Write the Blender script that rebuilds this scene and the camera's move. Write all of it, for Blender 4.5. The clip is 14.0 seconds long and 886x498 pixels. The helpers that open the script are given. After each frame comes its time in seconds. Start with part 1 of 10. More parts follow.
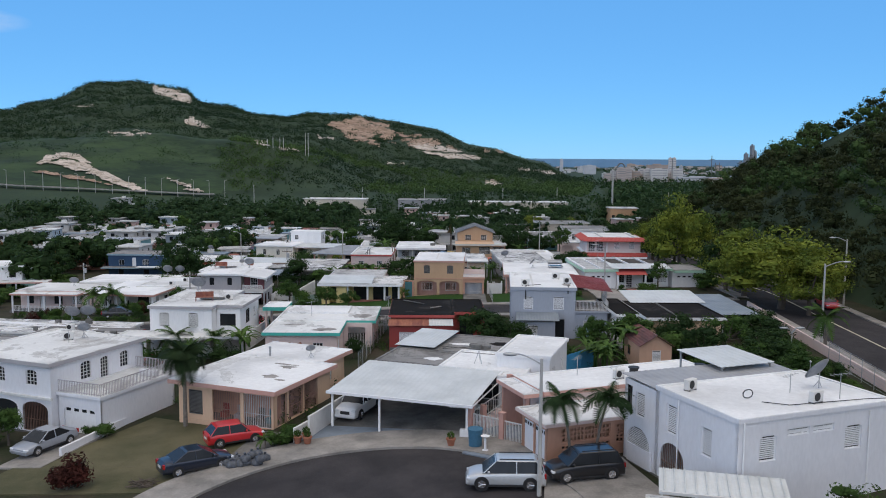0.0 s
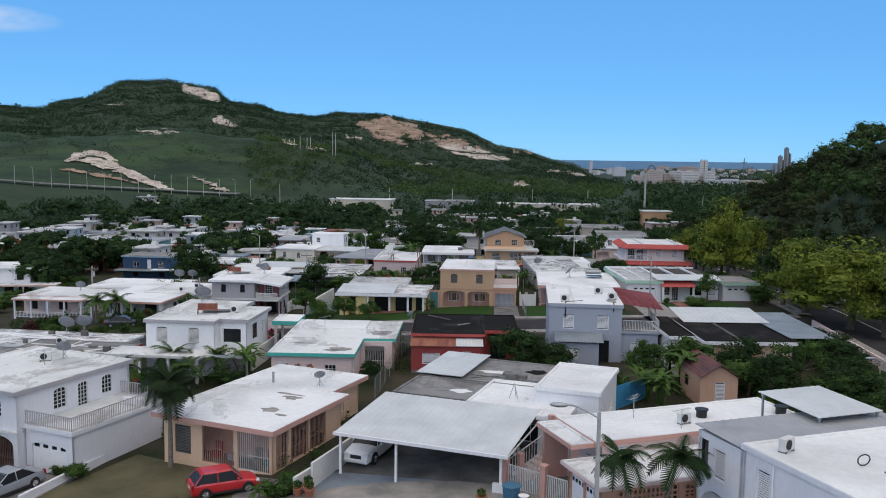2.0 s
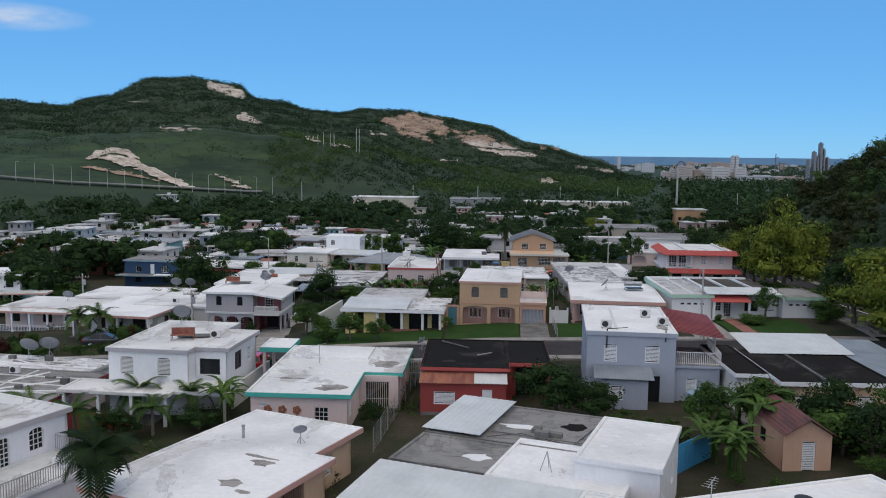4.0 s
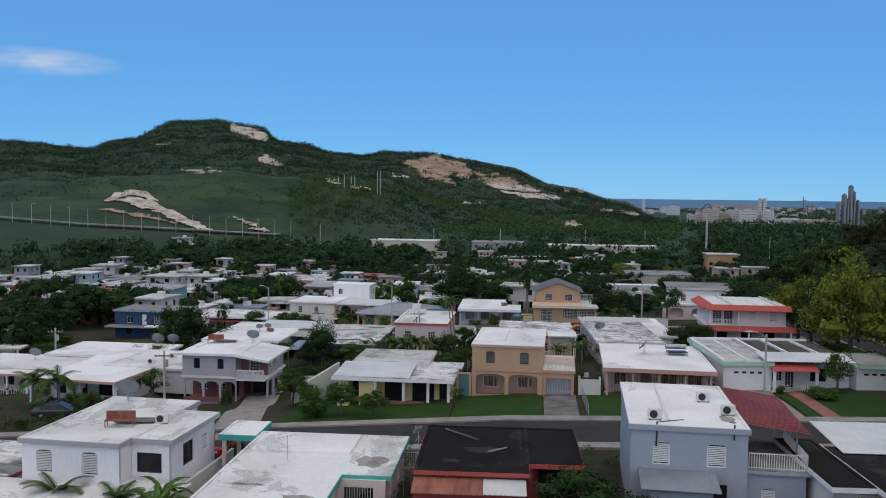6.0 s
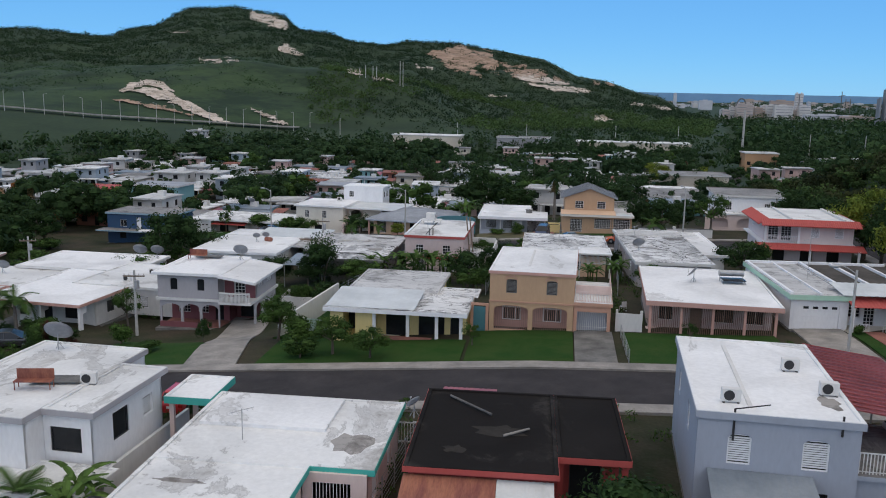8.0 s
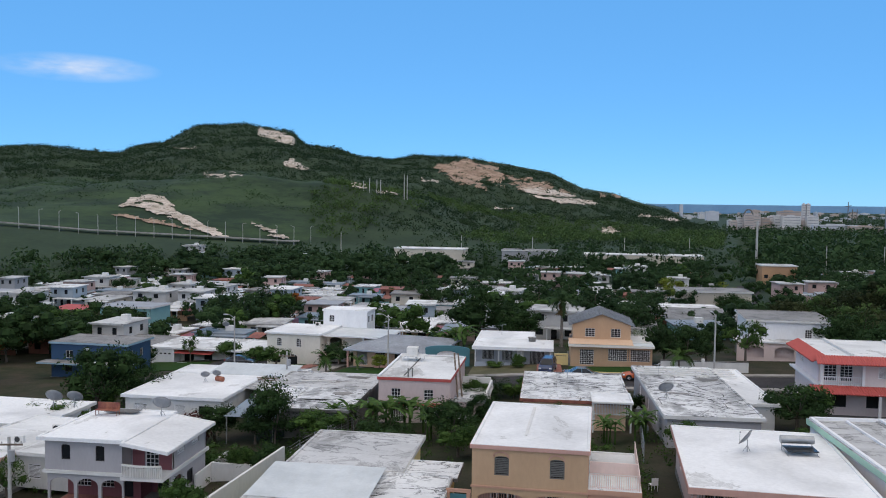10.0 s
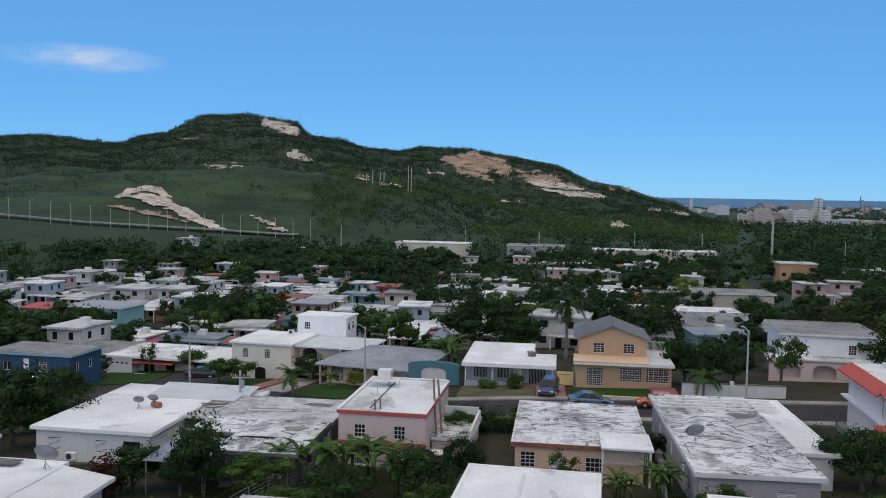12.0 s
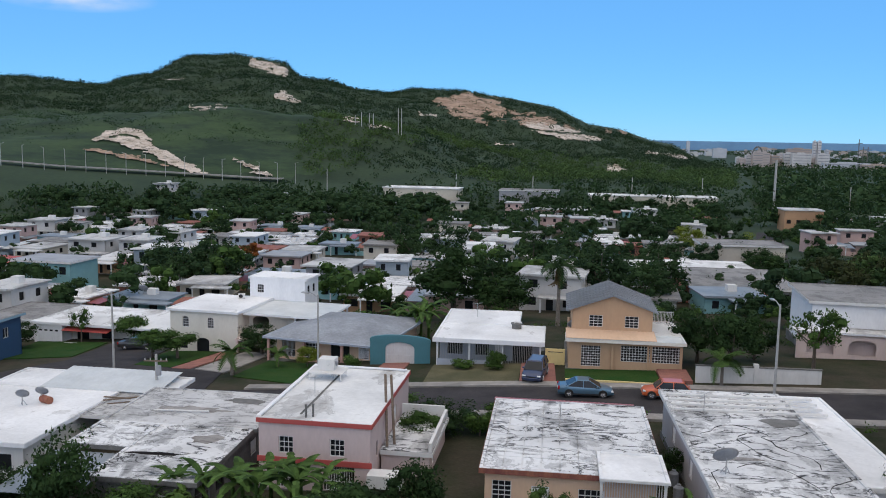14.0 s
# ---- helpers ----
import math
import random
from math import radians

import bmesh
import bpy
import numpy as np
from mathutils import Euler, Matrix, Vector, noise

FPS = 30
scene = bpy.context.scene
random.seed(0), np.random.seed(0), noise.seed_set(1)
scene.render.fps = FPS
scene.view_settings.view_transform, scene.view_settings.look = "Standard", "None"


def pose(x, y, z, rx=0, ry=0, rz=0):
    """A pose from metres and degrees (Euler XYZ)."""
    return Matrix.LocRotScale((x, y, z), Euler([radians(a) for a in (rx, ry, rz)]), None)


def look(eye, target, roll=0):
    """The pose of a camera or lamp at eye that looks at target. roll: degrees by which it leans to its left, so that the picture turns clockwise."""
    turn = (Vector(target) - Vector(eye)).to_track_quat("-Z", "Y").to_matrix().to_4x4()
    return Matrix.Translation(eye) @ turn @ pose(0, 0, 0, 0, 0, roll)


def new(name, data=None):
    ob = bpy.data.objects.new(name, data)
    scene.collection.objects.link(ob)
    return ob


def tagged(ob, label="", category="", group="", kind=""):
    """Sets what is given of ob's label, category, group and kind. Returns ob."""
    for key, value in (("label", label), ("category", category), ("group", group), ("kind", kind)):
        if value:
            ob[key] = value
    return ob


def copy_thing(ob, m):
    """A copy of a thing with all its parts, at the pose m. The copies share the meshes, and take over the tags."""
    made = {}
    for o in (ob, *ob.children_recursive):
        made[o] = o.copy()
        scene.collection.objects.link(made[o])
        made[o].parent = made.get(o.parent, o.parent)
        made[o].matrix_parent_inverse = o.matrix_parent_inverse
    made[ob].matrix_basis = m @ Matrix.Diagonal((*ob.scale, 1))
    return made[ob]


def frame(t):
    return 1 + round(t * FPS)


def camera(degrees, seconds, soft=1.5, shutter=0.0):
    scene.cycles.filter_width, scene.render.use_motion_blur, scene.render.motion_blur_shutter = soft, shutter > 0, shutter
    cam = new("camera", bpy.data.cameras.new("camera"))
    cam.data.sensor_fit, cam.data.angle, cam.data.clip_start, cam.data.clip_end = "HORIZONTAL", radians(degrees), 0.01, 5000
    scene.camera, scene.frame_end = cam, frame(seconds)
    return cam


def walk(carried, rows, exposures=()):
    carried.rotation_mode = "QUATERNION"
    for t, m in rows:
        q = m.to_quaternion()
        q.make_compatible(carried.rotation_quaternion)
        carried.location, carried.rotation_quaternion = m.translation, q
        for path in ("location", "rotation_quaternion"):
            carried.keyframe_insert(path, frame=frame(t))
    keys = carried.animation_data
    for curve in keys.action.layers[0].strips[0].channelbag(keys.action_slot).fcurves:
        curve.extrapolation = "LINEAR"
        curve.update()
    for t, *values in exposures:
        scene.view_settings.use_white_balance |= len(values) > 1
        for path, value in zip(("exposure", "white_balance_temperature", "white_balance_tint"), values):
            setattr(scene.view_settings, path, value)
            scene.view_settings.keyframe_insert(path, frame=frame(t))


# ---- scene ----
cam = camera(55.0, 14.0, 1.0)
PATH = [
    (0, (0.094, 0.826, 19.055), (0.101, 2.815, 18.843), 0.4),
    (0.5, (0.022, 2.501, 18.875), (0.011, 4.49, 18.662), 0.5),
    (1, (-0.077, 4.826, 18.815), (-0.11, 6.81, 18.566), 0.7),
    (1.5, (-0.117, 7.606, 18.805), (-0.171, 9.594, 18.598), 0.8),
    (2, (-0.106, 10.699, 18.905), (-0.163, 12.687, 18.694), 0.8),
    (2.5, (-0.071, 13.763, 19.107), (-0.136, 15.751, 18.892), 0.8),
    (3, (0.018, 17.003, 19.127), (-0.068, 18.99, 18.912), 0.8),
    (3.5, (0.134, 20.474, 19.088), (0.03, 22.46, 18.867), 0.7),
    (6, (0.772, 38.557, 18.978), (0.596, 40.545, 18.856), 0.7),
    (6.5, (0.735, 42.18, 18.977), (0.542, 44.17, 18.919), 0.7),
    (7, (0.619, 45.8, 19.069), (0.412, 47.785, 18.93), 0.8),
    (7.5, (0.555, 49.341, 19.171), (0.337, 51.314, 18.928), 0.9),
    (8, (0.468, 52.866, 19.228), (0.241, 54.818, 18.858), 1.1),
    (8.5, (0.598, 57.685, 19.159), (0.355, 59.668, 19.068), 1.0),
    (11, (1.294, 79.57, 19.138), (1.029, 81.548, 19.011), 0.8),
    (11.5, (1.446, 83.614, 19.239), (1.173, 85.591, 19.11), 0.9),
    (12, (1.592, 87.711, 19.225), (1.318, 89.688, 19.096), 1.0),
    (12.5, (1.666, 91.881, 19.216), (1.385, 93.857, 19.088), 1.0),
    (13, (1.788, 95.975, 19.365), (1.519, 97.94, 19.103), 1.1),
    (13.5, (1.894, 100.559, 19.203), (1.628, 102.524, 18.942), 1.0),
    (14, (2.021, 104.707, 19.186), (1.762, 106.673, 18.925), 1.0),
]
walk(cam, [(t, look(eye, target, roll)) for t, eye, target, roll in PATH], [(0, 0.03), (2, 0.02), (3.5, -0.08), (6.5, -0.2), (7.5, -0.12), (8.2, 0.0), (8.6, 0.2), (10.8, 0.0), (12, -0.1), (13, -0.1), (13.6, 0.06), (14, 0.12)])

# ---- light ----
world = bpy.data.worlds.new("sky")
scene.world = world
world.use_nodes = True
wn = world.node_tree
wn.nodes.clear()
sky = wn.nodes.new("ShaderNodeTexSky")
sky.sky_type = "NISHITA"
sky.sun_disc = False
sky.sun_elevation = radians(56)
sky.sun_rotation = radians(174)
sky.altitude = 2500
sky.air_density = 1.0
sky.dust_density = 0.0
sky.ozone_density = 4.0
bg = wn.nodes.new("ShaderNodeBackground")
bg.inputs["Strength"].default_value = 0.128
wo = wn.nodes.new("ShaderNodeOutputWorld")
tint = wn.nodes.new("ShaderNodeMix")
tint.data_type, tint.blend_type = "RGBA", "MULTIPLY"
tint.inputs["Factor"].default_value = 1.0
tint.inputs["B"].default_value = (0.60, 0.95, 1.12, 1)
wn.links.new(sky.outputs["Color"], tint.inputs["A"])
veil = wn.nodes.new("ShaderNodeMix")
veil.data_type = "RGBA"
veil.inputs["Factor"].default_value = 0.68
veil.inputs["B"].default_value = (1.02, 3.3, 7.0, 1)
wn.links.new(tint.outputs["Result"], veil.inputs["A"])
# unseen overhead sky whitened towards the zenith, added to neutralise the blue ground light
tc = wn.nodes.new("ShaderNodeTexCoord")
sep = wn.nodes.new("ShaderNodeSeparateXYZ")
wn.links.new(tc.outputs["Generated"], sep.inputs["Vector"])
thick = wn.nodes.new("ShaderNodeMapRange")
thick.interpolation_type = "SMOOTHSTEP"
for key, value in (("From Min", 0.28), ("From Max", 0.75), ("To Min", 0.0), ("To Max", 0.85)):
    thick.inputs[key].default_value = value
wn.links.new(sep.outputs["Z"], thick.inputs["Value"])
zenith_white = wn.nodes.new("ShaderNodeMix")
zenith_white.data_type = "RGBA"
zenith_white.inputs["B"].default_value = (3.45, 3.55, 3.85, 1)
wn.links.new(thick.outputs["Result"], zenith_white.inputs["Factor"])
wn.links.new(veil.outputs["Result"], zenith_white.inputs["A"])
wn.links.new(zenith_white.outputs["Result"], bg.inputs["Color"])
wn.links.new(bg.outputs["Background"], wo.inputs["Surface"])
sun = new("sun", bpy.data.lights.new("sun", "SUN"))
sun.data.energy = 2.2
sun.data.angle = radians(140)
sun.data.color = (1.0, 0.87, 0.72)
sun.matrix_world = look((0, 0, 0), (-math.sin(radians(174)) * math.cos(radians(56)), -math.cos(radians(174)) * math.cos(radians(56)), -math.sin(radians(56))))

# ---- materials ----
MATS = {}


def mat(name, a, b=None, rough=0.8, scale=0.6, fine=9.0, bump=0.2, metal=0.0, rand=0.0, lo=0.35, hi=0.65, stretch=(1, 1, 1), island=False, spec=0.3):
    """Two tints mixed by a broad and a fine noise, with a little relief."""
    if name in MATS:
        return MATS[name]
    m = bpy.data.materials.new(name)
    m.use_nodes = True
    nt = m.node_tree
    p = nt.nodes["Principled BSDF"]
    p.inputs["Roughness"].default_value = rough
    p.inputs["Metallic"].default_value = metal
    p.inputs["Specular IOR Level"].default_value = spec
    b = b or tuple(c * 0.72 for c in a)
    geo = nt.nodes.new("ShaderNodeNewGeometry")
    mp = nt.nodes.new("ShaderNodeMapping")
    painted = name.endswith("_paint")
    if painted:
        stretch, lo, hi = (1, 1, 0.35), 0.46, 1.0
    mp.inputs["Scale"].default_value = stretch
    nt.links.new(geo.outputs["Position"], mp.inputs["Vector"])
    n1 = nt.nodes.new("ShaderNodeTexNoise")
    n1.inputs["Scale"].default_value = scale
    n1.inputs["Detail"].default_value = 6
    n1.inputs["Roughness"].default_value = 0.62
    n2 = nt.nodes.new("ShaderNodeTexNoise")
    n2.inputs["Scale"].default_value = fine
    n2.inputs["Detail"].default_value = 4
    for n in (n1, n2):
        nt.links.new(mp.outputs["Vector"], n.inputs["Vector"])
    r = nt.nodes.new("ShaderNodeMapRange")
    r.inputs["From Min"].default_value, r.inputs["From Max"].default_value = lo, hi
    nt.links.new(n1.outputs["Fac"], r.inputs["Value"])
    mix = nt.nodes.new("ShaderNodeMix")
    mix.data_type = "RGBA"
    mix.inputs["A"].default_value = (*a, 1)
    mix.inputs["B"].default_value = (*b, 1)
    nt.links.new(r.outputs["Result"], mix.inputs["Factor"])
    hsv = nt.nodes.new("ShaderNodeHueSaturation")
    v = nt.nodes.new("ShaderNodeMapRange")
    v.inputs["From Min"].default_value, v.inputs["From Max"].default_value = 0.3, 0.7
    v.inputs["To Min"].default_value, v.inputs["To Max"].default_value = (0.96, 1.03) if bump <= 0.15 else (0.85, 1.12)
    nt.links.new(n2.outputs["Fac"], v.inputs["Value"])
    src = v.outputs["Result"]
    if rand:
        if island:
            rnd = geo.outputs["Random Per Island"]
        else:
            rnd = nt.nodes.new("ShaderNodeObjectInfo").outputs["Random"]
        rr = nt.nodes.new("ShaderNodeMapRange")
        rr.inputs["To Min"].default_value, rr.inputs["To Max"].default_value = 1 - rand, 1 + rand
        nt.links.new(rnd, rr.inputs["Value"])
        mul = nt.nodes.new("ShaderNodeMath")
        mul.operation = "MULTIPLY"
        nt.links.new(src, mul.inputs[0])
        nt.links.new(rr.outputs["Result"], mul.inputs[1])
        src = mul.outputs["Value"]
    nt.links.new(src, hsv.inputs["Value"])
    nt.links.new(mix.outputs["Result"], hsv.inputs["Color"])
    nt.links.new(hsv.outputs["Color"], p.inputs["Base Color"])
    if bump:
        bp = nt.nodes.new("ShaderNodeBump")
        bp.inputs["Strength"].default_value = bump * (0.3 if painted else 1.0)
        bp.inputs["Distance"].default_value = 0.05
        nt.links.new(n2.outputs["Fac"], bp.inputs["Height"])
        nt.links.new(bp.outputs["Normal"], p.inputs["Normal"])
    MATS[name] = m
    return m


def stained(name, base, stain, dirt, amount=0.5, scale=0.25, crack=0.0, rough=0.75, tall=1.0):
    """A coated flat roof: paint greyed by weather, ragged worn patches, and dark lines where water has dried."""
    if name in MATS:
        return MATS[name]
    m = bpy.data.materials.new(name)
    m.use_nodes = True
    nt = m.node_tree
    p = nt.nodes["Principled BSDF"]
    p.inputs["Roughness"].default_value = rough
    p.inputs["Specular IOR Level"].default_value = 0.25 if rough < 0.9 else 0.08
    geo = nt.nodes.new("ShaderNodeNewGeometry")

    def field(sc, detail, ro, dist, stretch):
        mp = nt.nodes.new("ShaderNodeMapping")
        mp.inputs["Scale"].default_value = stretch
        mp.inputs["Rotation"].default_value = (0, 0, 0.3)
        n = nt.nodes.new("ShaderNodeTexNoise")
        n.inputs["Scale"].default_value = sc
        n.inputs["Detail"].default_value = detail
        n.inputs["Roughness"].default_value = ro
        n.inputs["Distortion"].default_value = dist
        nt.links.new(geo.outputs["Position"], mp.inputs["Vector"])
        nt.links.new(mp.outputs["Vector"], n.inputs["Vector"])
        return n.outputs["Fac"]

    def ramp(src, a, b, c=0.0, d=1.0):
        r = nt.nodes.new("ShaderNodeMapRange")
        for key, v in (("From Min", a), ("From Max", b), ("To Min", c), ("To Max", d)):
            r.inputs[key].default_value = v
        nt.links.new(src, r.inputs["Value"])
        return r.outputs["Result"]

    def blend(a, b, f):
        mx = nt.nodes.new("ShaderNodeMix")
        mx.data_type = "RGBA"
        if isinstance(a, tuple):
            mx.inputs["A"].default_value = (*a, 1)
        else:
            nt.links.new(a, mx.inputs["A"])
        mx.inputs["B"].default_value = (*b, 1)
        nt.links.new(f, mx.inputs["Factor"])
        return mx.outputs["Result"]

    def math_node(op, a, b):
        k = nt.nodes.new("ShaderNodeMath")
        k.operation = op
        for s, v in zip(k.inputs, (a, b)):
            if isinstance(v, float):
                s.default_value = v
            else:
                nt.links.new(v, s)
        return k.outputs["Value"]
    wash = field(0.13, 4, 0.55, 0.6, (1, 1, 1))
    fine0 = field(1.6, 6, 0.7, 0.4, (0.5, 1, 1))
    worn = field(scale, 9, 0.66, 0.5, (1, 0.6, tall))
    col = blend(base, tuple(c * 0.74 for c in base), ramp(wash, 0.42, 0.68))
    th = 0.69 - 0.29 * amount
    patch = ramp(worn, th - 0.02, th + 0.10)
    col = blend(col, stain, math_node("MULTIPLY", patch, ramp(fine0, 0.35, 0.65, 0.55, 1.0)))
    edge = ramp(math_node("ABSOLUTE", math_node("SUBTRACT", worn, th + 0.012), 0.0), 0.003, 0.012, 0.32, 0.0)
    col = blend(col, dirt, edge)
    if crack:
        run = field(0.5 if tall == 1.0 else scale * 1.5, 7, 0.62, 0.8, (0.42, 1.15, tall))
        line = ramp(math_node("ABSOLUTE", math_node("SUBTRACT", run, 0.5), 0.0), 0.004, 0.022, crack, 0.0)
        col = blend(col, dirt, math_node("MULTIPLY", line, ramp(wash, 0.32, 0.52, 0.35, 1.0)))
    fine = field(3.5, 4, 0.6, 0.0, (1, 1, 1))
    hsv = nt.nodes.new("ShaderNodeHueSaturation")
    nt.links.new(ramp(fine, 0.3, 0.7, 0.93, 1.05), hsv.inputs["Value"])
    nt.links.new(col, hsv.inputs["Color"])
    nt.links.new(hsv.outputs["Color"], p.inputs["Base Color"])
    bp = nt.nodes.new("ShaderNodeBump")
    bp.inputs["Strength"].default_value = 0.1
    bp.inputs["Distance"].default_value = 0.04
    nt.links.new(worn, bp.inputs["Height"])
    nt.links.new(bp.outputs["Normal"], p.inputs["Normal"])
    MATS[name] = m
    return m


def glow(name, c, strength):
    m = bpy.data.materials.new(name)
    m.use_nodes = True
    p = m.node_tree.nodes["Principled BSDF"]
    p.inputs["Base Color"].default_value = (0, 0, 0, 1)
    p.inputs["Emission Color"].default_value = (*c, 1)
    p.inputs["Emission Strength"].default_value = strength
    return m


ASPHALT = mat("asphalt", (0.058, 0.053, 0.055), (0.036, 0.034, 0.036), 0.92, 0.35, 14, 0.3, spec=0.12)
CONCRETE = mat("concrete", (0.34, 0.315, 0.29), (0.19, 0.18, 0.168), 0.9, 0.5, 8, 0.25)
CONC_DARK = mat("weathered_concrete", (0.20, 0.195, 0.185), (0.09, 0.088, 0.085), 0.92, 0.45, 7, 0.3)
PAINTED = mat("blue_grey_paving", (0.22, 0.26, 0.31), (0.16, 0.19, 0.23), 0.85, 0.6, 9, 0.15)
REDPAVE = mat("red_paving", (0.32, 0.14, 0.11), (0.22, 0.10, 0.085), 0.9, 0.8, 9, 0.2)
GRASS = mat("lawn", (0.018, 0.056, 0.011), (0.034, 0.066, 0.016), 0.95, 0.5, 16, 0.6, spec=0.1)
DRYGRASS = mat("dry_lawn", (0.125, 0.110, 0.062), (0.070, 0.070, 0.034), 0.95, 0.3, 14, 0.5)
SOIL = mat("yard_ground", (0.026, 0.036, 0.017), (0.062, 0.052, 0.038), 0.95, 0.22, 5, 0.5, spec=0.1)
# scrub tones; their contrast also stands in for shading on the slope's bumps
HILLSIDE = mat("hill_scrub", (0.038, 0.068, 0.026), (0.013, 0.030, 0.014), 0.95, 0.020, 0.35, 0.8, lo=0.40, hi=0.58, stretch=(1, 1, 4))
for n in HILLSIDE.node_tree.nodes:
    if n.type == "TEX_NOISE":
        n.inputs["Detail"].default_value, n.inputs["Roughness"].default_value = 11, 0.72
# dirt tone paints crevice shade into the rock, along with dark scrub
ROCK = stained("limestone", (0.60, 0.52, 0.45), (0.33, 0.27, 0.21), (0.08, 0.08, 0.05), 0.62, 0.06, 0.85, 0.95, 4.0)
ROCKRED = stained("red_earth", (0.42, 0.30, 0.225), (0.24, 0.165, 0.12), (0.05, 0.055, 0.033), 0.70, 0.06, 0.85, 0.95, 4.0)
WHITE = mat("white_paint", (0.78, 0.78, 0.79), (0.66, 0.66, 0.68), 0.6, 0.7, 6, 0.08)
OFFWHITE = mat("old_white_paint", (0.66, 0.65, 0.63), (0.48, 0.47, 0.46), 0.7, 0.8, 6, 0.12)
LAV = mat("pale_lavender_paint", (0.73, 0.73, 0.76), (0.62, 0.62, 0.66), 0.65, 0.5, 6, 0.08)
BLUEGREY = mat("blue_grey_paint", (0.35, 0.38, 0.44), (0.29, 0.32, 0.37), 0.65, 0.5, 6, 0.08)
GREY = mat("grey_paint", (0.40, 0.385, 0.40), (0.33, 0.32, 0.335), 0.7, 0.5, 6, 0.08)
PEACH = mat("peach_paint", (0.66, 0.46, 0.32), (0.56, 0.38, 0.26), 0.7, 0.6, 6, 0.08)
SALMON = mat("salmon_trim_paint", (0.54, 0.315, 0.265), (0.44, 0.26, 0.22), 0.7, 0.6, 6, 0.08)
ORANGE = mat("orange_tan_paint", (0.50, 0.33, 0.205), (0.42, 0.27, 0.17), 0.7, 0.6, 6, 0.08)
TERRA = mat("terracotta_paint", (0.51, 0.29, 0.205), (0.42, 0.235, 0.165), 0.7, 0.6, 6, 0.1)
YELLOW = mat("pale_yellow_paint", (0.72, 0.58, 0.27), (0.62, 0.49, 0.22), 0.7, 0.6, 6, 0.08)
PINKWALL = mat("dusty_pink_paint", (0.56, 0.45, 0.43), (0.47, 0.38, 0.37), 0.7, 0.6, 6, 0.1)
PALEPINK = mat("pale_pink_paint", (0.70, 0.56, 0.52), (0.60, 0.47, 0.44), 0.7, 0.6, 6, 0.1)
CREAM = mat("cream_paint", (0.70, 0.66, 0.58), (0.60, 0.56, 0.49), 0.7, 0.6, 6, 0.1)
TEAL = mat("teal_paint", (0.07, 0.42, 0.36), (0.06, 0.33, 0.29), 0.6, 0.6, 6, 0.08)
TEALDARK = mat("dull_teal_paint", (0.07, 0.19, 0.22), (0.055, 0.15, 0.175), 0.6, 0.6, 6, 0.08)
MINT = mat("mint_green_paint", (0.40, 0.60, 0.47), (0.32, 0.50, 0.39), 0.6, 0.6, 6, 0.08)
RED = mat("red_paint", (0.31, 0.055, 0.05), (0.22, 0.045, 0.04), 0.65, 0.6, 6, 0.1)
BRIGHTRED = mat("bright_red_tile_paint", (0.42, 0.085, 0.075), (0.33, 0.07, 0.06), 0.65, 0.6, 6, 0.1)
MAROON = mat("maroon_paint", (0.20, 0.075, 0.085), (0.14, 0.055, 0.065), 0.7, 0.6, 6, 0.1)
NAVY = mat("navy_paint", (0.030, 0.070, 0.140), (0.025, 0.056, 0.115), 0.6, 0.6, 6, 0.08)
SKYBLUE = mat("sky_blue_paint", (0.25, 0.37, 0.45), (0.2, 0.3, 0.37), 0.6, 0.6, 6, 0.08)
REDMETAL = mat("red_metal_roofing", (0.36, 0.10, 0.105), (0.26, 0.07, 0.075), 0.45, 0.5, 6, 0.1)
RUST = mat("rusty_metal_roofing", (0.32, 0.13, 0.08), (0.18, 0.06, 0.05), 0.7, 0.7, 6, 0.3, stretch=(3, 0.6, 1))
METALROOF = mat("white_metal_roofing", (0.62, 0.64, 0.64), (0.50, 0.52, 0.52), 0.5, 0.4, 6, 0.1)
GREYMETAL = mat("grey_metal_roofing", (0.36, 0.365, 0.38), (0.27, 0.275, 0.29), 0.55, 0.4, 6, 0.1)
BLUEMETAL = mat("grey_blue_metal_roofing", (0.25, 0.28, 0.31), (0.17, 0.20, 0.23), 0.5, 0.4, 6, 0.1)
ROOFWHITE = stained("white_roof_coating", (0.80, 0.80, 0.80), (0.42, 0.41, 0.395), (0.20, 0.19, 0.18), 0.30, 0.20)
ROOFWORN = stained("worn_white_roof_coating", (0.74, 0.74, 0.73), (0.30, 0.285, 0.27), (0.085, 0.08, 0.078), 0.47, 0.26)
ROOFMOSS = stained("blackened_white_roof", (0.72, 0.72, 0.72), (0.19, 0.19, 0.19), (0.025, 0.025, 0.025), 0.60, 0.42, 1.0)
ROOFPATCH = stained("patched_grey_roof", (0.56, 0.555, 0.55), (0.25, 0.245, 0.235), (0.05, 0.05, 0.05), 0.55, 0.33, 0.6)
ROOFGREY = stained("grey_roof_concrete", (0.27, 0.26, 0.25), (0.13, 0.125, 0.12), (0.05, 0.05, 0.05), 0.55, 0.3, 0.5)
ROOFDARK = stained("tarred_roof", (0.018, 0.016, 0.015), (0.052, 0.047, 0.043), (0.009, 0.009, 0.009), 0.45, 0.28, 0.0, 0.95)
SHEDPEACH = mat("shed_peach_paint", (0.56, 0.35, 0.245), (0.46, 0.285, 0.20), 0.7, 0.6, 6, 0.08)
SHEDROOF = mat("rust_red_roofing", (0.17, 0.068, 0.06), (0.085, 0.042, 0.038), 0.7, 0.7, 6, 0.3, stretch=(3, 0.6, 1))
SLATE = mat("grey_shingle_roofing", (0.30, 0.32, 0.35), (0.24, 0.255, 0.28), 0.8, 0.5, 9, 0.2)
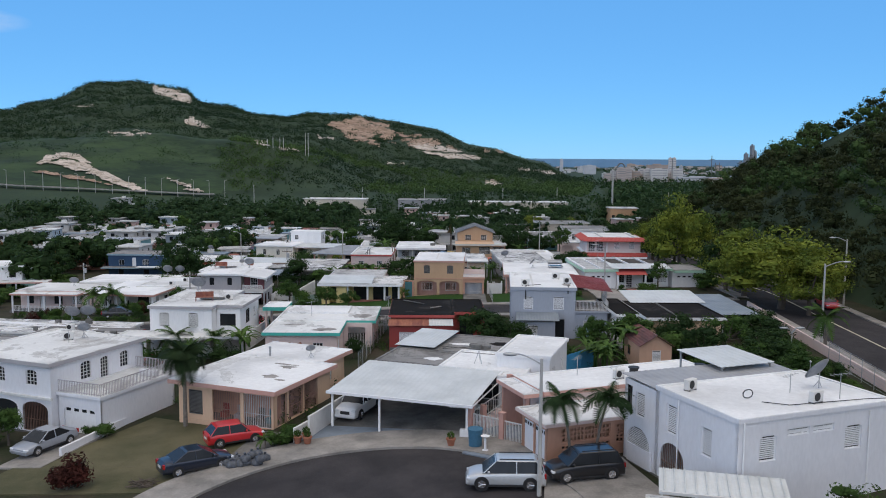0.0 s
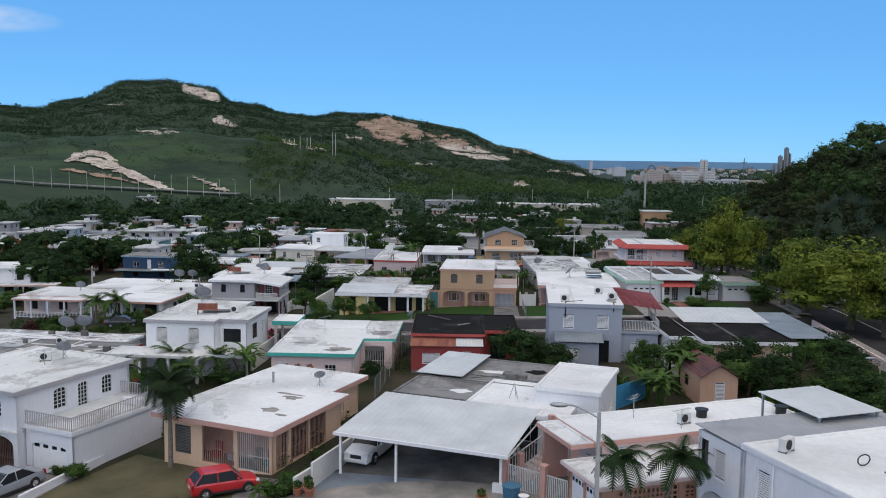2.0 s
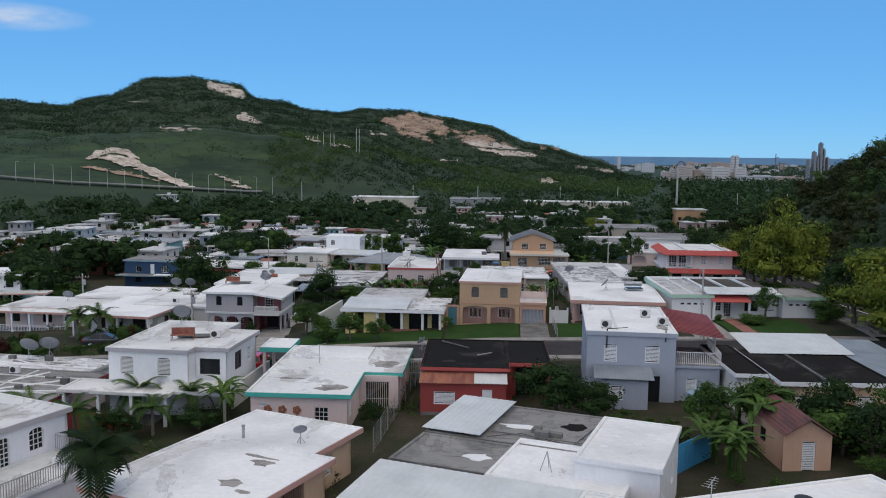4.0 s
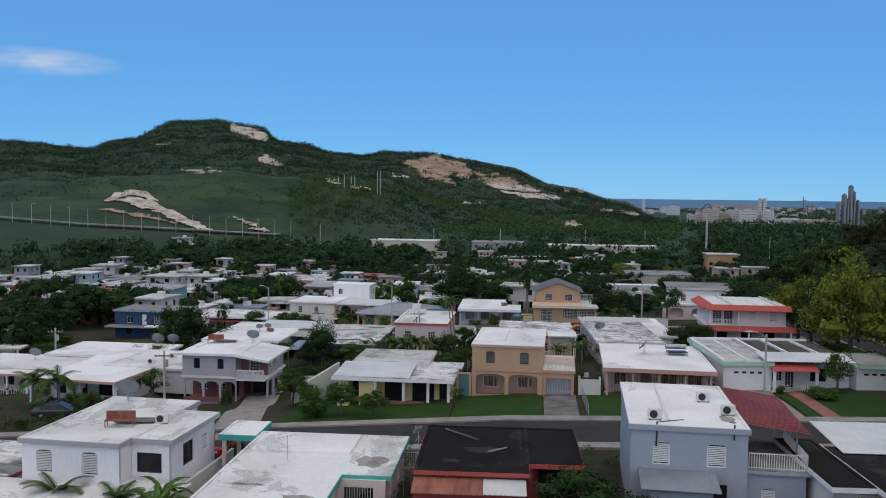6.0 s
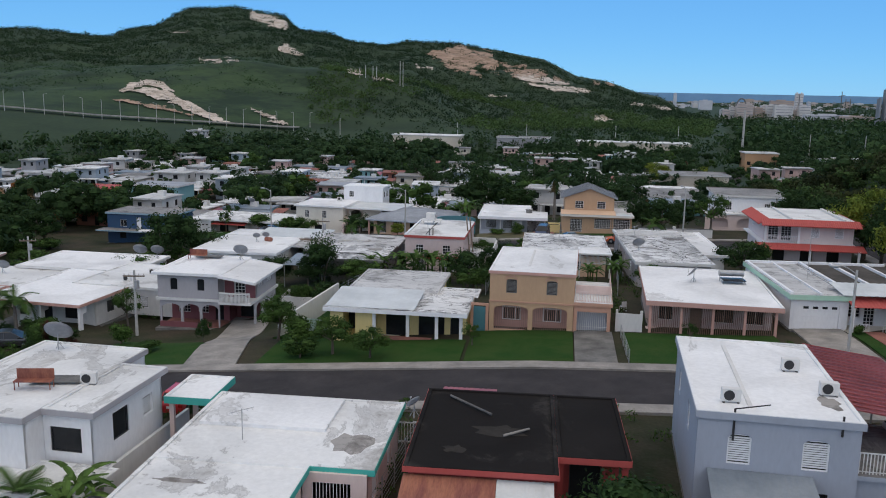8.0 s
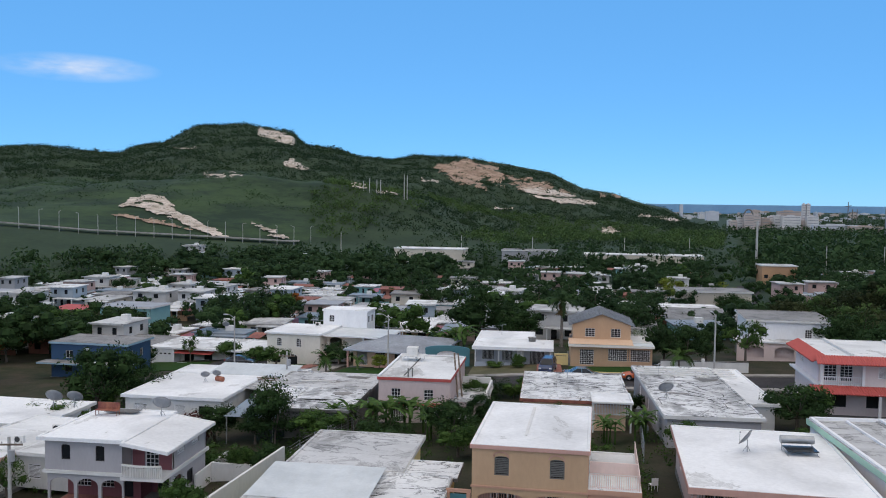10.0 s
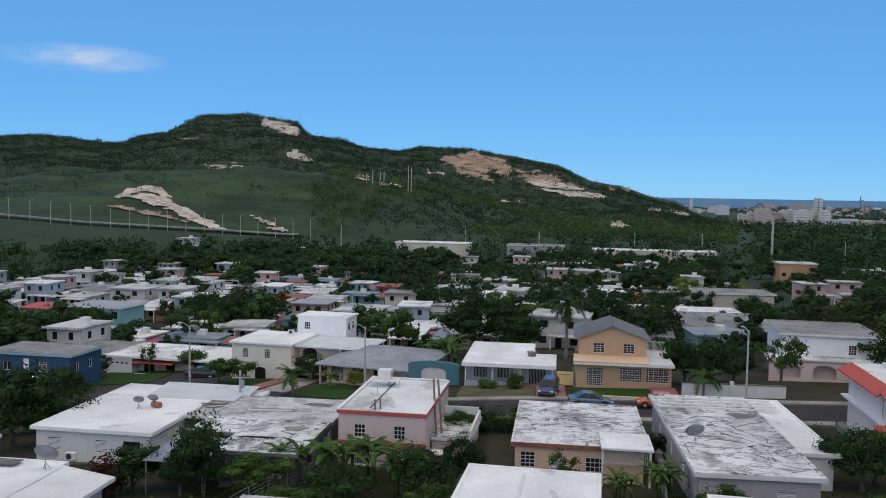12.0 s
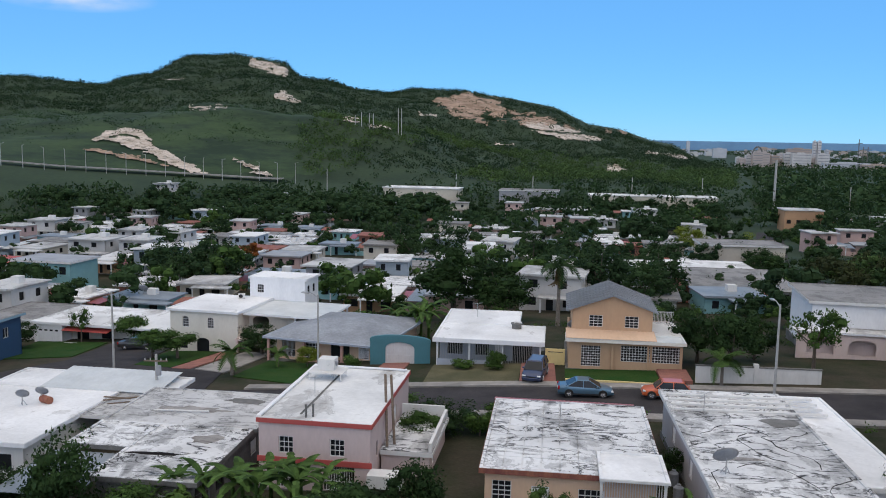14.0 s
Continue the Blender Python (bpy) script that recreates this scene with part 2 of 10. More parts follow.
GLASS = mat("dark_glass", (0.014, 0.016, 0.019), (0.022, 0.024, 0.027), 0.16, 0.8, 3, 0.0, spec=0.32)
# near-black colour standing in for the shade of rooms behind openings
ROOM_SHADE = mat("room_shade", (0.03, 0.028, 0.026), (0.02, 0.019, 0.018), 0.9, 0.8, 3, 0.0)
IRONW = mat("white_iron", (0.70, 0.70, 0.70), (0.55, 0.54, 0.53), 0.5, 2, 9, 0.0)
IRONP = mat("pink_iron", (0.44, 0.27, 0.22), (0.34, 0.20, 0.165), 0.55, 2, 9, 0.0)
GREYSLAT = mat("dull_grey_slats", (0.16, 0.155, 0.15), (0.11, 0.105, 0.10), 0.6, 2, 9, 0.0)
ROSE = mat("pale_rose_paint", (0.70, 0.61, 0.60), (0.60, 0.52, 0.51), 0.7, 0.6, 6, 0.08)
IRONB = mat("brown_iron", (0.22, 0.13, 0.10), (0.16, 0.10, 0.08), 0.55, 2, 9, 0.0)
STEEL = mat("galvanised_steel", (0.45, 0.46, 0.47), (0.35, 0.36, 0.37), 0.45, 1.5, 9, 0.0, metal=0.6)
POLE = mat("pole_concrete", (0.46, 0.45, 0.43), (0.36, 0.355, 0.34), 0.85, 1.5, 9, 0.1)
RUBBER = mat("tyre_rubber", (0.02, 0.02, 0.021), (0.028, 0.028, 0.028), 0.85, 3, 20, 0.1)
BLACKPLASTIC = mat("black_plastic", (0.025, 0.025, 0.027), (0.035, 0.035, 0.037), 0.55, 3, 20, 0.1)
WOOD = mat("grey_wood", (0.20, 0.15, 0.11), (0.13, 0.10, 0.08), 0.85, 1.5, 12, 0.3, stretch=(1, 1, 6))
TILEPOT = mat("clay", (0.36, 0.15, 0.09), (0.28, 0.11, 0.07), 0.85, 2, 12, 0.1)
FARWALL = mat("far_house_paint", (0.60, 0.55, 0.50), (0.44, 0.41, 0.39), 0.75, 0.05, 2, 0.0, rand=0.3, lo=0.45, hi=0.55)
FARROOF = stained("far_roof_coating", (0.52, 0.52, 0.515), (0.20, 0.195, 0.19), (0.07, 0.07, 0.07), 0.62, 0.14)


# ---- building blocks ----
def part(name, bm, material, parent, label="", smooth=False):
    me = bpy.data.meshes.new(name)
    if isinstance(bm, tuple):
        me.from_pydata(bm[0], [], bm[1])
    else:
        bm.to_mesh(me)
        bm.free()
    if smooth:
        me.polygons.foreach_set("use_smooth", [True] * len(me.polygons))
    me.materials.append(material)
    ob = new(name, me)
    ob.parent = parent
    if label:
        tagged(ob, label)
    return ob


def thing(name, label, category, m, group="", kind=""):
    ob = new(name)
    ob.empty_display_size = 0.2
    ob.matrix_world = m
    return tagged(ob, label, category, group, kind)


def box(bm, x0, x1, y0, y1, z0, z1, bev=0.0):
    v = [bm.verts.new(p) for p in ((x0, y0, z0), (x1, y0, z0), (x1, y1, z0), (x0, y1, z0), (x0, y0, z1), (x1, y0, z1), (x1, y1, z1), (x0, y1, z1))]
    f = [bm.faces.new([v[i] for i in q]) for q in ((0, 3, 2, 1), (4, 5, 6, 7), (0, 1, 5, 4), (1, 2, 6, 5), (2, 3, 7, 6), (3, 0, 4, 7))]
    if bev:
        es = list({e for q in f for e in q.edges})
        bmesh.ops.bevel(bm, geom=es, offset=bev, segments=1, affect="EDGES", profile=0.5)


def boxes(*rows, bev=0.0):
    bm = bmesh.new()
    for r in rows:
        box(bm, *r, bev=bev)
    return bm


def tube(bm, a, b, r0, r1=None, n=8):
    """A tapered round bar from a to b."""
    r1 = r0 if r1 is None else r1
    a, b = Vector(a), Vector(b)
    q = (b - a).to_track_quat("Z", "Y")
    rings = []
    for c, r in ((a, r0), (b, r1)):
        rings.append([bm.verts.new(c + q @ Vector((r * math.cos(2 * math.pi * i / n), r * math.sin(2 * math.pi * i / n), 0))) for i in range(n)])
    for i in range(n):
        j = (i + 1) % n
        bm.faces.new((rings[0][i], rings[0][j], rings[1][j], rings[1][i]))
    bm.faces.new(rings[0][::-1])
    bm.faces.new(rings[1])


def tubes(*rows, n=8):
    bm = bmesh.new()
    for r in rows:
        tube(bm, *r, n=n)
    return bm


def beam(bm, p, q, z0, z1, t):
    """An upright slab of thickness t between two plan points."""
    d = Vector((q[0] - p[0], q[1] - p[1])).normalized() * (t / 2)
    n = Vector((-d.y, d.x))
    c = [(p[0] + n.x, p[1] + n.y), (p[0] - n.x, p[1] - n.y), (q[0] - n.x, q[1] - n.y), (q[0] + n.x, q[1] + n.y)]
    lo = [bm.verts.new((*k, z0)) for k in c]
    hi = [bm.verts.new((*k, z1)) for k in c]
    bm.faces.new(lo[::-1])
    bm.faces.new(hi)
    for i in range(4):
        j = (i + 1) % 4
        bm.faces.new((lo[i], lo[j], hi[j], hi[i]))


def wall(parent, p, q, z0, z1, material, openings=(), t=0.18, name="wall", label=""):
    """A wall from p to q (outside on the right of that way) with openings that go through it. Each opening: (u0, u1, v0, v1, kind, arch)."""
    p, q = Vector(p), Vector(q)
    L = (q - p).length
    d = (q - p) / L
    nrm = Vector((d.y, -d.x))
    bm = bmesh.new()

    def P(u, s, v):
        c = p + d * u - nrm * s
        return bm.verts.new((c.x, c.y, v))

    def quad(a, b, c, e):
        bm.faces.new((P(*a), P(*b), P(*c), P(*e)))
    ops = [(o[0], o[1], z0 + o[2], z0 + o[3], o[4], len(o) > 5 and o[5]) for o in openings]
    us = sorted({0.0, L, *(o[0] for o in ops), *(o[1] for o in ops)})
    vs = sorted({z0, z1, *(o[2] for o in ops), *(o[3] for o in ops)})
    for ua, ub in zip(us, us[1:]):
        for va, vb in zip(vs, vs[1:]):
            cu, cv = (ua + ub) / 2, (va + vb) / 2
            if any(o[0] < cu < o[1] and o[2] < cv < o[3] for o in ops):
                continue
            quad((ua, 0, va), (ub, 0, va), (ub, 0, vb), (ua, 0, vb))
            quad((ub, t, va), (ua, t, va), (ua, t, vb), (ub, t, vb))
    quad((0, 0, z1), (L, 0, z1), (L, t, z1), (0, t, z1))
    quad((0, t, z0), (0, 0, z0), (0, 0, z1), (0, t, z1))
    quad((L, 0, z0), (L, t, z0), (L, t, z1), (L, 0, z1))
    for u0, u1, v0, v1, kind, arch in ops:
        quad((u0, 0, v0), (u1, 0, v0), (u1, t, v0), (u0, t, v0))
        quad((u0, 0, v1), (u0, t, v1), (u1, t, v1), (u1, 0, v1))
        quad((u0, 0, v0), (u0, t, v0), (u0, t, v1), (u0, 0, v1))
        quad((u1, 0, v0), (u1, 0, v1), (u1, t, v1), (u1, t, v0))
        if arch:
            k = 8
            rise = min(arch, v1 - v0)
            pts = []
            for i in range(k + 1):
                a = math.pi * i / k
                pts.append(((u0 + u1) / 2 - (u1 - u0) / 2 * math.cos(a), v1 - rise + rise * math.sin(a)))
            for i in range(k):
                a, b = pts[i], pts[i + 1]
                quad((a[0], 0.0, a[1]), (b[0], 0.0, b[1]), (b[0], 0.0, v1), (a[0], 0.0, v1))
                quad((a[0], 0.0, a[1]), (a[0], t, a[1]), (b[0], t, b[1]), (b[0], 0.0, b[1]))
    bmesh.ops.remove_doubles(bm, verts=bm.verts[:], dist=0.0005)
    ob = part(name, bm, material, parent, label)
    for u0, u1, v0, v1, kind, arch in ops:
        fill(parent, p, d, nrm, u0, u1, v0, v1, kind)
    return ob


def lattice(xs, zs, solid, y0, y1):
    """An upright panel in one piece: the cells of a grid of cuts that solid(i, j) keeps."""
    ids, vs, fs = {}, [], []

    def V(i, j, s):
        if (i, j, s) not in ids:
            ids[i, j, s] = len(vs)
            vs.append((xs[i], (y0, y1)[s], zs[j]))
        return ids[i, j, s]
    nx, nz = len(xs) - 1, len(zs) - 1

    def on(i, j):
        return 0 <= i < nx and 0 <= j < nz and solid(i, j)
    for i in range(nx):
        for j in range(nz):
            if not on(i, j):
                continue
            fs.append((V(i, j, 0), V(i + 1, j, 0), V(i + 1, j + 1, 0), V(i, j + 1, 0)))
            fs.append((V(i + 1, j, 1), V(i, j, 1), V(i, j + 1, 1), V(i + 1, j + 1, 1)))
            for ok, a, b in ((on(i, j - 1), (i, j), (i + 1, j)), (on(i + 1, j), (i + 1, j), (i + 1, j + 1)), (on(i, j + 1), (i + 1, j + 1), (i, j + 1)), (on(i - 1, j), (i, j + 1), (i, j))):
                if not ok:
                    fs.append((V(*a, 0), V(*a, 1), V(*b, 1), V(*b, 0)))
    return vs, fs


def cuts(n, size, e, bar):
    """Edges of n cells between bars, inside a rim of width e; the odd intervals are open."""
    out = [0.0, e]
    step = (size - 2 * e) / n
    for k in range(1, n):
        out += [e + step * k - bar / 2, e + step * k + bar / 2]
    return out + [size - e, size]


def grid_panel(w, h, nx, nz, e, bar, y0=0.0, y1=0.05):
    return lattice(cuts(nx, w, e, bar), cuts(nz, h, e, bar), lambda i, j: i % 2 == 0 or j % 2 == 0, y0, y1)


def fill(parent, p, d, nrm, u0, u1, v0, v1, kind):
    """What sits in an opening of a wall."""
    w, h = u1 - u0, v1 - v0

    def place(ob):
        c = p + d * u0 - nrm * 0.07
        ob.matrix_basis = Matrix(((d.x, -nrm.x, 0, c.x), (d.y, -nrm.y, 0, c.y), (0, 0, 1, v0), (0, 0, 0, 1)))
        return ob
    e = 0.05
    if kind == "open":
        return
    if kind in ("louvre", "louvred", "darklouvre"):
        m = {"louvre": WHITE, "louvred": OFFWHITE, "darklouvre": GREYSLAT}[kind]
        f = place(part("window", grid_panel(w, h, 1, 1, e, 0, 0, 0.06), m, parent))
        n = max(4, int(h / 0.11))
        part("louvre", lattice([e, e + 0.02, w - e - 0.02, w - e], cuts(n, h - 0.02, e + 0.012, 0.07), lambda i, j: i != 1 or j % 2 == 0, 0.012, 0.04), m, f, "metal louvre blades")
        # dark sheet behind the blades, for the unlit room
        part("pane", boxes((e, w - e, 0.045, 0.055, e, h - e)), ROOM_SHADE, f)
    elif kind in ("sash", "grid"):
        f = place(part("window", grid_panel(w, h, 3 if w < 1.3 else 4, max(2, round(h / 0.32)), e, 0.038, 0, 0.055), IRONW, parent))
        part("pane", boxes((e, w - e, 0.062, 0.07, e, h - e)), GLASS, f)
    elif kind == "dark":
        # black pane for dark windows; in open arches it stands in for shade
        f = place(part("window", grid_panel(w, h, 1, 1, e, 0, 0, 0.06), BLACKPLASTIC, parent))
        part("pane", boxes((e, w - e, 0.062, 0.07, e, h - e)), GLASS, f)
    elif kind == "glass":
        f = place(part("window", grid_panel(w, h, 2, 1, e, 0.04, 0, 0.06), OFFWHITE, parent))
        part("pane", boxes((e, w - e, 0.062, 0.07, e, h - e)), GLASS, f)
    elif kind in ("door", "wooddoor"):
        f = place(part("door", boxes((0.03, w - 0.03, 0.02, 0.07, 0.02, h - 0.03)), WHITE if kind == "door" else WOOD, parent))
        for a, b in ((0.2, h * 0.45), (h * 0.52, h - 0.2)):
            part("door_panel", boxes((0.16, w - 0.16, 0.01, 0.025, a, b)), WHITE if kind == "door" else WOOD, f)
        part("handle", boxes((w - 0.16, w - 0.1, -0.03, 0.02, 0.95, 1.05)), STEEL, f)
    elif kind in ("garage", "bluegarage"):
        m = WHITE if kind == "garage" else LAV
        f = place(part("garage_door", boxes((0.02, w - 0.02, 0.04, 0.07, 0.01, h - 0.01)), m, parent, "white panelled garage door"))
        for i in range(4):
            part("door_panel", boxes((0.02, w - 0.02, 0.02, 0.045, h * i / 4 + 0.012, h * (i + 1) / 4 - 0.012)), m, f)
        k = 4
        for i in range(k):
            part("pane", boxes((w * (i + 0.22) / k, w * (i + 0.78) / k, 0.008, 0.022, h * 0.82, h * 0.92)), GLASS, f)
    elif kind in ("bars", "brownbars", "pinkbars"):
        n = max(3, int(w / 0.16))
        place(part("grille", lattice(cuts(n, w, 0.025, 0.038), [0, 0.05, h * 0.4 - 0.02, h * 0.4 + 0.02, h - 0.04, h], lambda i, j: i % 2 == 0 or j % 2 == 0, 0, 0.026), {"bars": IRONW, "brownbars": IRONB, "pinkbars": IRONP}[kind], parent, "iron security bars"))
    elif kind == "block":
        place(part("vent_block_screen", grid_panel(w, h, max(2, round(w / 0.26)), max(2, round(h / 0.26)), 0.06, 0.11, 0, 0.1), TERRA, parent))
    elif kind == "pattern":
        def split(size):
            n = max(2, round(size / 0.5))
            out = []
            for i in range(n):
                out += [size / n * (i + f) for f in (0, 0.06, 0.36, 0.47, 0.53, 0.64)]
            return out + [size - 0.02, size]

        def keep(i, j):
            a, b = i % 6, j % 6
            return a == 0 or b == 0 or (2 <= a <= 4 and 2 <= b <= 4 and not (a == 3 and b == 3)) or (a == 3 and b in (1, 5)) or (b == 3 and a in (1, 5))
        f = place(part("patterned_screen", lattice(split(w), split(h), keep, 0.0, 0.045), OFFWHITE, parent, "white ornamental block screen"))
        # dark sheet behind the screen, painted as the shade inside
        part("pane", boxes((0, w, 0.08, 0.09, 0, h)), ROOM_SHADE, f)


def band(x0, x1, y0, y1, z0, z1, t):
    """A rectangular ring of upright boards in one piece."""
    vs = []
    for k in (0, t):
        for z in (z0, z1):
            vs += [(x0 + k, y0 + k, z), (x1 - k, y0 + k, z), (x1 - k, y1 - k, z), (x0 + k, y1 - k, z)]
    fs = []
    for i in range(4):
        j = (i + 1) % 4
        fs += [(i, j, 4 + j, 4 + i), (8 + j, 8 + i, 12 + i, 12 + j), (4 + i, 4 + j, 12 + j, 12 + i), (j, i, 8 + i, 8 + j)]
    return vs, fs


def loft_panel(top, z0, y0, y1):
    """An upright panel with a shaped top line, given as rows of x and height."""
    vs, fs = [], []
    for x, z in top:
        vs += [(x, y0, z0), (x, y0, z), (x, y1, z), (x, y1, z0)]
    for i in range(len(top) - 1):
        a, b = 4 * i, 4 * i + 4
        for k in range(4):
            fs.append((a + k, b + k, b + (k + 1) % 4, a + (k + 1) % 4))
    fs += [(3, 2, 1, 0), tuple(4 * (len(top) - 1) + k for k in range(4))]
    return vs, fs


def slab(parent, x0, x1, y0, y1, z, top, edge, thick=0.22, rim=0.08, name="roof"):
    """A flat roof slab: coated top with a low rim, and a painted edge band."""
    e, bm = 0.18, bmesh.new()
    rings = []
    for k, zz in ((0.02, z - thick), (0.0, z - rim), (0.0, z), (e, z), (e + 0.02, z - rim)):
        rings.append([bm.verts.new(p) for p in ((x0 + k, y0 + k, zz), (x1 - k, y0 + k, zz), (x1 - k, y1 - k, zz), (x0 + k, y1 - k, zz))])
    bm.faces.new(rings[0][::-1])
    bm.faces.new(rings[-1])
    for lo, hi in zip(rings, rings[1:]):
        for i in range(4):
            bm.faces.new((lo[i], lo[(i + 1) % 4], hi[(i + 1) % 4], hi[i]))
    ob = part(name, bm, top, parent)
    zb, zt = z - thick - 0.03, z - 0.035
    part("fascia", band(x0 - 0.03, x1 + 0.03, y0 - 0.03, y1 + 0.03, zb, zt, 0.047), edge, ob)
    return ob


def shell(parent, x0, x1, y0, y1, z0, z1, material, front=(), right=(), back=(), left=(), label=""):
    """Four walls round a rectangle, with a floor."""
    wall(parent, (x0, y0), (x1, y0), z0, z1, material, front, label=label)
    wall(parent, (x1, y0 + 0.002), (x1, y1 - 0.002), z0, z1 - 0.003, material, right)
    wall(parent, (x1, y1), (x0, y1), z0, z1, material, back)
    wall(parent, (x0, y1 - 0.002), (x0, y0 + 0.002), z0, z1 - 0.003, material, left)
    part("floor", boxes((x0 + 0.19, x1 - 0.19, y0 + 0.19, y1 - 0.19, z0 + 0.02, z0 + 0.1)), CONC_DARK, parent)


def posts(parent, pts, z0, z1, material, s=0.2):
    for x, y in pts:
        part("post", boxes((x - s / 2, x + s / 2, y - s / 2, y + s / 2, z0, z1 - 0.05), (x - s * 0.7, x + s * 0.7, y - s * 0.7, y + s * 0.7, z1 - 0.16, z1)), material, parent)


def bars(parent, name, p, q, z0, z1, material, gap=0.14, label=""):
    """A run of upright bars with two rails."""
    L = math.dist(p, q)
    n = max(2, int(L / gap))
    ob = part(name, lattice(cuts(n, L, 0.035, 0.042), [z0, z0 + 0.08, z0 + 0.12, z1 - 0.03, z1 + 0.03], lambda i, j: i % 2 == 0 or j % 2 == 1, -0.018, 0.018), material, parent, label)
    d = ((q[0] - p[0]) / L, (q[1] - p[1]) / L)
    ob.matrix_basis = Matrix(((d[0], -d[1], 0, p[0]), (d[1], d[0], 0, p[1]), (0, 0, 1, 0), (0, 0, 0, 1)))
    return ob


def corrugated(parent, x0, x1, y0, y1, za, zb, material, pitch=0.3, name="metal_roof", along="y", thick=0.04):
    """Ribbed metal sheets from height za at y0 to zb at y1, ribs running down the slope."""
    vs, fs = [], []
    n = max(2, int((x1 - x0) / pitch * 4))
    for s in (0, -thick):
        for y, z in ((y0, za), (y1, zb)):
            for i in range(n + 1):
                vs.append((x0 + (x1 - x0) * i / n, y, z + s + (0.016 if i % 4 in (1, 2) else 0)))
    k = n + 1
    for i in range(n):
        fs.append((i, i + 1, k + i + 1, k + i))
        fs.append((2 * k + i, 3 * k + i, 3 * k + i + 1, 2 * k + i + 1))
        fs.append((i, 2 * k + i, 2 * k + i + 1, i + 1))
        fs.append((k + i, k + i + 1, 3 * k + i + 1, 3 * k + i))
    fs.append((0, k, 3 * k, 2 * k))
    fs.append((n, 2 * k + n, 3 * k + n, k + n))
    return part(name, (vs, fs), material, parent)


# ---- terrain ----
GY = ((-500, 0), (60, 0), (90, -0.1), (120, -0.5), (150, -2.0), (185, -2.7), (265, -9.0), (400, -14.0), (900, -20.0), (2300, -34.0), (3200, -28.0), (4700, -12.0), (5000, -12.0))
SKYLINE = ((-80, 2.6), (-44, 2.7), (-35.1, 2.91), (-33, 3.13), (-28.3, 2.78), (-27.6, 3.2), (-25.6, 3.55), (-23.7, 4.7), (-20.9, 4.98), (-17.6, 4.5), (-16.7, 3.6), (-14.7, 3.44), (-13.2, 2.93), (-10.9, 2.68), (-9.4, 3.05), (-6, 3.0), (-0.3, 2.06), (1.9, 1.0), (4.1, 0.65), (6, 0.0), (7.4, -0.25), (9, -1.2), (12, -2.0))
ROADEL = ((-60, -0.6), (-35.6, -1.51), (-30.3, -2.02), (-18.1, -2.73), (12, -2.75))
FRONT = ((-80, 0.1), (-35.1, 0.13), (-30.1, 0.4), (-25.5, 0.9), (-20.9, 1.4), (-16.1, 1.35), (-13.1, 0.87), (-10.1, 0.35), (-5.9, -1.0), (-3.3, -1.7), (0.5, -2.1), (4.2, -2.2), (12, -2.6))


def lerp(table, x):
    if x <= table[0][0]:
        return table[0][1]
    for (a, p), (b, q) in zip(table, table[1:]):
        if x <= b:
            return p + (q - p) * (x - a) / (b - a)
    return table[-1][1]


def smooth(a, b, x):
    k = min(1.0, max(0.0, (x - a) / (b - a)))
    return k * k * (3 - 2 * k)


def base_height(x, y):
    k = lerp(((0, 1.0), (200, 1.0), (300, 0.5)), y)
    dip = 1.05 * (1 - smooth(7, 16, math.hypot(x + 31.5, y - 133)))
    return lerp(GY, y) + k * (0.07 * max(min(x, 0), -75) + 0.03 * min(max(x, 0), 35)) - dip


def terrain(x, y):
    z = base_height(x, y)
    # wooded hill beside the road
    h = max(0.0, x - 55) * 0.8
    h = 80 * (1 - math.exp(-h / 80))
    h *= 1 - smooth(222, 294, y + 0.25 * (x - 70))
    if h > 0:
        h *= 1 + 0.18 * noise.noise((x * 0.02, y * 0.02, 3))
        z += h
    # mountain with quarries
    dx, dy = x - 1.3, y - 79.6
    r = math.hypot(dx, dy)
    if r > 330 and dy > 0:
        th = math.degrees(math.atan2(dx, dy))
        if th < 12:
            rs = 1180 + 9 * max(0, th + 8)
            zs = 19.1 + rs * math.tan(radians(lerp(SKYLINE, th)))
            rf = 660
            zf = 19.1 + rf * math.tan(radians(lerp(FRONT, th)))
            zb = 19.1 + 520 * math.tan(radians(lerp(ROADEL, th) - 0.2))
            low = z
            rows = ((400, low), (500, zb - 2), (520, zb), (rf, zf), (rf + 90, zf + 2), (rs, zs), (rs + 180, zs - 14), (rs + 700, -25))
            if r > 400:
                i = max(k for k in range(len(rows)) if rows[k][0] <= r)
                if i + 1 < len(rows):
                    (a, p), (b, q) = rows[i], rows[i + 1]
                    z = p + (q - p) * (r - a) / (b - a)
                else:
                    z = -25
                fold = 5.0 * smooth(530, 600, r) * (1 - smooth(rs - 260, rs - 120, r)) * (1 - smooth(-2, 6, th))
                z += fold * noise.fractal((x * 0.0065, y * 0.0065, 4.4), 0.8, 2.0, 4)
                amp = 7 * smooth(540, 720, r) * (1 - 0.75 * smooth(rs - 130, rs - 20, r)) * (1 - smooth(2, 10, th))
                z += amp * noise.fractal((x * 0.011, y * 0.011, 1.7), 0.9, 2.1, 5)
    return z


def wooded(x, y):
    """Whether a spot on the mountain carries woods (2), light thicket (1) or grass (0)."""
    dx, dy = x - 1.3, y - 79.6
    r, deg = math.hypot(dx, dy), math.degrees(math.atan2(dx, dy))
    g = noise.fractal((x * 0.008, y * 0.008, 7), 0.8, 2.0, 3)
    if deg < -15 - 3 * g and r < 800 + 70 * g:
        return 0
    if deg > -17 and r < 800 and g > -0.12:
        return 1
    return 2


def steps(*rows):
    out = []
    for a, b, s in rows:
        n = max(1, round((b - a) / s))
        out += [a + (b - a) * i / n for i in range(n)]
    return out + [rows[-1][1]]


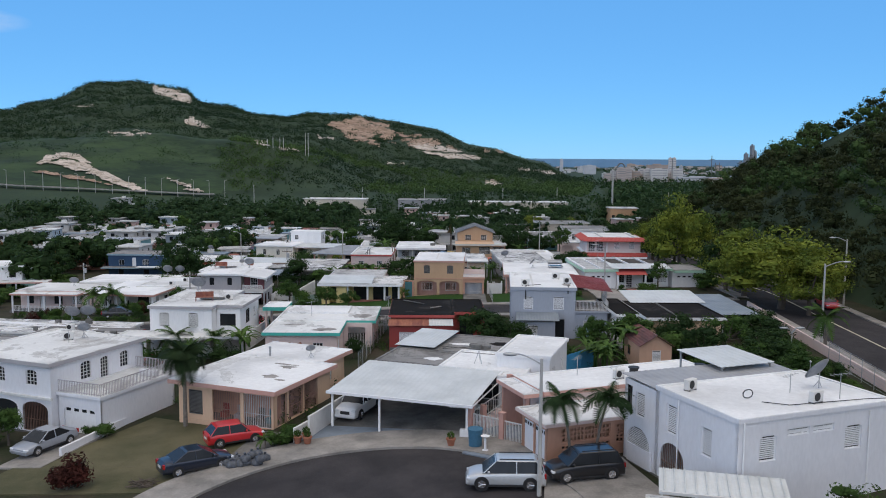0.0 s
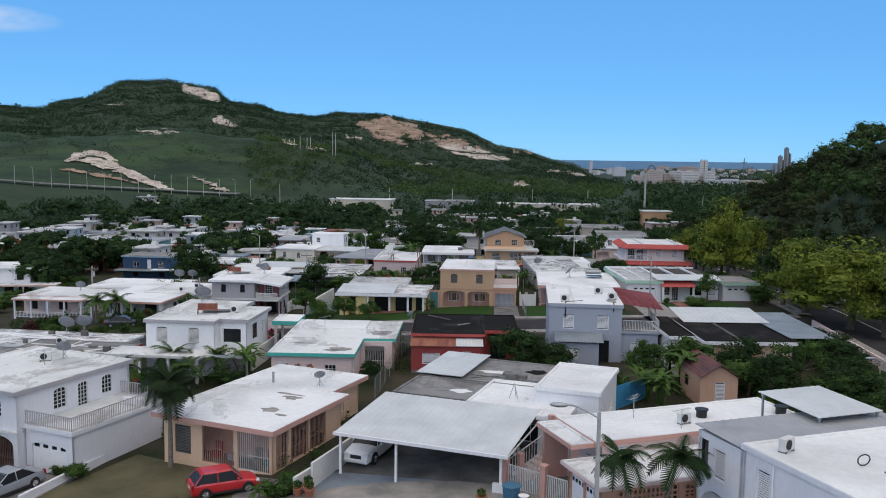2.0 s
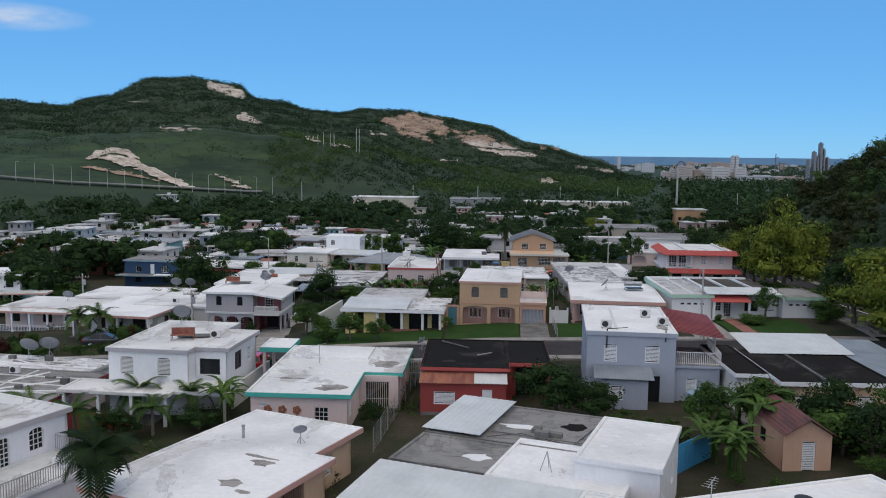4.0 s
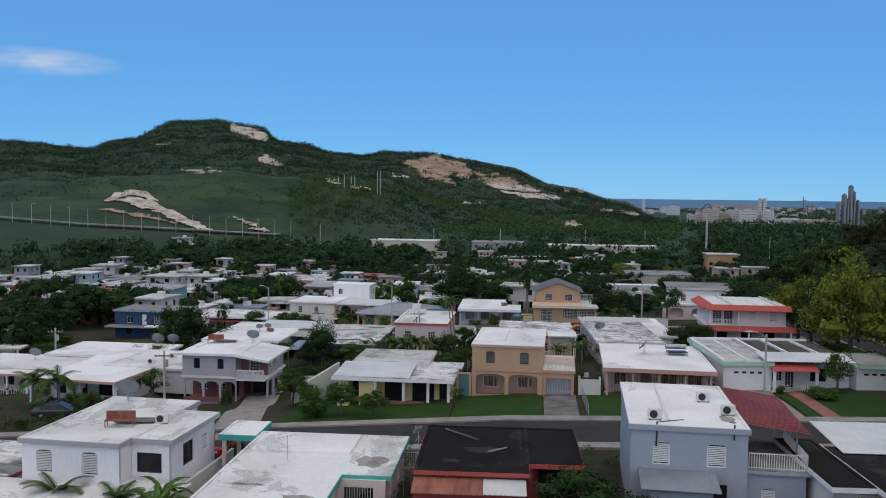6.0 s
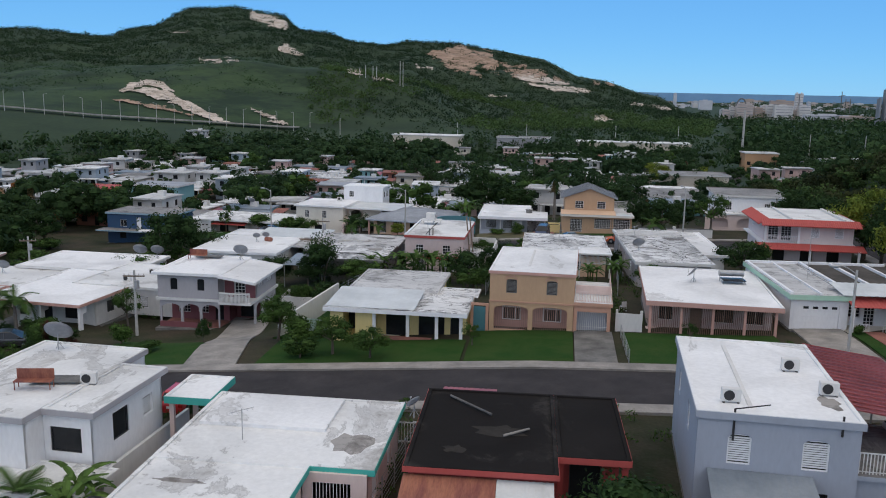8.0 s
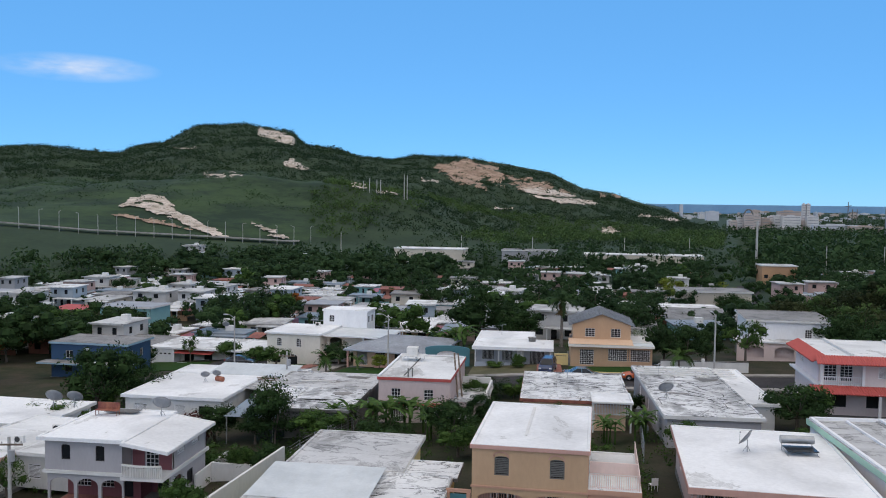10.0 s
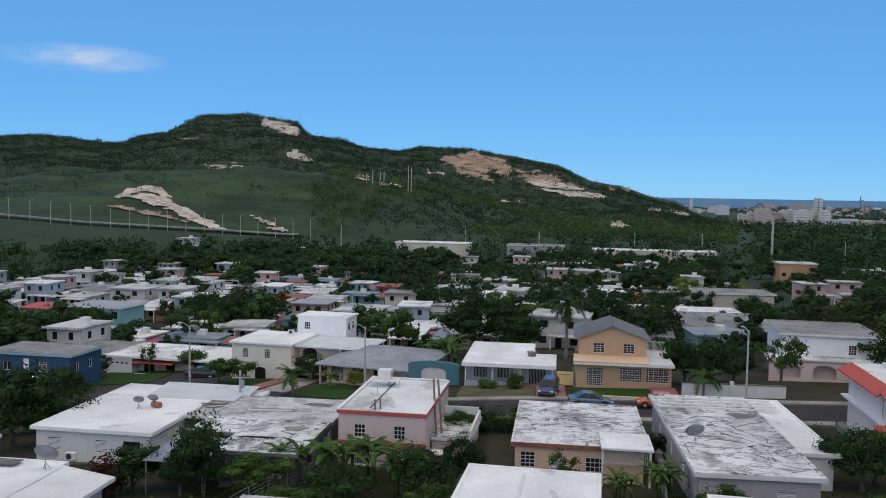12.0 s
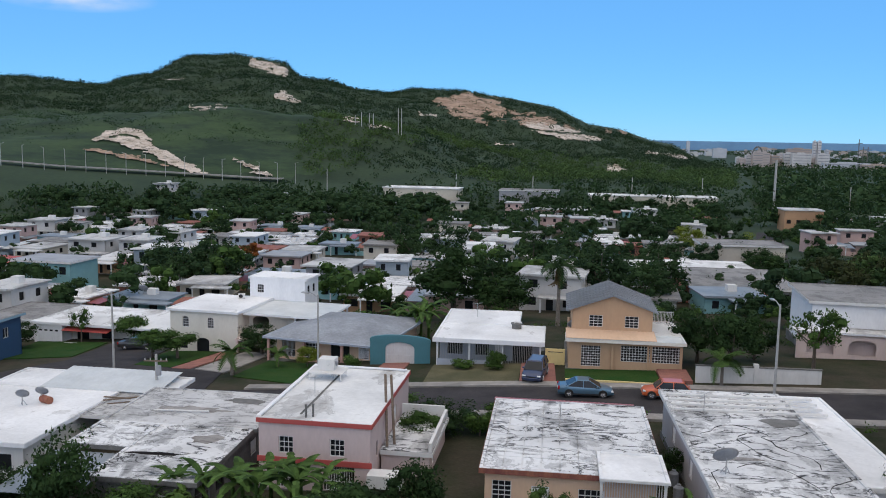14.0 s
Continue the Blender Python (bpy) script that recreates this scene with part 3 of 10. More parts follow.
XS = steps((-4800, -1000, 190), (-1000, -160, 9), (-160, 150, 3.4), (150, 330, 9), (330, 900, 30), (900, 4800, 195))
YS = steps((-400, -40, 30), (-40, 330, 3.4), (330, 1480, 9), (1480, 2400, 60), (2400, 4900, 160))
gv = [(x, y, terrain(x, y)) for y in YS for x in XS]
NX = len(XS)
gf = [(j * NX + i, j * NX + i + 1, (j + 1) * NX + i + 1, (j + 1) * NX + i) for j in range(len(YS) - 1) for i in range(NX - 1)]
me = bpy.data.meshes.new("ground")
me.from_pydata(gv, [], gf)
me.materials.append(SOIL)
me.materials.append(HILLSIDE)
me.materials.append(mat("forest_floor", (0.030, 0.052, 0.023), (0.018, 0.035, 0.017), 0.95, 0.03, 0.4, 0.6))


def ground_kind(x, y):
    if -150 < x < 54 and y < 420:
        return 0
    if y > 420 and math.hypot(x - 1.3, y - 79.6) > 525 and wooded(x, y) == 0:
        return 1
    return 2


me.polygons.foreach_set("material_index", [ground_kind(gv[f[0]][0], gv[f[0]][1]) for f in gf])
me.polygons.foreach_set("use_smooth", [True] * len(gf))
ground = tagged(new("ground", me), "sloping ground of yards, scrub and wooded hills", "ground", kind="structure")


def drape(name, a, b, c, e, off, material, label, category, step=2.0, kind="structure"):
    """A thin sheet laid over the ground between four plan corners (counter-clockwise), with a skirt to the ground."""
    n = max(1, round(max(math.dist(a, b), math.dist(e, c)) / step))
    k = max(1, round(max(math.dist(a, e), math.dist(b, c)) / step))
    vs, fs = [], []
    for j in range(k + 1):
        for i in range(n + 1):
            s, t = i / n, j / k
            x = (a[0] * (1 - s) + b[0] * s) * (1 - t) + (e[0] * (1 - s) + c[0] * s) * t
            y = (a[1] * (1 - s) + b[1] * s) * (1 - t) + (e[1] * (1 - s) + c[1] * s) * t
            vs.append((x, y, terrain(x, y) + off))
    m = n + 1
    for j in range(k):
        for i in range(n):
            fs.append((j * m + i, j * m + i + 1, (j + 1) * m + i + 1, (j + 1) * m + i))
    rim = [i for i in range(n)] + [n + m * j for j in range(k)] + [k * m + n - i for i in range(n)] + [(k - j) * m for j in range(k)]
    o = len(vs)
    vs += [(vs[i][0], vs[i][1], vs[i][2] - off - 0.25) for i in rim]
    for i in range(len(rim)):
        j = (i + 1) % len(rim)
        fs.append((rim[i], o + i, o + j, rim[j]))
    me = bpy.data.meshes.new(name)
    me.from_pydata(vs, [], fs)
    me.materials.append(material)
    return tagged(new(name, me), label, category, kind=kind)


def disc(name, cx, cy, r0, r1, a0, a1, off, material, label, category):
    """A ring sector (or full disc when r0 is 0) laid over the ground."""
    k = 40
    vs, fs = [], []
    rr = [r0 + (r1 - r0) * i / 5 for i in range(6)]
    for j in range(k + 1):
        a = radians(a0 + (a1 - a0) * j / k)
        for r in rr:
            x, y = cx + r * math.cos(a), cy + r * math.sin(a)
            vs.append((x, y, terrain(x, y) + off))
    for j in range(k):
        for i in range(5):
            fs.append((j * 6 + i, j * 6 + i + 1, (j + 1) * 6 + i + 1, (j + 1) * 6 + i))
    o = len(vs)
    for j in range(k + 1):
        for i in (0, 5):
            p = vs[j * 6 + i]
            vs.append((p[0], p[1], p[2] - off - 0.25))
    for j in range(k):
        fs.append((j * 6 + 5, o + 2 * j + 1, o + 2 * j + 3, (j + 1) * 6 + 5))
        fs.append((j * 6, (j + 1) * 6, o + 2 * j + 2, o + 2 * j))
    me = bpy.data.meshes.new(name)
    me.from_pydata(vs, [], fs)
    me.materials.append(material)
    return tagged(new(name, me), label, category, kind="structure")


# streets
disc("road_cul_de_sac", -3.6, 43.5, 0, 12.2, 0, 360, 0.06, ASPHALT, "dark asphalt turning circle of a dead-end street", "road")
drape("road_entry", (-10, -60), (2, -60), (0, 36), (-8, 36), 0.065, ASPHALT, "dark asphalt dead-end street", "road")
disc("pavement_cul_de_sac", -3.6, 43.5, 12.2, 15.6, -30, 210, 0.2, CONCRETE, "pale concrete pavement round a turning circle", "pavement")
disc("kerb_cul_de_sac", -3.6, 43.5, 12.05, 12.45, -30, 210, 0.215, CONCRETE, "worn pale concrete kerb", "kerb")
drape("road_middle", (-75, 104.5), (40.5, 104.5), (41.2, 111.5), (-75, 111.5), 0.06, ASPHALT, "dark asphalt residential street", "road", 3)
drape("road_far", (-30, 170.5), (43.2, 170.5), (43.4, 178), (-30, 178), 0.06, ASPHALT, "dark asphalt residential street", "road", 3)
drape("road_bend", (-31.5, 176), (-29.9, 170.5), (-29.9, 178), (-31, 186), 0.055, ASPHALT, "dark asphalt street bend", "road", 2)
drape("road_back", (-58, 184), (-31, 177), (-31, 186), (-52, 196), 0.06, ASPHALT, "dark asphalt residential street", "road", 3)
drape("road_branch", (-53, 192), (-43, 190), (-48, 246), (-58, 246), 0.065, ASPHALT, "dark asphalt side street", "road", 3)
KERB = ((-40, 32.5), (60, 37.0), (94, 39.6), (115, 41.6), (150, 42.6), (240, 45.5), (320, 50.0), (430, 76.0))


def ribbon(name, a, b, y0, y1, off, material, label, category):
    """A strip laid over the ground between two distances from the main road's kerb."""
    ys = steps((y0, y1, 4))
    vs, fs = [], []
    for y in ys:
        for q, d in ((a, -off - 0.25), (a, 0), ((a + b) / 2, 0), (b, 0), (b, -off - 0.25)):
            x = lerp(KERB, y) + q
            vs.append((x, y, terrain(x, y) + off + d))
    for k in range(len(ys) - 1):
        for i in range(4):
            fs.append((5 * k + i, 5 * k + i + 1, 5 * k + i + 6, 5 * k + i + 5))
    me = bpy.data.meshes.new(name)
    me.from_pydata(vs, [], fs)
    me.materials.append(material)
    return tagged(new(name, me), label, category, kind="structure")


ribbon("road_main", 0, 9.2, -40, 430, 0.06, ASPHALT, "wide asphalt road below a wooded hill", "road")
ribbon("road_line", 4.5, 4.7, -40, 300, 0.08, mat("faded_road_paint", (0.5, 0.47, 0.35), (0.3, 0.29, 0.24)), "faded painted road line", "road marking")
drape("pavement_middle_far", (-75, 111.5), (39.6, 111.5), (39.6, 113), (-75, 113), 0.2, CONCRETE, "concrete pavement with kerb", "pavement", 3)
drape("pavement_middle_near", (-75, 103), (38.6, 103), (38.6, 104.5), (-75, 104.5), 0.2, CONCRETE, "concrete pavement with kerb", "pavement", 3)
drape("pavement_far_far", (-26, 178), (38, 178), (38, 179.4), (-26, 179.4), 0.2, CONCRETE, "concrete pavement with kerb", "pavement", 3)
drape("pavement_far_near", (-26, 169), (38, 169), (38, 170.5), (-26, 170.5), 0.2, CONCRETE, "concrete pavement with kerb", "pavement", 3)
ribbon("pavement_main", -1.6, -0.01, -40, 102.9, 0.2, CONCRETE, "concrete pavement with kerb", "pavement")
ribbon("pavement_main_far", -1.6, -0.01, 113.1, 168.9, 0.2, CONCRETE, "concrete pavement with kerb", "pavement")
ribbon("pavement_hill", 9.22, 10.4, -40, 240, 0.2, CONCRETE, "concrete pavement with kerb", "pavement")
# yards
drape("lawn_peach", (-27, 57), (-14.4, 53.4), (-12.3, 60.3), (-22.4, 66.5), 0.09, DRYGRASS, "dry brownish front lawn", "lawn", 2)
drape("lawn_verge", (-30, 52), (-14.5, 50), (-14.6, 54.6), (-28, 58.5), 0.085, DRYGRASS, "patchy dry grass verge", "lawn", 2)
drape("driveway_peach", (-14.0, 55.5), (-11.6, 56.5), (-10.2, 60), (-13, 61.2), 0.12, CONC_DARK, "stained concrete driveway", "driveway", 1.5)
drape("driveway_left", (-29.9, 56.6), (-26.6, 56.0), (-24.9, 62.3), (-27.8, 63.6), 0.13, CONCRETE, "pale concrete driveway", "driveway", 1.5)
# worn grey floor, darkened in colour for the shade under the carport roof
drape("floor_carport", (-8.2, 61.4), (2.5, 57.8), (5.4, 66.2), (-5.2, 69.6), 0.155, CONC_DARK, "stained concrete carport floor, darkened for shade under the roof", "paving", 1.5)
drape("paving_carport", (-9.6, 58.6), (1.6, 54.8), (5.6, 66), (-5.5, 69.5), 0.14, PAINTED, "blue-grey painted carport paving", "paving", 1.5)
drape("paving_gate", (1.6, 54.0), (6.0, 51.2), (8.2, 56.5), (4.0, 60.5), 0.15, PAINTED, "blue-grey painted paving by a gate", "paving", 1.5)
drape("paving_right", (5.6, 43.5), (13.8, 42.0), (11.6, 52.6), (6.6, 51.3), 0.13, CONCRETE, "cracked pale concrete forecourt", "paving", 1.5)
drape("lawn_yellow", (-21, 113), (-5.2, 113), (-5.2, 119.2), (-21, 121), 0.1, GRASS, "green front lawn", "lawn", 2)
drape("lawn_orange", (-4.9, 113), (3.2, 113), (3.4, 122.2), (-4.9, 122.2), 0.105, GRASS, "green front lawn", "lawn", 2)
drape("driveway_orange", (3.3, 112.9), (6.4, 112.9), (6.6, 122.1), (3.5, 122.1), 0.13, CONC_DARK, "mottled concrete driveway", "driveway", 2)
drape("lawn_grille_house", (7.3, 113), (19.5, 113), (19.5, 121.9), (7.3, 121.9), 0.1, GRASS, "green front lawn", "lawn", 2)
drape("driveway_grey_house", (-26.6, 112.9), (-22.4, 112.9), (-26.2, 133), (-30.0, 133), 0.13, CONCRETE, "pale concrete driveway", "driveway", 2)
drape("lawn_grey_house", (-36, 113), (-26.7, 113), (-27, 121.5), (-36, 122.5), 0.1, GRASS, "front garden lawn", "lawn", 2)
drape("side_lawn", (-22, 121), (-17.3, 121), (-17.3, 135), (-21.5, 135), 0.1, GRASS, "green side lawn", "lawn", 2)
drape("lawn_green_house", (26, 113), (35, 113), (35, 124), (26, 124), 0.1, GRASS, "front garden lawn", "lawn", 2)
drape("driveway_green_house", (21.6, 112.9), (25.6, 112.9), (25.6, 125), (21.6, 125), 0.13, CONCRETE, "pale concrete driveway", "driveway", 2)
drape("garden_path", (27.2, 112.9), (28.6, 112.9), (28.6, 124), (27.2, 124), 0.14, REDPAVE, "red paved garden path", "path", 2)
drape("lawn_white_house", (-9.5, 179.4), (-0.8, 179.4), (-0.8, 187), (-9.5, 187), 0.1, DRYGRASS, "mown front lawn", "lawn", 2)
drape("driveway_white_house", (-0.7, 179.3), (2.6, 179.3), (2.4, 187), (-0.8, 187), 0.13, REDPAVE, "reddish driveway", "driveway", 2)
drape("lawn_gable_house", (3.4, 180.2), (11.8, 180.2), (11.8, 184.4), (3.4, 184.4), 0.14, GRASS, "raised front lawn", "lawn", 2)
drape("terrace_gable_house", (11.9, 180.2), (14.6, 180.2), (14.6, 184.4), (11.9, 184.4), 0.3, REDPAVE, "terracotta tiled forecourt", "paving", 2)
drape("path_teal_gate", (-15.2, 179.3), (-12.2, 179.3), (-12.2, 190), (-14.8, 190), 0.13, REDPAVE, "red paved garden path", "path", 2)
drape("lawn_grey_roof_house", (-29, 183), (-21, 179.5), (-20, 187), (-28, 191), 0.1, GRASS, "front garden lawn", "lawn", 2)
drape("driveway_cream", (-34.5, 186.5), (-30.5, 184.5), (-29, 195), (-33, 197), 0.13, CONCRETE, "pale concrete driveway", "driveway", 2)
drape("path_cream", (-37.5, 187.5), (-35.2, 186.8), (-33.6, 196), (-36, 197), 0.12, REDPAVE, "red paved garden path", "path", 2)
drape("lawn_cream", (-43, 190), (-37.8, 187.8), (-36.2, 197.5), (-43, 199), 0.1, GRASS, "front garden lawn", "lawn", 2)
drape("lawn_row_house", (-64, 195), (-54, 196), (-55, 206), (-66, 208), 0.1, GRASS, "front garden lawn", "lawn", 2)


# ---- houses: the dead end ----
def house(name, label, x, y, z, yaw=0.0):
    return thing(name, label, "house", pose(x, y, z, 0, 0, yaw))


def plinth(h, x0, x1, y0, y1, deep=1.6, material=None):
    part("foundation", boxes((x0 + 0.04, x1 - 0.04, y0 + 0.04, y1 - 0.04, -deep, 0.015)), material or CONC_DARK, h)


def peel(h, x, y, z, w, d, seed, material=None, name="peeled_patch"):
    """A ragged patch where a roof coating has lifted off or been mended."""
    rng = random.Random(seed)
    n = 14
    k = [1 + rng.uniform(-0.38, 0.25) for _ in range(n)]
    rim = [(x + w / 2 * k[i] * math.cos(2 * math.pi * i / n), y + d / 2 * k[i] * math.sin(2 * math.pi * i / n)) for i in range(n)]
    vs = [(px, py, z + 0.012) for px, py in rim] + [(px, py, z - 0.03) for px, py in rim]
    fs = [tuple(range(n))] + [(i, n + i, n + (i + 1) % n, (i + 1) % n) for i in range(n)]
    return part(name, (vs, fs), material or PEELED, h)


DAMP = mat("dusty_tar", (0.042, 0.038, 0.034), (0.026, 0.024, 0.022), 0.95, 1.2, 6, 0.1, spec=0.08)
PEELED = stained("bare_roof_screed", (0.34, 0.32, 0.30), (0.17, 0.155, 0.14), (0.06, 0.055, 0.05), 0.6, 0.9, 0.6)


# pale two-storey house with a railed terrace over its garage
h = house("house", "pale lavender two-storey house with white flat roof and railed terrace", -38.6, 67.3, -2.1, -22)
plinth(h, 0, 14.2, 0.3, 10.4)
shell(h, 0.2, 9.9, 0.3, 10.3, 0, 2.75, LAV,
      front=[(0.5, 3.0, 0.1, 2.3, "dark", 0.5), (3.5, 6.2, 0.1, 2.3, "dark", 0.5), (6.7, 9.3, 0.05, 2.4, "brownbars", 0.6)],
      right=[])
shell(h, 0.2, 9.9, 0.3, 10.3, 2.76, 5.4, LAV,
      front=[(1.2, 2.2, 0.9, 2.1, "sash", 0.22), (4.0, 5.0, 0.9, 2.1, "sash", 0.22), (7.2, 8.3, 0.9, 2.1, "sash", 0.22)],
      right=[(3.0, 4.1, 0.75, 2.2, "sash", 0.25), (5.1, 6.0, 0.05, 2.15, "grid", 0.2), (7.3, 8.3, 0.8, 2.15, "sash", 0.25)])
part("ledge", boxes((0.0, 10.05, 0.12, 0.29, 2.66, 2.86)), OFFWHITE, h)
slab(h, 0, 10.1, 0, 10.5, 5.6, ROOFWORN, GREY, 0.3)
shell(h, 10.0, 14.1, 0.9, 9.2, 0, 3.1, LAV, front=[(0.5, 3.6, 0.02, 2.25, "garage", 0.35)])
slab(h, 9.95, 14.25, 0.75, 9.3, 3.3, ROOFWORN, LAV, 0.25, name="terrace")
for p, q in (((10.05, 0.85), (14.15, 0.85)), ((14.15, 0.85), (14.15, 9.2)), ((14.15, 9.2), (10.1, 9.2))):
    bars(h, "railing", p, q, 3.3, 4.2, GREY, 0.16, "grey iron railing")
part("bench", boxes((12.2, 13.9, 7.2, 7.5, 3.3, 3.75)), LAV, h)

# peach bungalow
h = house("house", "peach bungalow with white roof, salmon edge and barred windows", -20.6, 64.4, -0.9, -22)
plinth(h, 0.5, 9, 0.5, 14, 1.6, PEACH)
shell(h, 0.5, 9.0, 0.6, 9.0, 0, 2.86, PEACH,
      front=[(0.9, 2.2, 0.4, 2.3, "darklouvre"), (3.1, 5.6, 0.1, 2.5, "pinkbars"), (5.9, 8.3, 0.05, 2.5, "bars")],
      right=[(0.5, 1.9, 0.1, 2.4, "pinkbars"), (2.1, 4.2, 0.25, 2.45, "pinkbars"), (4.35, 6.4, 0.25, 2.45, "pinkbars")])
part("inner_wall", boxes((1.0, 8.4, 2.4, 2.55, 0.1, 2.8)), TERRA, h)
shell(h, 0.5, 7.6, 9.02, 14.0, 0, 2.86, PEACH, right=[(1.5, 2.8, 1.0, 2.2, "louvred")])
slab(h, 0, 9.5, 0, 9.3, 3.1, ROOFWHITE, SALMON, 0.32, 0.06)
slab(h, 0.004, 8.1, 9.31, 14.6, 3.094, ROOFWHITE, SALMON, 0.32, 0.06)
peel(h, 6.3, 6.9, 3.04, 1.5, 0.9, 1)
peel(h, 5.6, 7.6, 3.045, 2.2, 0.35, 2)
peel(h, 6.6, 3.9, 3.04, 1.5, 1.0, 3)
peel(h, 8.0, 3.2, 3.04, 1.0, 0.5, 4)
part("ceiling_fan_rail", boxes((3.0, 8.4, 1.2, 1.26, 2.6, 2.66)), WHITE, h)
for x, c in ((3.6, RED), (4.9, GREY), (6.8, WOOD), (7.7, TEALDARK)):
    part("porch_chair", boxes((x, x + 0.55, 1.5, 2.0, 0.05, 0.5), (x, x + 0.55, 1.95, 2.03, 0.5, 1.1)), c, h)

# bungalow with a wide metal carport
h = house("house", "white bungalow with wide metal carport and patched grey roof", -7.9, 60.1, -0.2, -19)
corrugated(h, 0, 10.8, 0, 7.4, 2.72, 3.3, METALROOF, 0.42, "carport_roof")
part("gutter", boxes((-0.05, 10.85, -0.1, 0.02, 2.55, 2.74), (-0.05, 0.0, 0.02, 8.2, 2.6, 2.7), (10.8, 10.85, 0.02, 8.2, 2.6, 2.7)), WHITE, h)
posts(h, [(0.3, 0.25), (3.95, 0.25), (10.35, 0.3)], 0.1, 2.66, WHITE, 0.13)
part("low_wall", boxes((9.9, 10.8, 0.15, 0.45, 0.1, 0.95)), WHITE, h)
part("side_wall", boxes((-0.7, -0.55, -1.6, 8.2, -0.4, 1.25)), OFFWHITE, h)
plinth(h, 0.4, 14, 7.0, 19)
# back wall coloured dark to stand in for shade inside the carport
shell(h, 0.4, 10.85, 8.0, 12.4, 0, 3.05, mat("carport_shade_paint", (0.13, 0.135, 0.145), (0.09, 0.095, 0.10), 0.8), front=[(0.6, 1.8, 0.9, 2.2, "louvre"), (3.0, 4.6, 0.9, 2.1, "glass"), (6.2, 7.1, 0.1, 2.2, "wooddoor"), (8.8, 10.4, 0.9, 2.1, "glass")], right=[])
shell(h, 0.4, 9.9, 12.42, 19.2, 0, 3.0, OFFWHITE, left=[(1, 2.2, 0.9, 2.1, "louvre"), (4, 5.2, 0.9, 2.1, "louvre")])
slab(h, 0.3, 5.8, 7.8, 12.41, 3.28, ROOFGREY, CONC_DARK, 0.28)
slab(h, 5.81, 12.75, 7.45, 13.5, 3.36, ROOFWHITE, WHITE, 0.3)
slab(h, 10.85, 12.75, 6.2, 7.44, 3.33, ROOFWHITE, WHITE, 0.28, name="porch_roof")
shell(h, 10.9, 12.6, 6.5, 13.2, 0, 3.06, WHITE, front=[(0.35, 1.3, 0.7, 2.5, "sash")], right=[(1.5, 2.5, 0.9, 2.2, "louvre")])
slab(h, 0.3, 10.0, 12.62, 19.5, 3.3, ROOFGREY, CONC_DARK, 0.28)
corrugated(h, 0.1, 3.7, 12.6, 19.4, 3.5, 3.62, METALROOF, 0.35, "patch_roof")
shell(h, 10.05, 14.2, 9.0, 16.0, 0, 4.2, WHITE, right=[(1.0, 2.0, 2.0, 3.2, "louvre"), (4.4, 5.4, 2.0, 3.2, "louvre")], front=[(1.4, 2.4, 0.9, 2.3, "sash")])
slab(h, 10.0, 14.3, 8.9, 16.1, 4.42, ROOFWHITE, WHITE, 0.25)
for k, (px, py, pw) in enumerate(((11.2, 13.0, 0.5), (12.6, 12.2, 0.45), (12.9, 14.0, 0.5), (11.6, 14.8, 0.45), (11.0, 11.2, 0.4))):
    peel(h, px, py, 4.355, pw, pw * 0.7, 20 + k, WHITE, "mended_patch")
peel(h, 4.6, 10.0, 3.215, 1.6, 1.0, 30, ROOFWHITE, "spilt_coating")
peel(h, 5.2, 15.8, 3.235, 2.6, 0.9, 31, ROOFWHITE, "spilt_coating")
peel(h, 8.2, 17.0, 3.235, 1.8, 1.2, 32, ROOFDARK, "tar_patch")
part("roof_cable", tubes(((3.9, 13.2, 3.26), (5.6, 14.4, 3.3), 0.02), ((5.6, 14.4, 3.3), (8.8, 13.6, 3.27), 0.02), ((8.8, 13.6, 3.27), (9.4, 18.4, 3.27), 0.02), n=5), BLACKPLASTIC, h)
part("roof_tripod", tubes(((8.2, 9.2, 3.3), (8.5, 9.4, 4.3), 0.025), ((8.8, 9.2, 3.3), (8.5, 9.4, 4.3), 0.025), ((8.5, 9.8, 3.3), (8.5, 9.4, 4.3), 0.025), n=5), STEEL, h)
part("work_bench", boxes((3.6, 6.0, 7.0, 7.7, 0.85, 0.95), (3.7, 3.8, 7.1, 7.6, 0.1, 0.85), (5.8, 5.9, 7.1, 7.6, 0.1, 0.85), (3.9, 5.7, 7.15, 7.6, 0.95, 1.35)), GREY, h)
part("white_fence_panel", boxes(*[(7.0 + i * 0.28, 7.22 + i * 0.28, 6.6, 6.65, 0.1, 0.85 + 0.1 * (i % 2)) for i in range(11)]), OFFWHITE, h)
part("roof_rubble", boxes((6.4, 7.2, 14.2, 14.7, 3.22, 3.6), (7.0, 7.9, 14.6, 15.0, 3.22, 3.5), (6.0, 6.5, 15.0, 15.6, 3.22, 3.45), (3.9, 9.5, 14.0, 14.05, 3.3, 3.36)), CONC_DARK, h)
part("inside_shelf", boxes((5.4, 8.9, 7.4, 7.9, 0.1, 1.1), (5.2, 9.1, 7.3, 7.35, 1.5, 1.7)), OFFWHITE, h)

# gate and stair beside the carport
g = thing("garden_gate", "pink pillars with white iron gate panels", "gate", pose(2.3, 58.0, 0.15, 0, 0, -38))
for x in (0, 2.6, 5.3):
    part("pillar", boxes((x - 0.17, x + 0.17, -0.17, 0.17, -0.3, 1.9), (x - 0.22, x + 0.22, -0.22, 0.22, 1.9, 2.0)), SALMON, g)
for a, b in ((0.2, 2.4), (2.8, 5.1)):
    bars(g, "gate_panel", (a, 0), (b, 0), 0.05, 1.45, IRONW, 0.12)
g = thing("garden_stair", "pink stair with white iron railings", "stair", pose(3.2, 58.6, 0.1, 0, 0, 35))
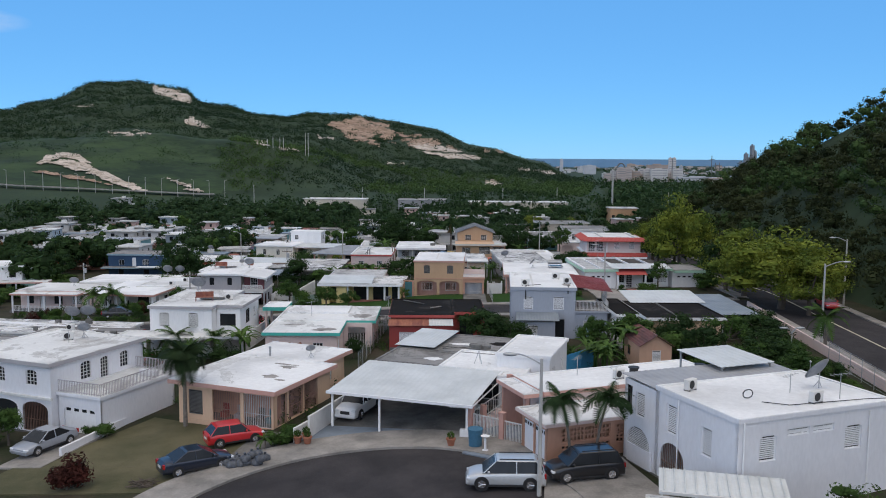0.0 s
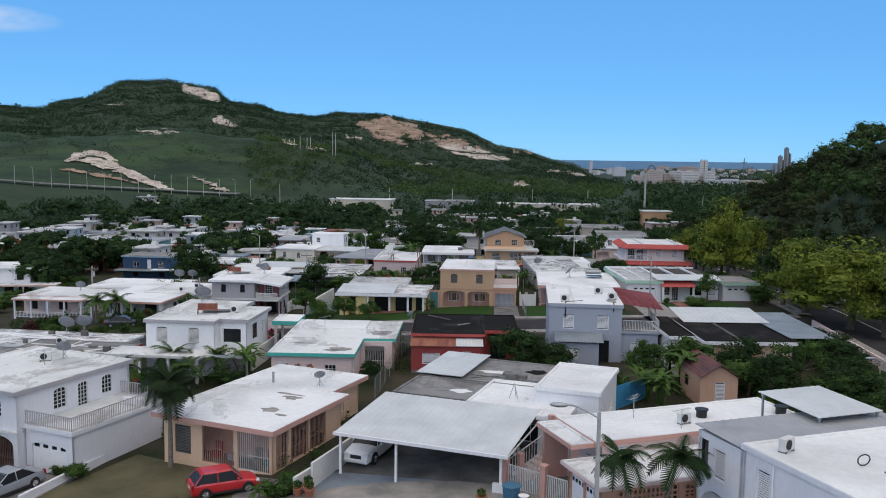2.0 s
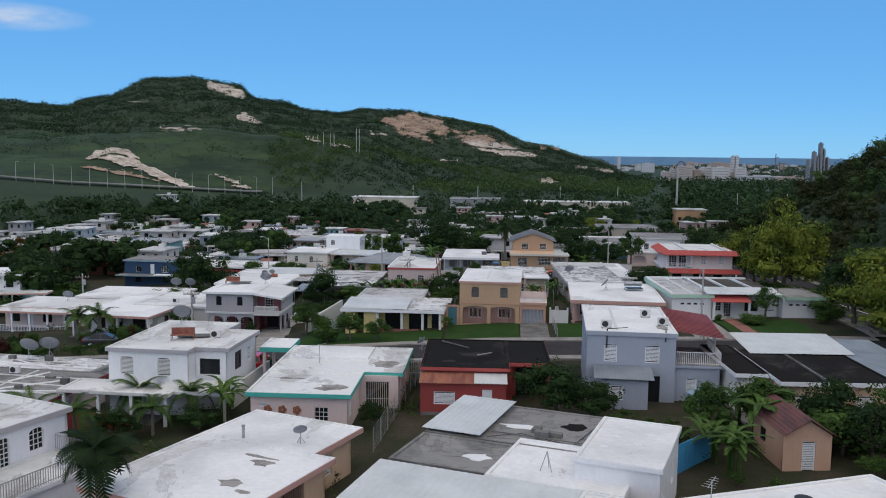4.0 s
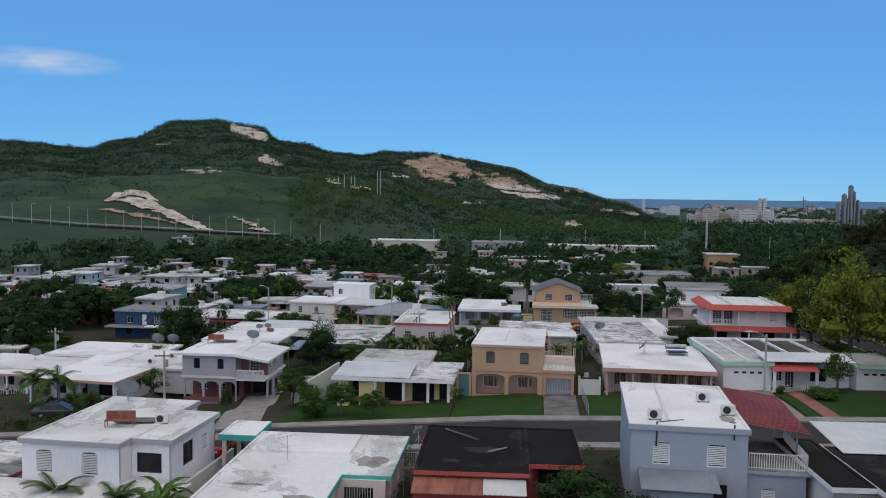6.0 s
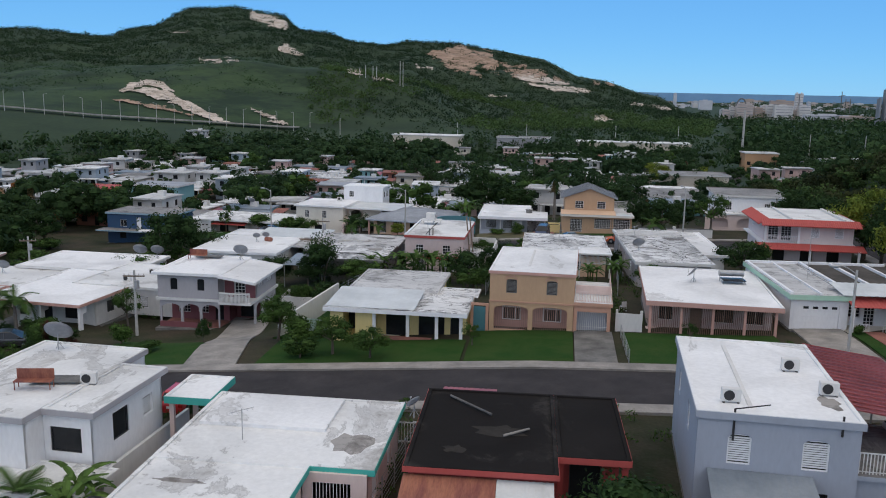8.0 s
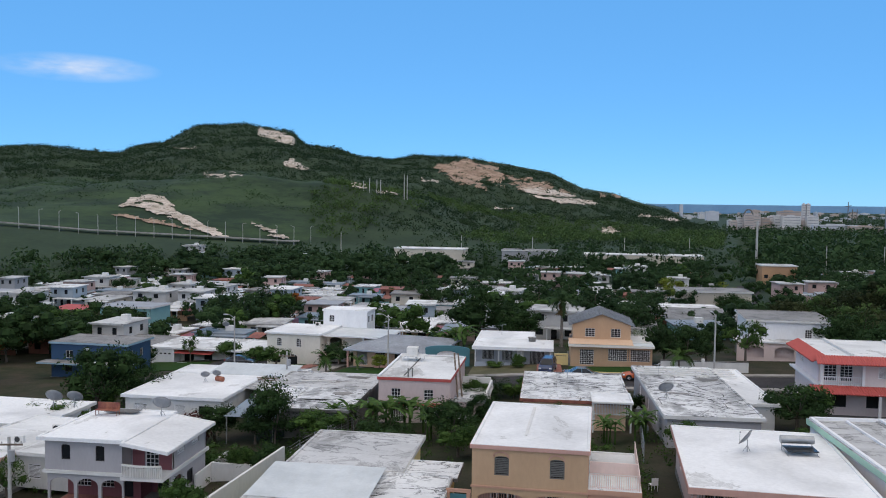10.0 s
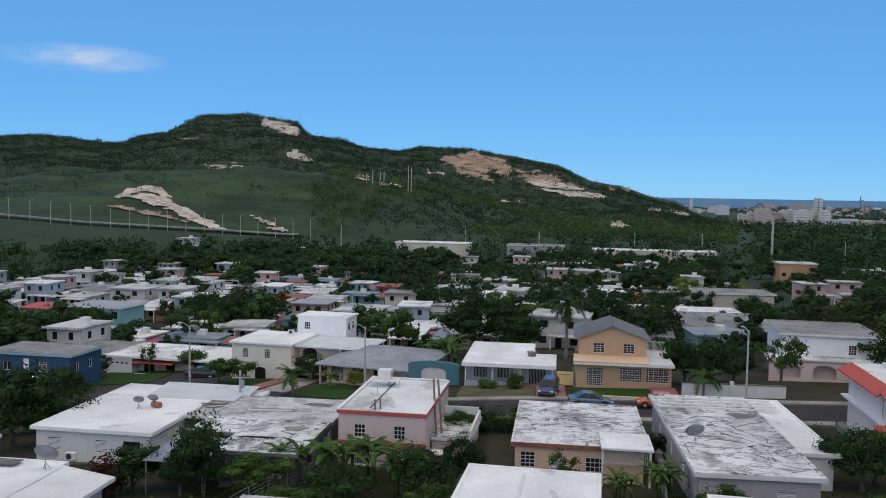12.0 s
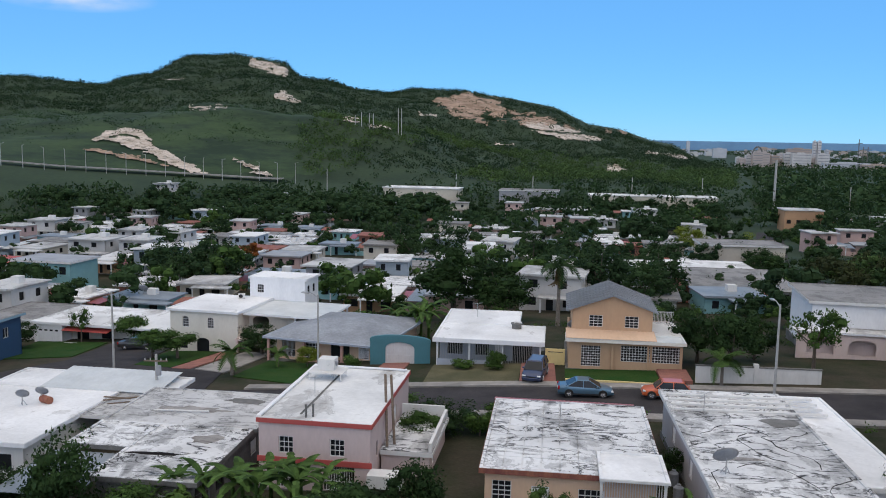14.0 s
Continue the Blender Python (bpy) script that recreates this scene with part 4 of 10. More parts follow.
for i in range(8):
    part("step", boxes((i * 0.42, i * 0.42 + 0.44, 0, 1.3, -0.2, 0.12 + i * 0.17)), PALEPINK, g)
for y in (0.0, 1.3):
    bm = bmesh.new()
    for i in range(17):
        box(bm, i * 0.21, i * 0.21 + 0.03, y - 0.015, y + 0.015, 0.1 + i * 0.085, 1.05 + i * 0.085)
    tube(bm, (0, y, 1.05), (3.4, y, 2.43), 0.035)
    part("railing", bm, IRONW, g)
for x, y, t in ((0, 0, 1.9), (3.4, 0, 3.3), (3.4, 1.3, 3.3)):
    part("pillar", boxes((x - 0.16, x + 0.16, y - 0.16, y + 0.16, -0.2, t)), SALMON, g)

# terracotta house with vent-block screen
h = house("house", "terracotta bungalow with white roof and pierced block screen", 6.6, 51.3, 0.2, 21)
plinth(h, 0.2, 16, 0.2, 8.5)
shell(h, 0.35, 9.8, 0.35, 3.9, 0, 2.5, TERRA, front=[(1.0, 4.5, 1.3, 2.2, "block"), (1.0, 4.5, 0.35, 1.1, "block"), (4.95, 5.55, 0.9, 2.1, "block")], left=[(0.25, 1.65, 0.05, 2.15, "bluegarage"), (1.8, 3.2, 0.05, 2.15, "bluegarage")])
slab(h, 0, 10.2, 0, 4.1, 2.72, ROOFWHITE, PALEPINK, 0.2)
shell(h, 2.6, 16.2, 4.3, 8.5, 0, 3.2, PALEPINK, left=[(0.4, 1.4, 0.9, 2.2, "glass"), (2.2, 3.4, 0.9, 2.2, "louvre")], front=[(0.5, 1.5, 2.6, 3.0, "louvre")])
slab(h, 2.1, 16.7, 4.11, 8.9, 3.5, ROOFWHITE, SALMON, 0.28)
part("porch_wall", boxes((1.0, 1.25, 4.6, 4.85, 0, 3.15), (1.0, 2.58, 8.2, 8.4, 0, 3.15)), SALMON, h)
slab(h, 0.7, 2.09, 4.3, 8.6, 3.4, ROOFWHITE, SALMON, 0.25, name="porch_roof")

# large white two-storey block
h = house("house", "large white two-storey block house with arched ground-floor openings", 15.4, 43.0, 0.5, 21)
plinth(h, 0, 10.8, 0, 10.5)
shell(h, 0.05, 10.7, 0.05, 7.0, 0, 5.2, LAV,
      front=[(1.4, 2.5, 2.95, 4.35, "louvre", 0.2), (3.2, 4.7, 4.15, 4.55, "louvre"), (4.95, 6.4, 4.15, 4.55, "louvre"), (7.2, 8.4, 2.95, 4.3, "louvre", 0.2)],
      left=[(0.4, 2.6, 0.2, 2.35, "brownbars", 0.9), (3.6, 5.8, 0.2, 1.5, "dark"), (0.9, 1.8, 2.9, 4.6, "louvre"), (4.0, 4.9, 2.6, 4.2, "louvre")])
slab(h, 0, 10.8, 0, 7.1, 5.42, ROOFWHITE, LAV, 0.25)
shell(h, 0.05, 10.6, 7.02, 10.4, 0, 5.05, LAV, left=[(0.2, 0.8, 3.2, 4.7, "dark"), (1.2, 2.1, 3.0, 4.5, "louvre"), (0.3, 2.7, 0.1, 2.3, "louvred", 1.0)])
corrugated(h, -0.05, 10.9, 7.12, 10.6, 5.2, 5.3, GREYMETAL, 0.5, "rear_metal_roof")
corrugated(h, 6.0, 10.2, 8.7, 13.3, 5.6, 5.75, METALROOF, 0.5, "rear_canopy")
posts(h, [(6.2, 13.1), (10.0, 13.1)], -1.0, 5.65, STEEL, 0.1)
posts(h, [(6.2, 8.9), (10.0, 8.9)], 5.2, 5.6, STEEL, 0.1)
part("arch_door", boxes((-0.06, 0.02, 7.4, 9.9, 0.0, 1.15)), LAV, h)
part("roof_cable", tubes(((3.4, 2.2, 5.4), (4.4, 1.2, 5.4), 0.025), ((4.4, 1.2, 5.4), (9.4, 0.7, 5.4), 0.025), ((9.4, 0.7, 5.4), (10.5, 0.1, 5.5), 0.025), n=5), BLACKPLASTIC, h)
part("hose_loop", tubes(*[((3.3 + 0.35 * math.cos(a), 3.2, 5.6 + 0.25 * math.sin(a)), (3.3 + 0.35 * math.cos(a + 0.7), 3.2, 5.6 + 0.25 * math.sin(a + 0.7)), 0.03) for a in [0.7 * i for i in range(9)]], n=5), BLACKPLASTIC, h)
for r in ((((0.35, -0.04, 0.1), (0.35, -0.04, 5.2), 0.05)), ((8.9, -0.04, 0.1), (8.9, -0.04, 5.0), 0.05), ((-0.05, 4.9, 0.1), (-0.05, 4.9, 5.1), 0.04),):
    part("downpipe", tubes(r), WHITE, h)

# low corrugated porch at the near corner
h = house("shed", "low white corrugated lean-to roof with cluttered ledge", 11.0, 41.4, 0.3, -14)
tagged(h, category="shed")
corrugated(h, 0, 6.2, 0.1, 2.5, 2.45, 2.75, METALROOF, 0.3)
posts(h, [(0.15, 0.3), (3, 0.3), (6.0, 0.3)], 0, 2.44, WHITE, 0.12)
part("gutter", boxes((0, 6.2, 0.0, 0.1, 2.3, 2.45)), OFFWHITE, h)
shell(h, -0.4, 6.4, -3.4, -0.6, 0, 2.2, OFFWHITE)
slab(h, -0.6, 6.6, -3.6, -0.4, 2.4, ROOFPATCH, OFFWHITE, 0.2)
rl = random.Random(8)
part("rubble", boxes(*[(x, x + rl.uniform(0.15, 0.6), y, y + rl.uniform(0.15, 0.5), 2.3, 2.36 + rl.uniform(0.05, 0.3)) for x, y in [(rl.uniform(0.2, 5.8), rl.uniform(-3.2, -0.9)) for _ in range(26)]]), CONC_DARK, h)
part("roof_rib", tubes(*[((0.25 + k * 0.52, 0.12, 2.5), (0.25 + k * 0.52, 2.48, 2.8), 0.03) for k in range(12)], n=5), METALROOF, h)
part("mesh_panel", grid_panel(3.4, 0.6, 17, 4, 0.03, 0.02, -3.3, -3.27), STEEL, h).matrix_basis = pose(1.0, 0, 2.38)

# ---- houses: second row ----
h = house("house", "white two-storey house with grey edge band and wide porch roof", -30.5, 88.9, -1.9, -4)
plinth(h, 0, 10, -2.5, 11.5, 2.0)
shell(h, 0.15, 6.8, 0.15, 11.2, 0, 5.2, WHITE, front=[(1.0, 2.1, 3.2, 4.7, "louvred", 0.2), (4.1, 5.2, 3.2, 4.7, "louvred", 0.2), (0.9, 2.0, 0.9, 2.1, "louvre"), (3.4, 4.3, 0.1, 2.2, "door")])
shell(h, 6.82, 9.4, 1.6, 8.4, 0, 5.0, WHITE, front=[(0.35, 2.05, 3.1, 4.4, "dark")], right=[(1.9, 3.4, 3.0, 4.5, "dark"), (4.8, 5.8, 3.2, 4.3, "louvre")])
slab(h, 0, 6.9, 0, 11.4, 5.4, ROOFWORN, GREY, 0.3)
slab(h, 6.91, 9.7, 1.4, 8.6, 5.38, ROOFWORN, GREY, 0.3)
slab(h, -2.3, 6.7, -3.2, 0.1, 2.75, ROOFWORN, OFFWHITE, 0.22, name="porch_roof")
slab(h, 6.71, 11.0, -2.2, 1.3, 2.72, ROOFWORN, OFFWHITE, 0.22, name="porch_roof")
posts(h, [(-1.9, -2.9), (0.9, -2.9), (3.6, -2.9), (6.3, -2.9), (10.6, -1.9)], -0.6, 2.52, WHITE, 0.22)
part("porch_wall", boxes((-2.1, 3.5, -3.05, -2.9, -0.6, 0.9)), RED, h)
part("stair_wall", boxes((9.75, 9.95, 1.6, 10.5, -0.6, 2.2)), OFFWHITE, h)

h = house("house", "pale pink bungalow with white roof and bright teal edge", -17.1, 81.9, -0.9, 0)
plinth(h, 0.3, 10.2, 0.3, 15)
shell(h, 0.25, 7.2, 0.4, 6.2, 0, 2.85, PALEPINK, front=[(0.6, 1.3, 1.9, 2.2, "louvre"), (4.6, 5.6, 0.6, 2.0, "grid")], right=[(1.0, 2.2, 1.0, 2.1, "louvre")])
shell(h, 0.25, 10.2, 6.22, 14.6, 0, 2.85, PALEPINK, right=[(1.2, 2.6, 0.9, 2.2, "louvre"), (5.0, 6.2, 0.9, 2.2, "louvre")], front=[(7.4, 9.2, 0.1, 2.4, "bars")])
slab(h, 0, 7.5, 0, 6.4, 3.1, ROOFWORN, TEAL, 0.3)
slab(h, 0.003, 10.5, 6.41, 15.0, 3.098, ROOFWORN, TEAL, 0.3)
peel(h, 5.8, 1.9, 3.02, 2.4, 1.5, 5)
peel(h, 8.8, 9.4, 3.02, 2.0, 2.6, 6)
peel(h, 2.2, 4.2, 3.02, 2.6, 0.5, 7)
part("raised_sheet", boxes((0.6, 7.2, 10.4, 14.6, 3.02, 3.2)), ROOFWHITE, h)
slab(h, -2.7, -0.05, 13.5, 17.2, 3.2, ROOFWHITE, TEAL, 0.4, name="rear_porch_roof")
posts(h, [(-2.4, 13.8), (-2.4, 16.9)], 0, 2.98, PALEPINK, 0.25)
for i in range(3):
    c = 1.5 + i * 1.05
    bm = bmesh.new()
    for k in range(5):
        a = 2 * math.pi * k / 5
        tube(bm, (c + 0.19 * math.cos(a), 0.37, 1.75 + 0.19 * math.sin(a)), (c + 0.19 * math.cos(a), 0.34, 1.75 + 0.19 * math.sin(a)), 0.15)
    tube(bm, (c, 0.36, 1.55), (c, 0.36, 0.7), 0.04)
    box(bm, c - 0.22, c + 0.22, 0.34, 0.375, 1.0, 1.22)
    part("wall_ornament", bm, TILEPOT, h, "terracotta flower-shaped wall ornament")

h = house("house", "red bungalow with tarred dark roof and rusty lean-to", -5.4, 85.5, -0.15, 1)
plinth(h, 0.4, 10.2, 0.4, 11.4)
shell(h, 0.5, 7.0, 2.1, 11.3, 0, 2.9, RED, left=[(2, 3.2, 0.9, 2.0, "louvre")])
slab(h, 0.3, 7.1, 1.8, 11.7, 3.15, ROOFDARK, BRIGHTRED, 0.26)
slab(h, 7.11, 10.4, 3.7, 11.7, 3.148, ROOFDARK, BRIGHTRED, 0.3)
peel(h, 4.4, 6.4, 3.07, 2.6, 1.6, 8, DAMP, "dry_puddle")
peel(h, 2.4, 4.0, 3.07, 1.2, 0.9, 9, DAMP, "dry_puddle")
part("side_fence_rail", boxes((-1.6, 0.3, 11.0, 11.05, 0.2, 0.26), (-1.6, 0.3, 11.0, 11.05, 1.3, 1.36), *[(-1.6 + 0.16 * i, -1.57 + 0.16 * i, 11.0, 11.03, 0.1, 1.36) for i in range(12)]), IRONW, h)
shell(h, 7.02, 10.0, 5.0, 11.3, 0, 2.85, RED, front=[(0.7, 2.2, 0.1, 2.4, "dark")], right=[(2, 3.2, 0.9, 2.0, "louvre")])
posts(h, [(7.25, 3.95), (10.15, 3.95)], -0.2, 2.85, RED, 0.28)
corrugated(h, 0.3, 4.4, 0.2, 1.95, 2.3, 2.7, RUST, 0.3, "lean_to_roof")
corrugated(h, 4.42, 6.9, 0.3, 1.95, 2.32, 2.68, METALROOF, 0.3, "lean_to_roof")
shell(h, 0.4, 6.8, 0.5, 2.08, -0.3, 2.25, RED, front=[(1.0, 2.6, 0.9, 1.9, "louvre"), (4.6, 5.4, 0.3, 2.1, "door")])
corrugated(h, 1.0, 4.0, 11.72, 13.0, 3.0, 2.8, REDMETAL, 0.3, "rear_awning")
part("loose_pole", tubes(((1.6, 10.6, 3.2), (3.9, 8.2, 3.2), 0.06)), CONC_DARK, h)
part("loose_pole", tubes(((4.6, 5.6, 3.2), (5.8, 6.6, 3.2), 0.06)), CONCRETE, h)

h = house("house", "blue-grey two-storey house with white roof and side stair", 7.5, 89.0, 0.15, -4)
plinth(h, 0, 11, -2.5, 11.5)
shell(h, 0.1, 6.8, 0.1, 11.4, 0, 5.3, BLUEGREY, front=[(1.3, 2.3, 3.2, 4.6, "louvre", 0.2), (4.4, 5.5, 3.2, 4.6, "louvre", 0.2), (1.4, 2.6, 0.8, 2.0, "louvre"), (4.6, 5.6, 0.1, 2.2, "dark")], left=[(2, 3, 3.2, 4.5, "louvre"), (7, 8, 3.2, 4.5, "louvre")])
slab(h, 0, 6.9, 0, 11.6, 5.6, ROOFWHITE, BLUEGREY, 0.32)
for r in ((2.3, 2.5, 1.0, 10.5, 5.53, 5.57),):
    part("roof_seam", boxes(r), OFFWHITE, h)
corrugated(h, 0.6, 5.0, -2.4, 0.05, 2.5, 2.95, BLUEMETAL, 0.3, "lean_to_roof")
shell(h, 1.2, 4.6, -2.0, 0.0, 0, 2.3, BLUEGREY, front=[(0.6, 1.6, 0.8, 1.9, "louvre")])
shell(h, 6.82, 10.2, 0.6, 6.6, 0, 2.9, BLUEGREY, front=[(0.9, 1.7, 0.9, 2.0, "louvre")])
slab(h, 6.83, 10.4, 0.4, 6.8, 3.1, ROOFGREY, BLUEGREY, 0.2, name="terrace")
bars(h, "railing", (6.95, 0.6), (10.25, 0.6), 3.1, 4.05, IRONW)
bars(h, "railing", (10.25, 0.6), (10.25, 6.6), 3.1, 4.05, IRONW)
bm = bmesh.new()
vs = [bm.verts.new(p) for p in ((6.95, 2.4, 5.30), (10.9, 2.4, 4.80), (11.2, 12.8, 4.80), (7.0, 12.8, 5.30))]
bm.faces.new(vs)
bmesh.ops.solidify(bm, geom=bm.faces[:], thickness=0.06)
part("awning", bm, REDMETAL, h, "dark red metal awning roof")
part("awning_rib", tubes(*[((6.97, 2.5 + k * 0.6, 5.33), (10.95, 2.5 + k * 0.6, 4.83), 0.03) for k in range(18)], n=5), REDMETAL, h)
posts(h, [(10.2, 3.0)], 3.1, 4.85, STEEL, 0.09)
posts(h, [(10.9, 7.6), (11.0, 12.6)], -0.3, 4.8, STEEL, 0.09)
peel(h, 6.0, 2.4, 5.53, 1.0, 1.6, 10)
part("pipe", tubes(((1.6, 0.06, 4.3), (1.6, 0.06, 5.75), 0.05), ((1.6, 0.06, 5.75), (3.2, 0.9, 5.75), 0.03), ((6.0, 0.05, 4.9), (6.0, 0.05, 5.8), 0.05)), BLACKPLASTIC, h)

h = house("shed", "small peach shed with rust-red gabled metal roof", 17.5, 74.0, 0.4, 4)
tagged(h, category="shed")
shell(h, 0.2, 3.1, 0.2, 5.4, 0, 2.3, SHEDPEACH, front=[(1.15, 1.95, 0.05, 1.95, "louvre")], left=[(1.5, 2.5, 0.9, 1.8, "dark")])
for y in (0.2, 5.25):
    bm = bmesh.new()
    a, b, c = [bm.verts.new((x, y, z)) for x, z in ((0.2, 2.3), (3.1, 2.3), (1.65, 3.25))]
    e, f, k = [bm.verts.new((x, y + 0.15, z)) for x, z in ((0.2, 2.3), (3.1, 2.3), (1.65, 3.25))]
    bm.faces.new((a, b, c)), bm.faces.new((f, e, k)), bm.faces.new((a, c, k, e)), bm.faces.new((c, b, f, k))
    part("gable", bm, SHEDPEACH, h)
for s in (-1, 1):
    r = corrugated(h, 0, 1.85, 0, 5.8, 0, 0, SHEDROOF, 0.25, "roof")
    if s > 0:
        r.matrix_basis = pose(1.65, -0.15, 3.36, 0, 32, 0)
    else:
        r.matrix_basis = pose(1.65, 5.65, 3.36, 0, 32, 180)

h = house("house", "peach bungalow with tarred roof, white edge and white roof panel", 18.0, 83.0, 0.6, 2)
plinth(h, 0, 10, 0, 10)
shell(h, 2.8, 10.0, 0.4, 9.6, 0, 2.8, PEACH, front=[(0.7, 1.7, 0.9, 2.0, "louvre"), (5.0, 6.2, 0.9, 2.0, "louvre")], right=[(1, 3, 0.1, 2.2, "dark")])
shell(h, 0.3, 2.78, 3.0, 11.4, 0, 2.8, OFFWHITE, left=[(2, 3.2, 0.9, 2.0, "louvre")])
slab(h, 2.4, 10.4, 0, 9.9, 3.08, ROOFDARK, WHITE, 0.32)
slab(h, 0, 2.39, 2.4, 11.8, 3.0, ROOFDARK, WHITE, 0.3)
corrugated(h, 3.0, 11.2, 8.4, 14.0, 3.12, 3.6, METALROOF, 0.5, "white_roof_panel")
part("roof_kerb", boxes((5.6, 5.75, 0.2, 8.3, 3.02, 3.14)), CONC_DARK, h)
corrugated(h, 10.5, 14.8, 2.4, 14.0, 2.9, 3.15, BLUEMETAL, 0.4, "carport_roof")
posts(h, [(14.5, 2.6), (14.5, 13.6), (11, 2.6)], -0.3, 2.85, STEEL, 0.1)

# low cluttered roofs on the left
for k, (x, y, w, d, m, e) in enumerate(((-49, 76, 12, 9, ROOFWORN, OFFWHITE), (-58, 86, 13, 9, ROOFGREY, OFFWHITE), (-44.5, 86.2, 11, 9, ROOFGREY, RED), (-60, 97, 24, 7, ROOFMOSS, OFFWHITE), (-76, 84, 14, 12, ROOFWORN, RED))):
    zg = base_height(x + w / 2, y + d / 2)
    h = house("house", ("low house with worn white flat roof", "low house with dark patched flat roof", "low house with dark roof and red edge", "long low house with streaked flat roof", "low house with worn roof and red edge")[k], x, y, zg, -6)
    plinth(h, 0.3, w - 0.3, 0.3, d - 0.3, 2.0)
    shell(h, 0.3, w - 0.3, 0.3, d - 0.3, 0, 2.6, (OFFWHITE, CREAM, PALEPINK, OFFWHITE, WHITE)[k], front=[(1, 2.2, 0.9, 2, "louvre"), (w - 4, w - 2.6, 0.9, 2, "louvre")], right=[(2, 3.4, 0.9, 2, "louvre")])
    slab(h, 0, w, 0, d, 2.85, m, e, 0.25)
    for r in (*[(0.3, w - 0.3, d * i / 4, d * i / 4 + 0.22, 2.78, 2.83) for i in (1, 2, 3)], (w * 0.4, w * 0.4 + 0.2, 0.3, d - 0.3, 2.784, 2.834),):
        part("roof_seam", boxes(r), OFFWHITE, h)
    rs2 = random.Random(40 + k)
    for i in range(5):
        peel(h, rs2.uniform(1.2, w - 1.2), rs2.uniform(1, d - 1), 2.79, rs2.uniform(1.2, 3.6), rs2.uniform(0.5, 1.4), 50 + 7 * k + i, (ROOFWHITE, PEELED, ROOFDARK)[i % 3], "mended_patch")
    part("sealing_strip", tubes(*[((rs2.uniform(0.5, w - 0.5), rs2.uniform(0.5, d - 0.5), 2.79), (rs2.uniform(0.5, w - 0.5), rs2.uniform(0.5, d - 0.5), 2.79), 0.09) for _ in range(7)], n=6), WHITE, h)
    for _ in range(4):
        px, py = rs2.uniform(0.5, w - 1.5), rs2.uniform(0.5, d - 1.5)
        part("roof_block", boxes((px, px + rs2.uniform(0.3, 0.9), py, py + rs2.uniform(0.3, 0.8), 2.7, 2.8 + rs2.uniform(0.15, 0.6))), CONC_DARK, h)

# ---- houses: third row ----
h = house("house", "white two-storey house with mint green ground floor", -88, 160, -7.4, 10)
plinth(h, 0, 9, 0, 9)
shell(h, 0.2, 8.6, 0.2, 8.6, 0, 2.75, MINT, front=[(1, 2.4, 0.9, 2.1, "dark"), (4, 5.6, 0.5, 2.3, "dark"), (6.5, 8, 0.5, 2.3, "dark")])
shell(h, 0.2, 8.6, 0.2, 8.6, 2.76, 5.4, WHITE, front=[(1, 2.2, 0.6, 2.0, "dark"), (6.2, 7.4, 0.6, 2.0, "dark")])
slab(h, -0.2, 9, -0.2, 9, 5.65, ROOFWHITE, WHITE, 0.28)
slab(h, -0.5, 14, -3.0, 0.15, 2.85, ROOFWORN, SALMON, 0.25, name="porch_roof")
posts(h, [(0.2, -2.7), (4.2, -2.7), (8.4, -2.7), (13.5, -2.7)], -0.5, 2.6, WHITE, 0.2)

h = house("house", "pink and white bungalow with salmon-edged porch roof", -69, 138, -5.8, -3)
plinth(h, 0, 13, -2, 9)
shell(h, 0.6, 12.4, 0.5, 8.5, 0, 2.75, PALEPINK, front=[(1, 2.2, 0.8, 2.1, "dark"), (3.2, 4.2, 0.1, 2.1, "door"), (5.6, 7, 0.8, 2.1, "dark"), (8.6, 10.2, 0.8, 2.1, "louvre")])
slab(h, 0, 13, 0, 9, 3.0, ROOFWORN, SALMON, 0.25)
slab(h, 0.5, 11.5, -2.6, -0.01, 2.9, ROOFWORN, SALMON, 0.25, name="porch_roof")
posts(h, [(0.8, -2.3), (3.4, -2.3), (6, -2.3), (8.6, -2.3), (11.2, -2.3)], -0.3, 2.64, LAV, 0.22)
bars(h, "balustrade", (0.8, -2.3), (11.2, -2.3), 0.0, 0.9, WHITE, 0.22)

h = house("house", "white bungalow with slanted porch columns and salmon roof edge", -53.5, 127.4, -4.5, -6)
plinth(h, 0, 11, 0, 13)
shell(h, 1.0, 10.4, 3.2, 13.4, 0, 2.75, OFFWHITE, front=[(0.8, 2.2, 0.6, 2.2, "dark"), (3.4, 4.6, 0.1, 2.2, "dark"), (6.0, 7.8, 0.6, 2.2, "dark")], right=[(2, 3.2, 0.9, 2.1, "dark"), (6, 7.2, 0.9, 2.1, "louvre")])
slab(h, 0, 11, 0, 14, 3.0, ROOFWHITE, SALMON, 0.28)
slab(h, 4.5, 18.2, 8.0, 18.5, 3.06, ROOFWORN, OFFWHITE, 0.26, name="rear_roof")
shell(h, 10.6, 17.8, 8.4, 18.0, 0, 2.85, OFFWHITE, right=[(2, 3.4, 0.9, 2.1, "dark"), (5.5, 6.6, 0.9, 2.1, "louvre")], front=[(1.2, 2.4, 0.8, 2.0, "louvre")])
for x in (0.4, 3.6, 5.0, 6.4, 10.6):
    bm = bmesh.new()
    beam(bm, (x, 0.4), (x, 0.9), -0.4, 2.75, 0.22)
    beam(bm, (x, 0.9), (x, 1.5), 1.9, 2.74, 0.2)
    part("column", bm, WHITE, h)

